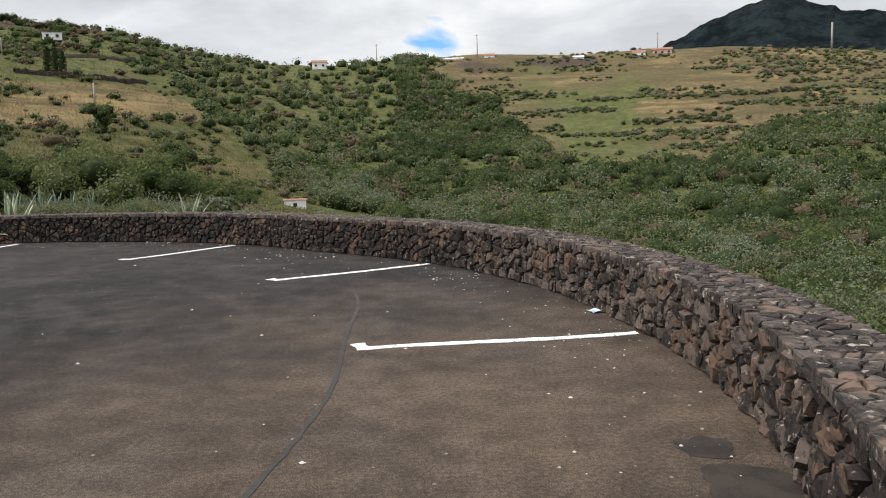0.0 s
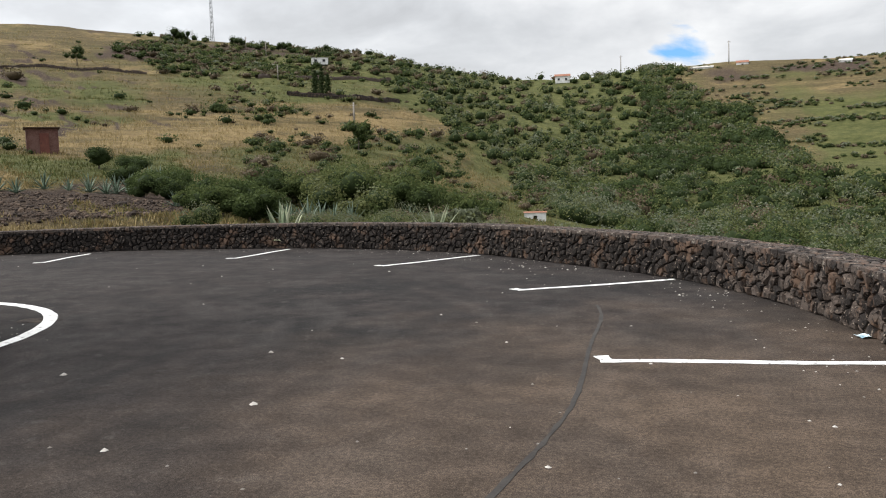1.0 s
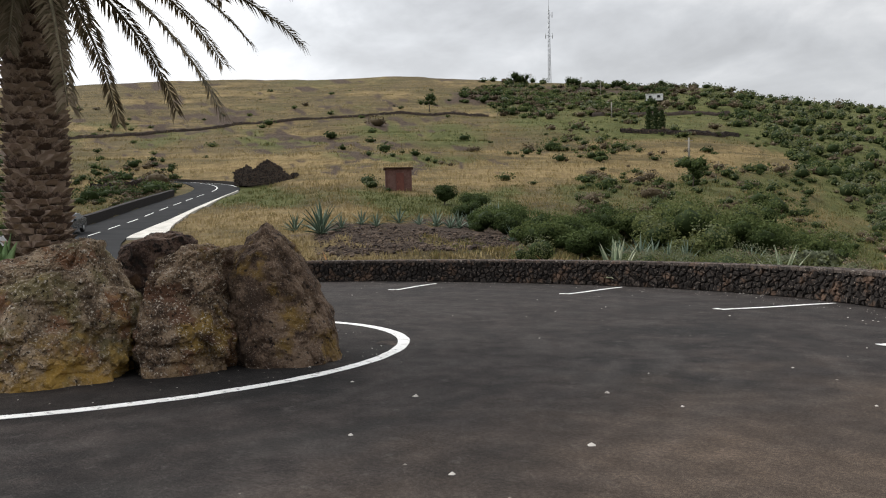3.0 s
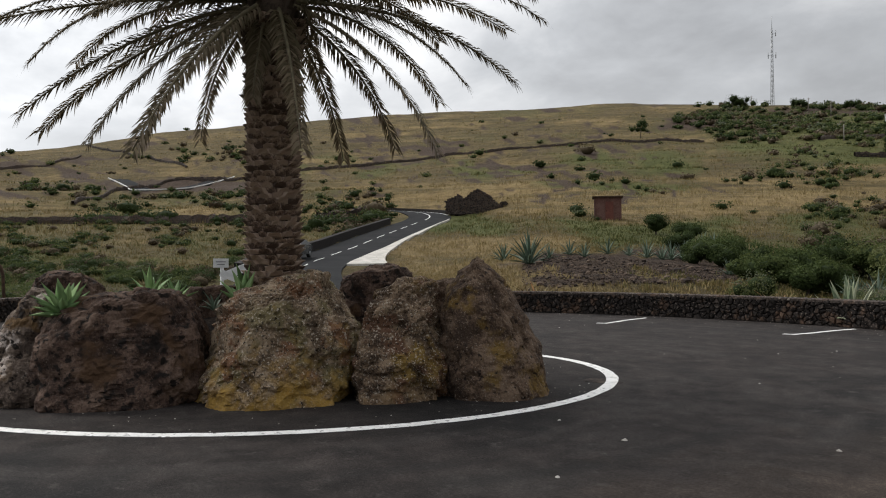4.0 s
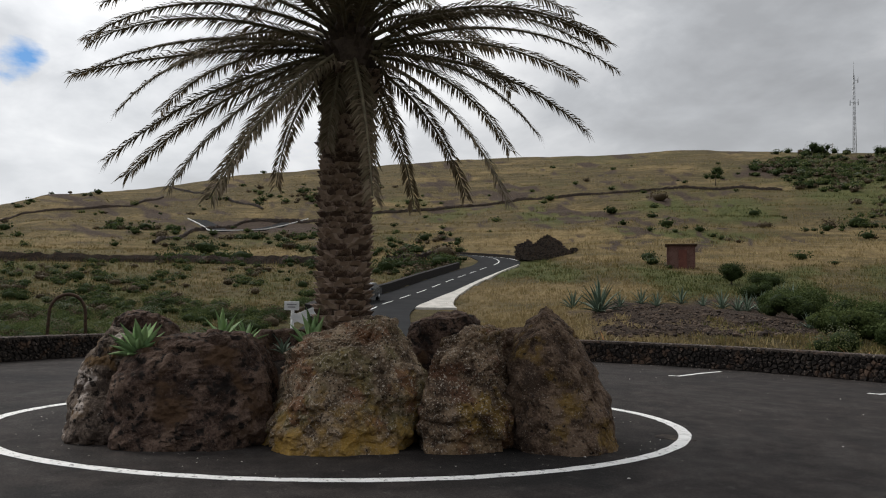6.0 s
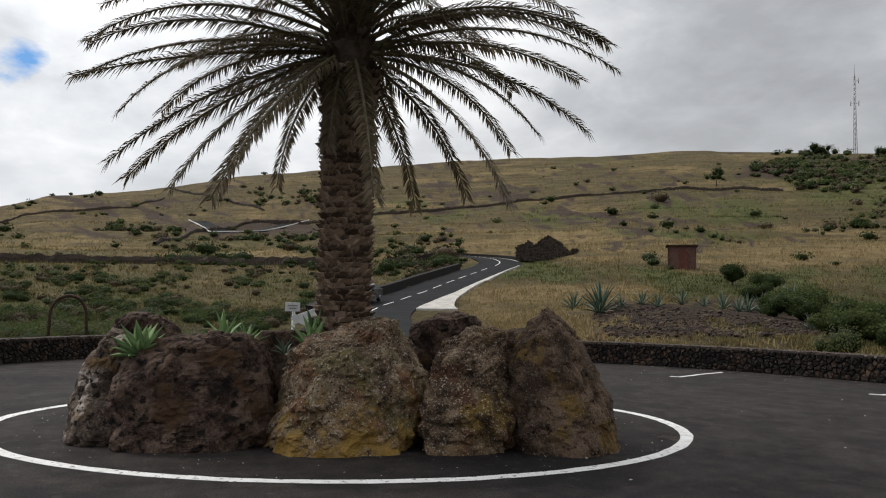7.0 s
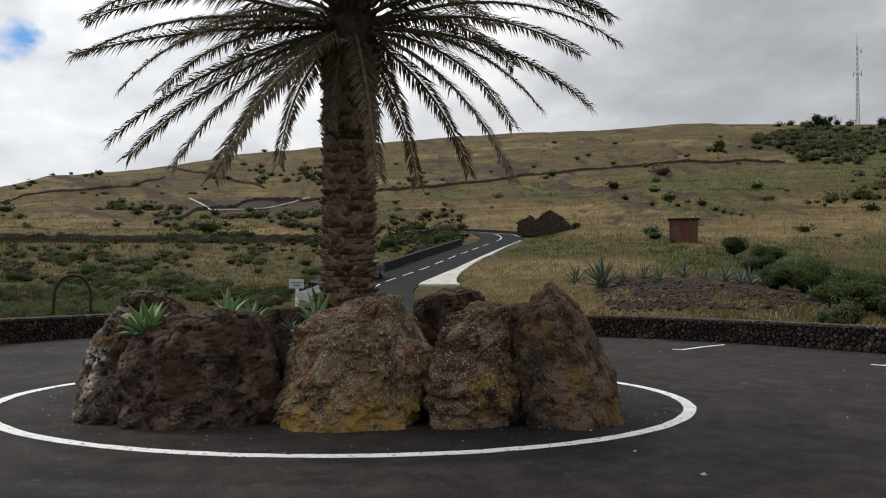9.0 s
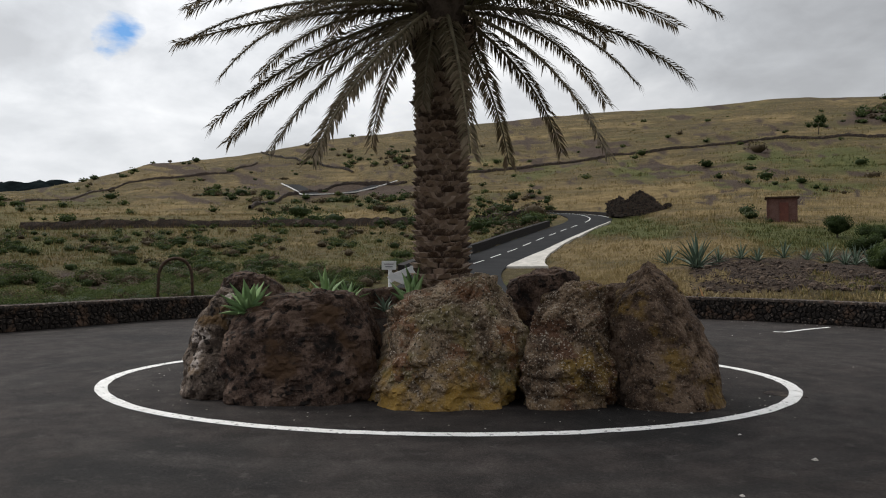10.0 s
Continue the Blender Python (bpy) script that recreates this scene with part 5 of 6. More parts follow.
field_wall(plan([(66.5, .100), (63.4, .104), (59.8, .1105), (53.9, .122), (50, .129), (46, .133), (40, .134), (36, .132)]), 0.75, 0.6, "long dark dry-stone wall climbing across the hill", 1)
field_wall(plan([(78, .060), (75.5, .078), (72.5, .087), (70, .091), (67.3, .094)]), 0.8, 0.8, "dark stone wall by the upper road", 2)
field_wall(plan([(92, .062), (86, .085), (81, .100), (77.5, .115)]), 0.7, 0.7, "stone wall along the far slope", 3)
field_wall(plan([(92, .034), (84, .038), (76, .041), (68, .043), (64, .044)]), 1.1, 0.9, "overgrown dry-stone wall below the straw field", 4)
field_wall(plan([(77.2, .128), (74.5, .118), (71, .105)]), 0.7, 0.7, "dark earth wall running down from the ridge", 5)
field_wall(plan([(62.5, .046), (60.0, .050), (58.5, .058)]), 1.0, 0.8, "short stone wall above the road", 6)
field_wall(plan([(27, .108), (23, .102), (19.5, .096)]), 1.0, 1.0, "terrace wall on the green hillside", 7)
field_wall(plan([(29, .128), (25, .126), (20, .122)]), 1.0, 1.0, "terrace wall on the green hillside", 8)


# ---- scrub, shrubs and grass ----
ICO_V, ICO_F = [], []
_bm = bmesh.new()
bmesh.ops.create_icosphere(_bm, subdivisions=1, radius=1.0)
ICO_V = np.array([v.co[:] for v in _bm.verts])
ICO_F = np.array([[v.index for v in f.verts] for f in _bm.faces])
_bm.free()


def leaf_cloud(name, centres, radii, tints, counts, leaf, rng, mat, flat=0.8):
    """Bushes of separate leaves over cores coloured dark like a shaded inside: centre, radius, tint and number of
    leaves of each.
    """
    Q, T, EV, EF, ET = [], [], [], [], []
    base = 0
    for c, R, t, n, lf in zip(centres, radii, tints, counts, leaf):
        lob = rng.normal(0, 1, (5, 3))
        lob[:, 2] = np.abs(lob[:, 2])
        lob /= np.linalg.norm(lob, axis=1)[:, None]
        d = rng.normal(0, 1, (n, 3))
        d[:, 2] = np.abs(d[:, 2]) * 1.0 - 0.25
        d /= np.linalg.norm(d, axis=1)[:, None]
        bulge = 0.72 + 0.42 * np.max(np.clip(d @ lob.T, 0, 1) ** 6, axis=1)
        rad = R * bulge * rng.uniform(0.80, 1.06, n)
        p = d * rad[:, None] * np.array([1, 1, flat])
        out = d + rng.normal(0, 0.75, (n, 3))
        out /= np.linalg.norm(out, axis=1)[:, None]
        a = np.cross(out, rng.normal(0, 1, (n, 3)))
        a /= np.linalg.norm(a, axis=1)[:, None]
        b = np.cross(out, a)
        sz = lf * rng.uniform(0.6, 1.3, n)[:, None]
        ctr = p + np.array(c)
        q = np.stack([ctr - a * sz * 0.5, ctr + b * sz * 0.33, ctr + a * sz * 0.5, ctr - b * sz * 0.33], 1)
        Q.append(q)
        # shading painted into the tint: leaves on top lighter, lower ones darker
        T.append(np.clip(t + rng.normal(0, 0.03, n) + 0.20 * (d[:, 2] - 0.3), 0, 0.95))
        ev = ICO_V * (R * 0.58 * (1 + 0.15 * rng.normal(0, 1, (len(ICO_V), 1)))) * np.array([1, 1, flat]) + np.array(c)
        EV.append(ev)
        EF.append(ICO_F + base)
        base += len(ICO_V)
        # cores get the darkest tint, in place of shade inside the bush
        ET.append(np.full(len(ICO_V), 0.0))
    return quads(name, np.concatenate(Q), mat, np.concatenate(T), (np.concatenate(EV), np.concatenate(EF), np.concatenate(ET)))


def scatter_scrub():
    rng = np.random.default_rng(42)
    n = 42000
    az = rng.uniform(-34, 96, n)
    r = np.exp(rng.uniform(math.log(7), math.log(364), n))
    x, y = -np.sin(np.radians(az)) * r, np.cos(np.radians(az)) * r
    az = np.concatenate([az, rng.uniform(-31, 3, 7000), rng.uniform(26, 38, 1500)])
    r = np.concatenate([r, np.exp(rng.uniform(math.log(185), math.log(363), 7000)), np.exp(rng.uniform(math.log(215), math.log(355), 1500))])
    x, y = -np.sin(np.radians(az)) * r, np.cos(np.radians(az)) * r
    keep = r > wall_distance(az) + 2.2
    az, r, x, y = az[keep], r[keep], x[keep], y[keep]
    h = land(x, y)
    el = (h - EYE_Z) / r
    n1 = fbm(x / 22, y / 22, 5, 3)
    n2 = fbm(az / 2.2, el * 90, 9, 3)
    aw, ew = az + 3.0 * (fbm(az / 4, el * 50, 71) - 0.5), el + .02 * (fbm(az / 4, el * 50, 72) - 0.5)
    rav = ravine(aw, ew) * (r > 9)
    p = np.zeros(len(r))

    def lay(mask, prob):
        nonlocal p
        p = np.maximum(p, mask * prob)

    lay(rav, np.where(r < 60, 0.9, 0.88 * (.72 + .28 * ramp01(n2, .40, .48))))
    lay(band(az, 9, 30, 1) * band(el, -.09, .060, .006) * ramp01(n2, .44, .54) * (1 - rav), 0.55)
    lay(band(az, 15, 33, 1.5) * band(el, .080, .165, .005) * ramp01(n2, .44, .54), 0.5)
    lay(band(az, 24, 36, 1) * band(el, .074, .086, .003) * ramp01(n2, .45, .55), 0.5)
    lay(band(az, 18, 29, 1) * band(el, .035, .062, .004) * ramp01(n2, .42, .5), 0.5)
    lay(band(az, 20, 62, 2) * band(el, .045, .10, .004), 0.006)
    lay(band(az, 35, 50, 2) * band(el, .076, .086, .002) * ramp01(n2, .5, .6), 0.30)
    lay(band(az, 33, 66, 2) * band(el, .09, .168, .003) * ramp01(n2, .60, .70), 0.12)
    lay(band(aw, 27, 35.5, 1.4) * band(ew, .134, .176, .006) * ramp01(n2, .40, .56), 0.45)
    lay(band(az, 57.5, 66, 1) * band(el, .030, .080, .004) * ramp01(n2, .46, .56), 0.55)
    lay(ramp01(az, 64, 67) * band(el, -.08, .036, .004) * ramp01(n2, .44, .56), 0.55)
    lay(ramp01(az, 64, 66) * band(el, .038, .047, .002) * ramp01(n2, .36, .5), 0.6)
    lay(band(az, 65, 78, 1.5) * band(el, .056, .078, .003) * ramp01(n2, .42, .55), 0.6)
    lay(ramp01(az, 62, 66) * band(el, .05, .115, .004) * ramp01(n2, .58, .68), 0.14)
    lay(band(az, 66.5, 75, 1) * band(el, .112, .134, .004) * ramp01(n2, .40, .52), 0.6)
    lay(ramp01(az, 80, 84) * band(el, .088, .125, .004) * ramp01(n2, .42, .55), 0.5)
    lay((az < 2) * (1 - rav) * band(el, -.02, .12, .004) * ramp01(fbm(az / 3.5, el * 170, 15, 3), .47, .56), 0.75)
    lay(band(az, -31, -20.5, .8) * band(el, .078, .112, .003), 0.75)
    lay(band(az, 1.6, 6.5, .5) * band(el, .106, .14, .004), 0.9)
    lay(band(az, 17.5, 26, 1) * band(el, .128, .17, .004) * ramp01(n2, .36, .50), 0.75)
    lay(band(az, 76.5, 82, 1) * band(el, .058, .082, .003) * ramp01(n2, .38, .50), 0.7)
    lay(band(az, 40.5, 48.5, 1) * band(el, .081, .089, .002) * ramp01(n2, .42, .52), 0.4)
    lay(band(az, 34.5, 39.5, 1) * band(el, .148, .162, .003), 0.35)
    lay(band(az, 56.2, 62.5, .5) * band(el, .028, .062, .004) * ramp01(n2, .36, .46), 0.9)
    lay(ramp01(az, 46, 50) * band(el, .085, .17, .004) * ramp01(n2, .58, .66), 0.12)
    # what the wall would hide anyway is left bare
    brow = np.interp(az, [-34, -28, -23, -17.7, -12, -8, 0, 15, 45, 96], [-.23, -.205, -.166, -.132, -.103, -.09, -.07, -.053, -.040, -.050])
    p = np.where(el + 1.9 / r < brow, 0, p)
    # keep clear of the road, the buildings and the bank
    for path, wdt in ((ROAD_PATH, 4.6), (UPPER_PATH, 5.0)):
        d = np.min(np.hypot(x[:, None] - path[None, ::3, 0], y[:, None] - path[None, ::3, 1]), axis=1)
        p = np.where(d < wdt, 0, p)
    p = np.where((az > 47) & (az < 65) & (r < np.interp(az, [47, 56, 58, 60, 63, 65], [60, 97, 85, 75, 62, 30])), 0, p)
    p = np.where((az > 31) & (az < 49) & (r < 52), 0, p)
    p = np.where((np.abs(az - 10.3) < 2.4) & (r < 99) & (r > 20), 0, p)
    p = np.where((az > 4.5) & (az < 12.5) & (r > 60) & (r < 99), 0, p)
    ok = rng.random(len(r)) < p
    az, r, x, y, h, el, n1, n2, rav = (v[ok] for v in (az, r, x, y, h, el, n1, n2, rav))
    order = np.argsort(r)
    # thin out where bushes crowd
    cell, chosen = {}, []
    size = np.where(rav > .5, np.exp(rng.normal(0.35, 0.50, len(r))) * np.clip((r / 110) ** 0.45, 0.45, 1.25), np.exp(rng.normal(-0.5, 0.45, len(r))) * np.clip((r / 90) ** 0.6, 0.6, 1.7))
    size = np.where((az < 2) & (rav < .5), rng.uniform(0.45, 1.15, len(r)), size)
    size = np.where(r < 45, np.clip(size, 0.55, 1.25), size)
    size = np.where(r < 26, np.clip(size, 0.5, 0.85), size)
    size = np.where((az > 26) & (az < 38) & (el > .13), rng.uniform(1.0, 2.4, len(r)), size)
    size = np.where((az > 64) & (el < .04), rng.uniform(0.35, 0.9, len(r)), size)
    size = np.where((az > 1.6) & (az < 6.5) & (el > .1), rng.uniform(2.0, 3.2, len(r)), size)
    size = np.where((az > 17) & (az < 26) & (el > .128), rng.uniform(1.2, 3.2, len(r)), size)
    size = np.minimum(size, np.where(rav > .5, np.clip(r * .03, .7, 2.7), 3.2))
    for i in order:
        gapf = 1.25 if r[i] < 60 else 0.9
        key = (int(x[i] / (size[i] * gapf)), int(y[i] / (size[i] * gapf)), int(size[i] * 2))
        if cell.get(key, 0) < 1:
            cell[key] = cell.get(key, 0) + 1
            chosen.append(i)
    i = np.array(chosen)
    az, r, x, y, h, el, n1, rav, size = (v[i] for v in (az, r, x, y, h, el, n1, rav, size))
    n3 = fbm(x / 9, y / 9, 77, 3)
    tint = np.clip(0.25 + 0.9 * (n1 - 0.5) + 0.9 * (n3 - 0.5) + rng.normal(0, 0.16, len(r)) + 0.24 * ((az > 5) & (az < 31)) + 0.11 * (rav > .5), 0, 0.66)
    silver = (rng.random(len(r)) < np.where((rav > .5) & (el < -.035), 0.55 * ramp01(n3, .50, .60), np.where((az < 2) & (rav < .5), 0.45, 0.06)))
    tint = np.where(silver, rng.uniform(0.66, 0.80, len(r)), tint)
    leaf = np.clip(0.0024 * r, 0.065, 0.60) * np.clip(size / 1.2, 0.7, 1.2)
    counts = np.clip(np.where(r < 60, 4.6, 3.2) * (size / leaf) ** 2, 45, 1800).astype(int)
    dry = rng.random(len(r)) < np.where(rav > .5, 0.13, 0.22)
    groups = (("dry_scrub", dry, "brown half-dry shrubs among the green ones"), ("ravine_scrub", (rav > .5) & ~dry, "dense green shrubs filling the ravine"), ("hillside_scrub", (rav <= .5) & (az >= 5) & ~dry, "low dark shrubs scattered on the dry hillside"), ("meadow_scrub", (rav <= .5) & (az < 5) & ~dry, "rows of grey-green scrub on the far meadow"))
    for name, sel, label in groups:
        k = np.where(sel)[0]
        c = np.stack([x[k], y[k], h[k] + size[k] * 0.30], 1)
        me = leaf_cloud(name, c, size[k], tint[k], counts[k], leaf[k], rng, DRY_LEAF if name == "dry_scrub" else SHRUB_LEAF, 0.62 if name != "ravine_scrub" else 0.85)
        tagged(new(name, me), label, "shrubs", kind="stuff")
    return len(i), int(counts.sum())


scatter_scrub()


def shrub(az, r, R, tint, label, seed, leaves=2600, leaf=0.10, flat=0.85):
    """A single bush: leaves over a core, with a few stems to the ground."""
    at = spot(az, r)
    rng = np.random.default_rng(seed)
    ob = empty("shrub", Matrix.Translation(at))
    tagged(ob, label, "shrub", group="shrubs above the wall")
    k = 6
    cs = np.concatenate([[[0, 0, R * .5]], np.stack([rng.normal(0, R * .42, k), rng.normal(0, R * .42, k), rng.uniform(.25, .85, k) * R], 1)])
    rs = np.concatenate([[R * .75], rng.uniform(.38, .62, k) * R])
    n = np.full(k + 1, leaves // (k + 1))
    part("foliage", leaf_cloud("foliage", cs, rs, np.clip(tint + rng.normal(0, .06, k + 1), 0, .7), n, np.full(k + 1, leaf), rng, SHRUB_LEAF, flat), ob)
    part("stem", tube("stem", [(0, 0, -.15), (0.05, 0.02, R * .35), (0.12, 0.0, R * .7)], [.07, .05, .03], BARK, 6), ob)


DARKER = 0.10
for i, (a, r, R, t) in enumerate([(36.8, 41, 1.3, .32), (35.4, 38, 1.5, .36), (34.0, 40, 1.6, .38), (32.6, 36, 1.5, .36), (31.4, 34, 1.5, .33), (30.2, 36, 1.5, .30), (33.4, 31, 1.0, .40), (31.9, 29.5, 1.1, .42),
                                  (30.2, 29.5, 1.2, .36), (35.8, 46, 1.2, .30), (37.9, 52, 1.3, .25), (39.3, 66, 1.7, .14), (37.0, 62, 1.5, .20), (28.9, 32, 1.3, .30), (34.6, 44, 1.6, .34), (29.4, 42, 1.7, .26)]):
    shrub(a, r, R * 0.85, t - DARKER, "dense dark olive-green shrub on the bank" if r < 60 else "rounded dark green shrub beside the red hut", 60 + i)
shrub(33.3, 24.6, 0.72, 0.64, "bright yellow-green bush behind the wall", 91, leaves=1500, leaf=0.06, flat=1.1)
for i, (a, r, R, t) in enumerate([(26.5, 46, 2.0, .24), (24.2, 43, 2.2, .30), (22.6, 52, 2.6, .16), (20.6, 44, 2.4, .26), (18.7, 40, 2.1, .20), (21.6, 34, 1.6, .34), (17.2, 46, 2.2, .18), (15.2, 44, 1.8, .16), (19.8, 58, 2.4, .14), (15.4, 22, 0.6, .60)]):
    shrub(a, r, R, t + .22, "wide green shrub on the slope beyond the wall" if R > 1 else "bright green bush behind the wall", 120 + i, leaves=3600, leaf=0.13)


def scatter_grass():
    rng = np.random.default_rng(8)
    n = 40000
    az = rng.uniform(6, 96, n)
    r = np.exp(rng.uniform(math.log(19), math.log(340), n))
    az = np.concatenate([az, rng.uniform(34, 62, 5000)])
    r = np.concatenate([r, rng.uniform(20, 46, 5000)])
    n += 5000
    x, y = -np.sin(np.radians(az)) * r, np.cos(np.radians(az)) * r
    h = land(x, y)
    el = (h - EYE_Z) / r
    g, s, pale = cover(x, y, h)
    ok = (r > wall_distance(az) + 0.9) & (el > -.075) & (ravine(az, el) < .5) & (rng.random(n) > s * 3)
    d = np.min(np.hypot(x[:, None] - ROAD_PATH[None, ::2, 0], y[:, None] - ROAD_PATH[None, ::2, 1]), axis=1)
    ok &= (d > 4.2) & ~((az > 57.5) & (az < 66) & (r < 60))
    x, y, h, r, g = x[ok], y[ok], h[ok], r[ok], g[ok]
    m, blades = len(x), 6
    c = np.repeat(np.stack([x, y, h - 0.03], 1), blades, axis=0)
    k = len(c)
    hgt = np.repeat(rng.uniform(0.10, 0.34, m) * np.clip(r / 60, .75, 2.0), blades) * rng.uniform(.6, 1.1, k)
    c[:, :2] += rng.normal(0, 0.16, (k, 2)) * np.clip(np.repeat(r, blades) / 50, 1, 5)[:, None]
    w = rng.uniform(0, 2 * np.pi, k)
    side = np.stack([np.cos(w), np.sin(w), np.zeros(k)], 1) * (0.012 + 0.00028 * np.repeat(r, blades))[:, None]
    lean = np.stack([rng.normal(0, .28, k), rng.normal(0, .28, k), np.ones(k)], 1) * hgt[:, None]
    q = np.stack([c - side, c + side, c + lean * .6 + side * .7, c + lean], 1)
    tint = np.clip(np.repeat(0.66 - 0.70 * g + 0.2 * pale[ok] + rng.normal(0, .16, m), blades), 0, .85)
    tagged(new("grass_tufts", quads("grass_tufts", q, GRASS_BLADE, tint)), "dry straw and green grass tufts on the slopes", "grass", kind="stuff")
    return m


scatter_grass()

# agaves on the bank and slope
agave(sighted(48.0, -.008), 1.25, 34, AGAVE_BLUE, "large blue-green agave on the bank", 21, spread=(15, 85), width=0.11, group="agaves on the bank")
agave(sighted(49.7, -.004), 0.95, 26, AGAVE_BLUE, "blue-green agave on the bank", 22, spread=(15, 85), width=0.11, group="agaves on the bank")
agave(spot(28.0, 21.6), 1.30, 18, AGAVE_PALE, "tall cream-edged agave just behind the wall", 23, spread=(45, 90), width=0.17, curl=12)
agave(spot(29.2, 21.4), 1.1, 12, AGAVE_PALE, "pale drooping agave just behind the wall", 24, spread=(10, 60), width=0.16, curl=70)
agave(spot(17.4, 20.0), 1.05, 26, AGAVE_PALE, "grey-green agave behind the wall", 25, spread=(15, 85), width=0.10)
agave(spot(47.6, 25.4), 1.15, 16, ALOE_RUST, "orange-tinged aloe behind the wall", 26, spread=(15, 75), width=0.09, curl=50, name="aloe", category="aloe plant")
agave(spot(32.0, 23.4), 0.85, 14, ALOE_RUST, "small dry aloe behind the wall", 27, spread=(20, 75), width=0.09, curl=40, name="aloe", category="aloe plant")
for i, (a, r, s) in enumerate([(42.6, 38, .7), (45.2, 37, .7), (44.2, 36, .6), (46.6, 36, .6), (41.2, 39, .6), (40.0, 40, .8), (39.0, 41, .8), (38.4, 43, .9), (37.6, 44, 1.0), (37.0, 45, 1.0), (36.3, 52, 1.1), (35.6, 54, 1.1),
                               (27.4, 27, .8), (26.2, 26, .9), (25.2, 28, .9), (24.4, 25, .7), (23.2, 27, .8), (27.9, 34, .8), (19.2, 24, .8), (34.8, 33.5, .6), (33.0, 33, .6)]):
    agave(spot(a, r), s, 18, AGAVE_BLUE, "grey-green agave in the dry grass", 40 + i, spread=(20, 85), width=0.11, group="small agaves in the grass")


# ---- buildings and small structures of the hillside ----
def facing(az, p):
    """A frame at p whose y axis looks back at the parking place."""
    return Matrix.Translation(p) @ Matrix.Rotation(radians(az + 180), 4, "Z")


def red_hut():
    p = spot(42.45, 81)
    hut = empty("red_hut", facing(44, p) @ Matrix.Translation((0, 0, -0.25)))
    tagged(hut, "small square red-brown hut with a flat overhanging roof", "hut")
    w, d, h = 2.55, 2.4, 2.3
    bm = bmesh.new()
    box_bm(bm, w, d, h, Matrix.Translation((0, 0, h / 2)), 0.02)
    part("wall", finish("wall", bm, SHED_RED), hut)
    part("roof", box_mesh("roof", w + 0.35, d + 0.35, 0.12, RUST, 0.02, (0, 0, h + 0.06)), hut, label="thin dark flat roof")
    door = part("door", box_mesh("door", 0.75, 0.06, 1.75, SHED_DOOR, 0.01, (-0.15, d / 2 + 0.032, 1.0)), hut, label="faded red board door")
    part("door_handle", box_mesh("door_handle", 0.04, 0.06, 0.14, RUST, 0.008, (0.12, d / 2 + 0.085, 1.0)), door)


def stone_ruin():
    p = sighted(51.3, .0535)
    ruin = empty("stone_ruin", facing(52, p) @ Matrix.Rotation(radians(-14), 4, "Z") @ Matrix.Translation((0, 0, -0.3)))
    tagged(ruin, "roofless ruin of dark lava stone with a broken gable", "ruin")
    scale = p.length / 115

    def rubble(name, length, prof, at, thick=0.6, seed=0):
        """A broken wall: stones piled under a ragged top line."""
        rng = random.Random(seed)
        verts, faces = [], []
        row = 0
        z = 0.0
        while z < 4.2:
            x = -length / 2 + (0.15 if row % 2 else 0)
            while x < length / 2:
                w = rng.uniform(0.20, 0.40)
                if z < np.interp(x + w / 2, [a for a, _ in prof], [b for _, b in prof]):
                    bm_w, bm_h, bm_d = w * 0.48, rng.uniform(.065, .095), thick / 2 * rng.uniform(.9, 1.12)
                    b = len(verts)
                    for sx in (-1, 1):
                        for sy in (-1, 1):
                            for sz in (-1, 1):
                                verts.append((x + w / 2 + sx * bm_w * rng.uniform(.85, 1), sy * bm_d, z + .08 + sz * bm_h * rng.uniform(.7, 1.1)))
                    faces += [tuple(b + k for k in f) for f in ((0, 1, 3, 2), (4, 6, 7, 5), (0, 4, 5, 1), (2, 3, 7, 6), (0, 2, 6, 4), (1, 5, 7, 3))]
                x += w
            z += 0.15
            row += 1
        part(name, raw(name, verts, faces, BASALT), ruin, at)

    s = scale
    rubble("front_wall", 8.0 * s, [(-4 * s, 0.7), (-2.9 * s, 1.4), (-2.0 * s, 2.5 * s), (-0.3 * s, 3.4 * s), (0.9 * s, 2.7 * s), (1.5 * s, 2.0), (2.4 * s, 2.7 * s), (3.2 * s, 2.1), (4 * s, 1.7)], Matrix.Translation((0, 1.6, 0)), seed=1)
    rubble("back_wall", 7.0 * s, [(-3.5 * s, 1.0), (-1 * s, 2.2), (2 * s, 2.3), (3.5 * s, 1.8)], Matrix.Translation((0, -2.0, 0)), seed=2)
    rubble("side_wall", 3.4, [(-1.7, 1.8), (0, 2.2), (1.7, 2.0)], Matrix.Translation((3.7 * s, -0.2, 0)) @ Matrix.Rotation(radians(90), 4, "Z"), seed=3)
    rubble("side_wall", 3.4, [(-1.7, 1.2), (0, 1.6), (1.7, 1.3)], Matrix.Translation((-3.7 * s, -0.2, 0)) @ Matrix.Rotation(radians(90), 4, "Z"), seed=4)


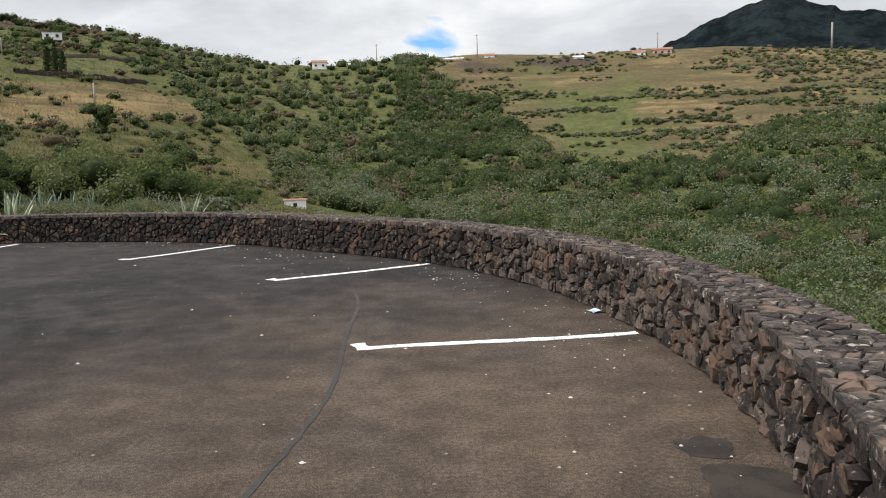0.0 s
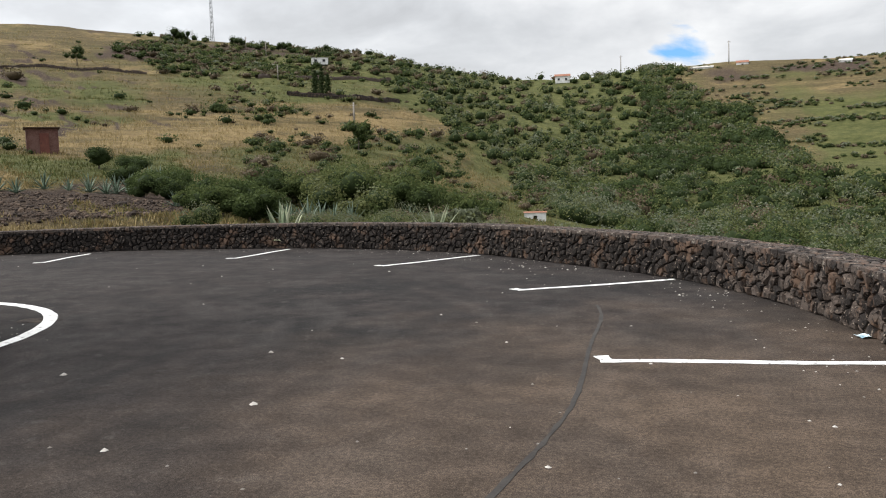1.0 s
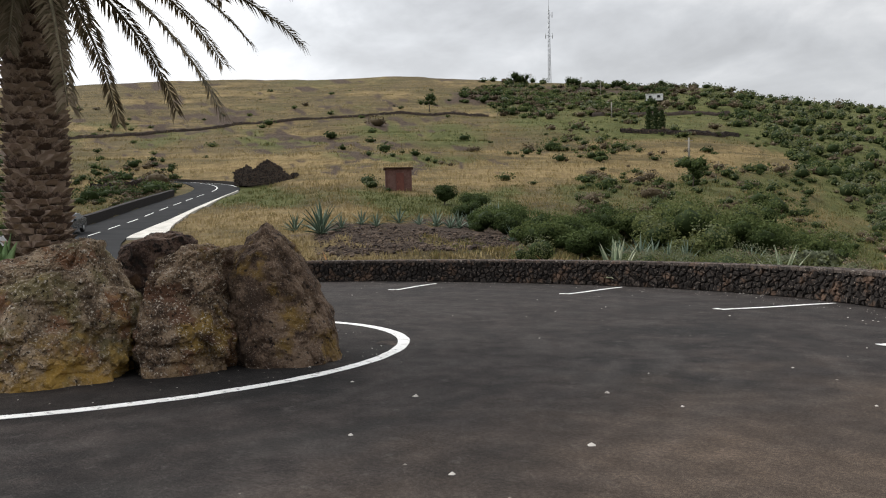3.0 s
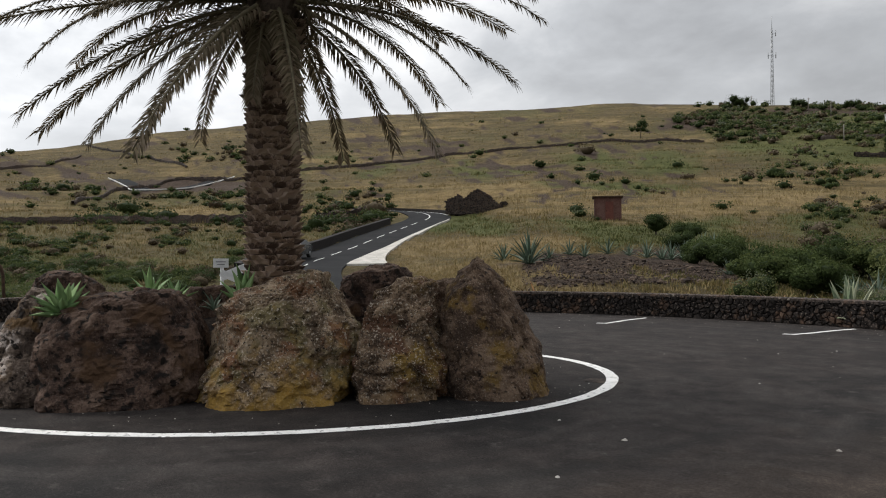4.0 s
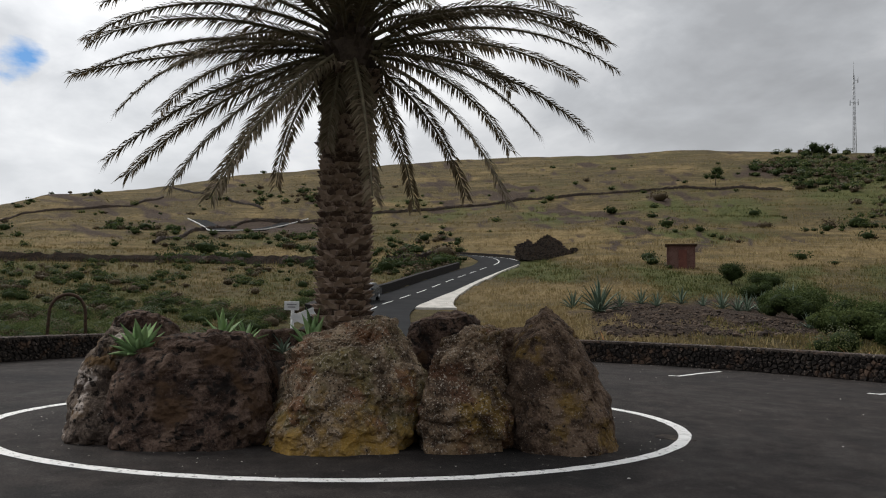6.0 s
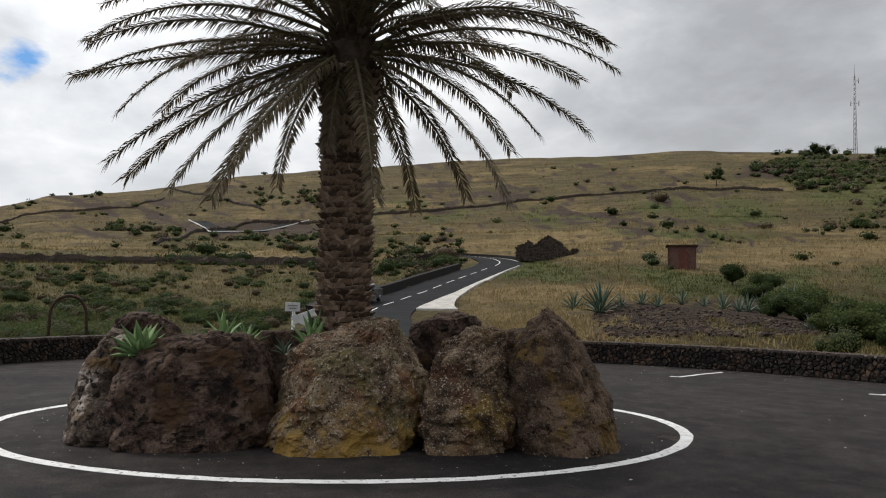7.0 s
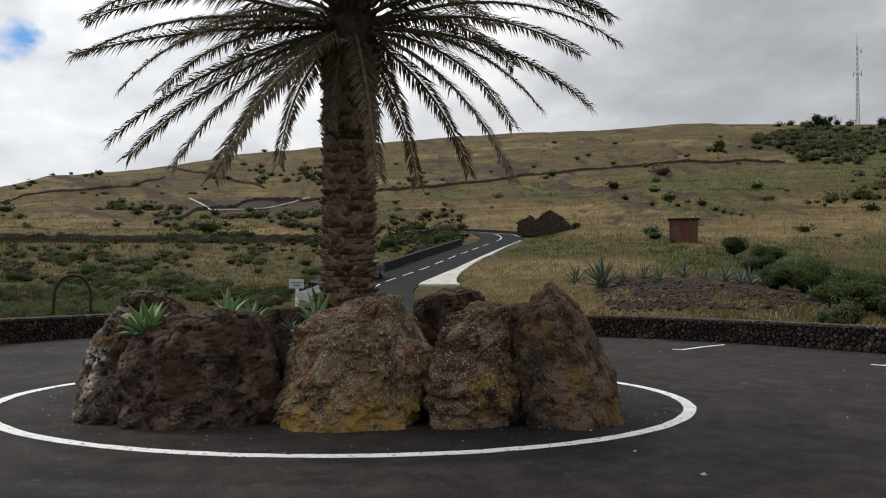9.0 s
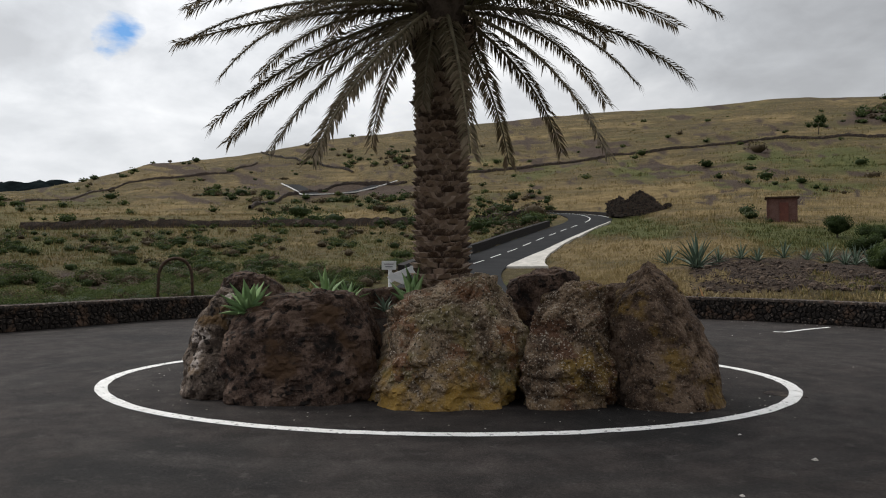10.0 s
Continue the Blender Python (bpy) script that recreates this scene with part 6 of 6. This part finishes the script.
def lattice_mast():
    p = sighted(31.72, .170)
    r = math.hypot(p.x, p.y)
    h = EYE_Z + .272 * r - p.z + 1.0
    mast = empty("lattice_mast", Matrix.Translation((p.x, p.y, p.z - 1.0)))
    tagged(mast, "tall thin grey lattice radio mast on the ridge", "radio mast")
    b = 0.75
    for k in range(3):
        w = 2 * math.pi * k / 3
        part("mast_leg", tube("mast_leg", [(b * math.cos(w), b * math.sin(w), 0), (0.30 * math.cos(w), 0.30 * math.sin(w), h * .86)], 0.10, GALV, 5), mast)
    n = 16
    for i in range(n):
        z0, z1 = h * .86 * i / n, h * .86 * (i + 1) / n
        b0, b1 = b - (b - .3) * i / n, b - (b - .3) * (i + 1) / n
        for k in range(3):
            w0, w1 = 2 * math.pi * k / 3, 2 * math.pi * (k + 1) / 3
            part("brace", tube("brace", [(b0 * math.cos(w0), b0 * math.sin(w0), z0), (b1 * math.cos(w1), b1 * math.sin(w1), z1)], 0.06, GALV, 4), mast)
    part("top_rod", tube("top_rod", [(0, 0, h * .84), (0, 0, h)], 0.09, GALV, 5), mast)
    for z, s in ((.56, 1), (.57, -1), (.80, 1)):
        m = part("aerial_arm", tube("aerial_arm", [(0, 0, h * z), (s * 1.5, .3 * s, h * z)], 0.08, GALV, 4), mast)
        part("aerial", tube("aerial", [(s * 1.5, .3 * s, h * z - 1.1), (s * 1.5, .3 * s, h * z + 1.3)], 0.16, GALV, 6), m)


def pole(az, el, top_el, label, wood=POLE_WOOD, arm=True, thick=0.13):
    p = sighted(az, el)
    h = max(4.0, (top_el - (p.z - EYE_Z) / math.hypot(p.x, p.y)) * math.hypot(p.x, p.y))
    ob = empty("utility_pole", facing(az, p))
    tagged(ob, label, "utility pole", group="utility poles on the hill")
    part("shaft", tube("shaft", [(0, 0, -0.5), (0, 0, h)], [thick * 1.3, thick], wood, 8), ob)
    if arm:
        part("cross_arm", box_mesh("cross_arm", 1.3, 0.12, 0.12, wood, 0.01, (0, 0, h - 0.5)), ob)


def house(az, el, w, h, wall, roof, label, d=6.0, gable=1.2, windows=2, lift=0.0, r=None):
    p = sighted(az, el) if r is None else spot(az, r)
    ob = empty("house", facing(az, p) @ Matrix.Translation((0, 0, -0.4 + lift)))
    tagged(ob, label, "house", group="houses on the hill")
    part("wall", box_mesh("wall", w, d, h, wall, 0.02, (0, 0, h / 2)), ob)
    o = min(0.3, w * 0.05)
    v = [(-w / 2 - o, -d / 2 - o, h), (w / 2 + o, -d / 2 - o, h), (w / 2 + o, d / 2 + o, h), (-w / 2 - o, d / 2 + o, h), (-w / 2 - o, 0, h + gable), (w / 2 + o, 0, h + gable)]
    part("roof", raw("roof", v, [(0, 1, 5, 4), (2, 3, 4, 5), (0, 4, 3), (1, 2, 5), (3, 2, 1, 0)], roof), ob)
    for i in range(windows):
        x = (i + 0.5) / windows * w - w / 2
        win = part("window", box_mesh("window", min(0.9, w * .16), 0.10, min(0.8, h * .34), DARK_GLASS, 0.01, (x, d / 2 + 0.02, h * 0.56)), ob)
        part("sill", box_mesh("sill", min(1.3, w * .26), 0.16, 0.08, CONCRETE, 0.01, (x, d / 2 + 0.06, h * 0.56 - min(.9, h * .4) / 2 - 0.05)), win)


def arch():
    p = spot(83.15, 26.2)
    pts = []
    w, h = 0.50, 1.62
    for i in range(25):
        u = math.pi * i / 24
        pts.append((w * math.cos(u) * (1.0 if math.cos(u) > 0 else 0.92), 0, 0.95 + (h - 0.95) * math.sin(u) ** 0.8))
    pts = [(w + .06, 0, -0.3)] + pts + [(-w - .02, 0, -0.3)]
    ob = empty("iron_arch", facing(83, p))
    z = 1.6 + .004 * 26.2 - p.z - h
    ob.matrix_basis = facing(83, p + Vector((0, 0, z)))
    tagged(ob, "rusty hoop-shaped iron arch standing in the grass", "arch")
    part("hoop", tube("hoop", [(a, b, c - (z if c < 0 else 0)) for a, b, c in pts], 0.048, RUST, 8), ob)


def sign_boards():
    p = Vector((polar(68.7, 16.0).x, polar(68.7, 16.0).y, 0))
    ob = empty("signpost", facing(68.7, p))
    tagged(ob, "white signpost with a small plate and slanted arrow board", "sign")
    part("post", tube("post", [(0, 0, 0), (0, 0, 1.60)], 0.035, SIGN_WHITE, 8), ob)
    plate = part("plate", box_mesh("plate", 0.28, 0.03, 0.17, SIGN_WHITE, 0.006, (0.02, 0.05, 1.545)), ob)
    for k in range(2):
        part("text_bar", box_mesh("text_bar", 0.18 - .04 * k, 0.006, 0.018, SIGN_GREY, 0, (0.02, 0.069, 1.57 - .05 * k)), plate)
    board = box_mesh("arrow_board", 0.70, 0.03, 0.15, SIGN_WHITE, 0.006)
    part("arrow_board", board, ob, Matrix.Translation((-0.33, 0.05, 1.42)) @ Matrix.Rotation(radians(22), 4, "Y"))
    part("arrow_board", box_mesh("arrow_board", 0.34, 0.03, 0.13, SIGN_WHITE, 0.006), ob, Matrix.Translation((-0.13, 0.055, 1.30)) @ Matrix.Rotation(radians(-24), 4, "Y"))


def car():
    p = polar(62.75, 62.5)
    z = float(road_height(np.array([[p.x, p.y]]))[0]) + 0.05
    k = np.argmin(np.hypot(ROAD_PATH[:, 0] - p.x, ROAD_PATH[:, 1] - p.y))
    t = ROAD_PATH[k + 1] - ROAD_PATH[k - 1]
    pitch = math.atan2(float(road_height(ROAD_PATH[k + 2:k + 3])[0] - road_height(ROAD_PATH[k - 2:k - 1])[0]), 4.0)
    ob = empty("car", Matrix.Translation((p.x, p.y, z)) @ Matrix.Rotation(math.atan2(-t[1], -t[0]), 4, "Z") @ Matrix.Rotation(pitch, 4, "Y") @ Matrix.Translation((0, -1.35, 0)))
    tagged(ob, "dark blue-grey saloon car coming down the road", "car")
    L = [(-2.1, .45), (-2.2, .62), (-2.12, .95), (-1.60, 1.02), (-1.05, 1.36), (-.6, 1.41), (.2, 1.39), (.95, .98), (1.95, .82), (2.15, .60), (2.1, .36), (-2.0, .32)]
    bm = bmesh.new()
    rows = []
    for y, k in ((-.86, .96), (-.80, 1.0), (.80, 1.0), (.86, .96)):
        row = []
        for x, zz in L:
            inset = 1 - 0.20 * max(0, (zz - .95) / .5)
            row.append(bm.verts.new((x * k, y * inset, .32 + (zz - .32) * (0.5 + 0.5 * k))))
        rows.append(row)
    for a, b in zip(rows, rows[1:]):
        for i in range(len(L)):
            j = (i + 1) % len(L)
            bm.faces.new((a[i], a[j], b[j], b[i]))
    bm.faces.new(rows[0][::-1])
    bm.faces.new(rows[-1])
    bmesh.ops.recalc_face_normals(bm, faces=bm.faces)
    body = part("body", finish("body", bm, CAR_PAINT), ob)
    part("rear_window", box_mesh("rear_window", .05, 1.22, .36, DARK_GLASS, .02), ob, Matrix.Translation((-1.34, 0, 1.20)) @ Matrix.Rotation(radians(58), 4, "Y"))
    part("windscreen", box_mesh("windscreen", .05, 1.2, .60, DARK_GLASS, .02), ob, Matrix.Translation((.60, 0, 1.20)) @ Matrix.Rotation(radians(-61), 4, "Y"))
    for s in (-1, 1):
        part("side_window", box_mesh("side_window", 1.45, .04, .26, DARK_GLASS, .02), ob, Matrix.Translation((-.20, s * .745, 1.17)) @ Matrix.Rotation(radians(s * 17), 4, "X"))
        part("tail_light", box_mesh("tail_light", .10, .20, .22, TAIL_RED, .03), ob, Matrix.Translation((-2.12, s * .66, .80)))
        part("headlight", box_mesh("headlight", .10, .34, .15, PLATE, .03), ob, Matrix.Translation((2.05, s * .58, .68)))
        part("wing_mirror", box_mesh("wing_mirror", .10, .20, .14, CAR_PAINT, .03), ob, Matrix.Translation((.62, s * .90, 1.02)))
        for x in (-1.3, 1.35):
            wh = part("wheel", tube("wheel", [(0, -.10, 0), (0, .10, 0)], .31, TYRE, 20), ob, Matrix.Translation((x, s * .76, .31)))
            part("rim", tube("rim", [(0, -.012, 0), (0, .012, 0)], .19, GALV, 16), wh, Matrix.Translation((0, s * .10, 0)))
    part("bumper", box_mesh("bumper", .14, 1.62, .24, TYRE, .05), ob, Matrix.Translation((2.10, 0, .46)))
    part("bumper", box_mesh("bumper", .14, 1.62, .24, TYRE, .05), ob, Matrix.Translation((-2.12, 0, .48)))
    part("grille", box_mesh("grille", .06, .62, .13, TYRE, .02), ob, Matrix.Translation((2.10, 0, .66)))
    part("number_plate", box_mesh("number_plate", .02, .50, .11, PLATE, .004), ob, Matrix.Translation((2.185, 0, .47)))


def tree(az, el, h, crown, tint, label, slim=False, seed=0):
    p = sighted(az, el)
    ob = empty("cypress" if slim else "small_tree", Matrix.Translation(p))
    tagged(ob, label, "tree", group="slim cypresses" if slim else "")
    rng = np.random.default_rng(seed)
    part("trunk", tube("trunk", [(0, 0, -.4), (.1, 0, h * .3), (.05, .1, h * .65)], [.16 * h / 5, .11 * h / 5, .05 * h / 5], BARK, 7), ob)
    if slim:
        k = 9
        zz = np.linspace(.10, .95, k) * h
        c = np.stack([rng.normal(0, .08, k), rng.normal(0, .08, k), zz], 1)
        rs = crown * (1 - .7 * np.linspace(0, 1, k) ** 1.6) + .1
    else:
        for w in range(4):
            part("limb", tube("limb", [(0, 0, h * (.3 + .08 * w)), (crown * .5 * math.cos(w * 1.7), crown * .5 * math.sin(w * 1.7), h * (.55 + .1 * w))], [.07, .03], BARK, 5), ob)
        k = 8
        c = np.stack([rng.normal(0, crown * .5, k), rng.normal(0, crown * .5, k), rng.uniform(.34, .90, k) * h], 1)
        rs = rng.uniform(.45, .75, k) * crown
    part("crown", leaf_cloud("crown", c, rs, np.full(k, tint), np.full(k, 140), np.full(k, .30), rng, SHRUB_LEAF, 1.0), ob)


red_hut()
stone_ruin()
lattice_mast()
arch()
sign_boards()
car()
house(24.75, .143, 5.6, 2.4, WHITE_WALL, CONCRETE, "small flat white house high on the green hillside", d=5, gable=0.4)
house(-14.9, .116, 7.5, 2.3, PINK_WALL, ROOF_TILE, "long pink house with clay roof on the ridge", d=7, windows=3, lift=-1.5)
house(-13.4, .116, 5.0, 1.9, WHITE_WALL, ROOF_TILE, "low white house beside the pink one", d=6, windows=2, lift=-1.5)
house(-0.9, .120, 8.5, 1.6, WHITE_WALL, CONCRETE, "low white house on the skyline", d=6, gable=0.9, windows=3, lift=-1.5)
house(-3.4, .1215, 4.5, 1.7, WHITE_WALL, ROOF_TILE, "little white house on the skyline", d=6, windows=1, lift=-1.5)
house(-9.4, .1145, 4.5, 1.9, WHITE_WALL, WHITE_WALL, "white shed on the red earth ridge", d=5, gable=0.8, windows=1, lift=-1.5)
house(8.2, .112, 6.0, 2.8, WHITE_WALL, ROOF_TILE, "white house with a clay roof beyond the ravine", d=6, windows=2)
hut_at = spot(10.3, 91)
house(10.3, 0, 2.35, 1.25, WHITE_WALL, ROOF_TILE, "tiny white hut with a clay roof in the ravine", d=2.4, gable=0.10, windows=1, lift=(EYE_Z - .0470 * 91 - 0.75) - hut_at.z + 0.4, r=91)
for a, e, t, lab in ((-2.58, .122, .148, "dark power pole on the skyline"), (-14.6, .118, .139, "power pole beside the pink house"), (29.6, .160, .176, "grey power pole near the ridge"), (28.3, .154, .170, "grey power pole near the ridge"),
                     (22.6, .0705, .093, "wooden pole on the terraces"), (27.6, .125, .140, "wooden pole on the green hillside"), (33.0, .172, .183, "thin pole beside the mast"), (14.9, .122, .135, "power pole on the ridge"), (4.3, .118, .140, "thin mast behind the trees")):
    pole(a, e, t, lab, thick=0.12 if t - e < .02 else .16)
pole(-25.1, .104, .1345, "stout pale concrete pole on the near ridge", POLE_WOOD, arm=False, thick=0.34)
for i, (a, s) in enumerate(((25.15, .9), (24.7, 1.1), (24.3, .8))):
    tree(a, .107, 6.4 * s, 0.95, .06, "slim dark cypress on the terraces", True, i)
tree(40.1, .140, 5.2, 1.9, .22, "lone small tree beside the field wall", False, 9)
tree(-2.1, .058, 4.0, 1.9, .04, "round dark tree on the ravine's edge", False, 11)
tree(22.4, .040, 3.6, 1.5, .34, "small umbrella-shaped tree on the dry slope", False, 12)
for a in (34.2, 33.5, 30.4, 29.9, 27.2, 24.4):
    tree(a, np.interp(a, SKY_AZ, SKY_EL) - .006, 4.6 if a > 33 else 3.4, 3.4 if a > 33 else 2.3, .22, "bushy tree on the ridge beside the mast", False, int(a * 10))


# ---- the far mountain ----
def mountain(name, az0, az1, r, prof, label):
    verts, faces = [], []
    n, rows = 150, 22
    for i in range(n):
        a = az0 + (az1 - az0) * i / (n - 1)
        top = np.interp(a, [q[0] for q in prof], [q[1] for q in prof])
        for k in range(rows):
            u = k / (rows - 1)
            rad = r * (0.72 + 0.28 * u)
            x, y = -math.sin(radians(a)) * rad, math.cos(radians(a)) * rad
            z = EYE_Z + rad * top * u ** 0.8
            z += (fbm(x / 60, y / 60, 4) - .5) * 22 * u + (fbm(x / 11, y / 11, 6, 2) - .5) * 9 * u
            verts.append((x, y, float(z) - (60 if k == 0 else 0)))
    for i in range(n - 1):
        for k in range(rows - 1):
            faces.append((i * rows + k, (i + 1) * rows + k, (i + 1) * rows + k + 1, i * rows + k + 1))
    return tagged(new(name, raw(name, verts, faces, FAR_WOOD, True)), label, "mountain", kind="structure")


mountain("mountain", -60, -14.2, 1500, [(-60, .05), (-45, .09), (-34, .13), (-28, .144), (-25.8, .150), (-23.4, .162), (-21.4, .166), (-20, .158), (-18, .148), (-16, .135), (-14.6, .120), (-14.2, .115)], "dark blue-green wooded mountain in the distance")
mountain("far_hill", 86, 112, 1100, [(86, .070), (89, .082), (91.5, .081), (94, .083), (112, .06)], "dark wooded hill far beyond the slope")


# ---- the parking place's small things ----
def flat_blob(name, x, y, a, b, mat, z, seed, label, category):
    rng = random.Random(seed)
    n = 110
    pts = []
    for i in range(n):
        w = 2 * math.pi * i / n
        k = 1 + 0.45 * noise.noise(Vector((math.cos(w) * 1.6, math.sin(w) * 1.6, seed))) + 0.12 * noise.noise(Vector((math.cos(w) * 5, math.sin(w) * 5, seed))) + rng.uniform(-.015, .015)
        pts.append((x + a * k * math.cos(w), y + b * k * math.sin(w), z))
    verts = pts + [(p[0], p[1], z - .003) for p in pts]
    faces = [tuple(range(n))] + [(i, n + i, n + (i + 1) % n, (i + 1) % n) for i in range(n)]
    return tagged(new(name, raw(name, verts, faces, mat)), label, category)


flat_blob("damp_stain", 1.31, 4.12, .15, .15, STAIN, .0036, 3, "dark damp stain on the asphalt", "stain")
flat_blob("damp_stain", 1.36, 3.60, .24, .24, STAIN, .0036, 5, "dark damp stain at the foot of the wall", "stain")
flat_blob("rust_patch", -7.6, 7.9, .32, .16, ISLAND_SOIL, .0034, 8, "brown worn patch in the asphalt", "stain")
seam_pts, _ = spline([(-1.05, 3.0), (-0.93, 3.92), (-0.85, 4.6), (-0.81, 5.56), (-0.91, 7.27), (-0.96, 8.73), (-1.1, 9.6)], 0.12)
tagged(new("asphalt_seam", strip("asphalt_seam", seam_pts, 0.035, SEAM, z=0.003, wobble=0.004, thick=.0025)), "dark patched seam in the asphalt", "seam")


def litter():
    bm = bmesh.new()
    bmesh.ops.create_grid(bm, x_segments=5, y_segments=4, size=0.5, matrix=Matrix.Diagonal((0.17, 0.13, 1, 1)))
    for v in bm.verts:
        v.co.z = 0.012 + 0.018 * noise.noise(v.co * 22)
    bmesh.ops.solidify(bm, geom=bm.faces[:], thickness=0.002)
    ob = new("paper_scrap", finish("paper_scrap", bm, PAPER))
    ob.matrix_basis = pose(1.46, 7.90, 0.006, 0, 0, 20)
    tagged(ob, "crumpled blue and white scrap of paper on the asphalt", "litter")


def grit():
    """Pale grit and scraps strewn over the asphalt, thicker along the wall."""
    rng = np.random.default_rng(77)
    V, F = [], []
    spots = [(-3.74, 6.56, .035), (-5.09, 5.48, .035), (-2.99, 4.92, .035), (-4.57, 4.15, .03), (-3.36, 3.84, .03), (-0.03, 4.13, .012), (0.63, 4.10, .012), (-0.09, 3.73, .012), (-1.69, 7.29, .018), (-1.27, 4.27, .010), (-0.86, 5.08, .011), (-1.11, 4.71, .010), (-0.40, 3.97, .009)]
    for _ in range(90):
        spots.append((rng.uniform(-16, 1.2), rng.uniform(2.2, 16), rng.uniform(.008, .022)))
    for _ in range(520):
        s = rng.uniform(0, WALL_S[-1] * .56)
        p, n = wall_frame(s)
        d = abs(rng.normal(0, .55)) + .06
        spots.append((p[0] - n[0] * d, p[1] - n[1] * d, rng.uniform(.004, .015)))
    for _ in range(220):
        w = rng.uniform(0, 2 * np.pi)
        x, y = ring_point(w, -abs(rng.normal(.7, .4)))
        spots.append((x, y, rng.uniform(.004, .015)))
    for cx, cy, m in ((-2.6, 13.6, 16), (0.2, 10.6, 16), (-6.3, 17.0, 12)):
        for _ in range(m):
            spots.append((cx + rng.normal(0, .45), cy + rng.normal(0, .25), rng.uniform(.008, .030)))
    for x, y, s in spots:
        if float(wall_distance(math.degrees(math.atan2(-x, y)))) < math.hypot(x, y) + .03:
            continue
        b = len(V)
        w = rng.uniform(0, 6.28)
        for k in range(5):
            a = w + k * 1.2566
            V.append((x + s * math.cos(a) * rng.uniform(.6, 1.2), y + s * math.sin(a) * rng.uniform(.6, 1.2), .001))
        V.append((x, y, .001 + s * .55))
        F += [(b + k, b + (k + 1) % 5, b + 5) for k in range(5)]
    tagged(new("grit", raw("grit", V, F, GRIT)), "pale grit, leaves and scraps strewn on the asphalt", "grit", kind="stuff")


def bank_rubble():
    """Loose brown lava stones lying on the bank."""
    rng = np.random.default_rng(14)
    V, F = [], []
    n = 3200
    az = np.concatenate([rng.uniform(33.5, 48.5, n), rng.uniform(84, 90, 300)])
    r = np.concatenate([rng.uniform(27.5, 36, n), rng.uniform(26, 34, 300)])
    x, y = -np.sin(np.radians(az)) * r, np.cos(np.radians(az)) * r
    h = land(x, y)
    for k in range(len(az)):
        s = math.exp(rng.normal(-3.55, .55))
        v = ICO_V[:] * s * rng.uniform(.7, 1.3, (len(ICO_V), 1)) * np.array([1, 1, .7]) + np.array([x[k], y[k], h[k] + s * .25])
        F.append(ICO_F + len(ICO_V) * k)
        V.append(v)
    tagged(new("rubble", raw("rubble", np.concatenate(V), np.concatenate(F).tolist(), RUBBLE)), "loose brown lava rubble on the bare bank", "rubble", kind="stuff")


bank_rubble()
litter()
grit()

build_wall_stones()
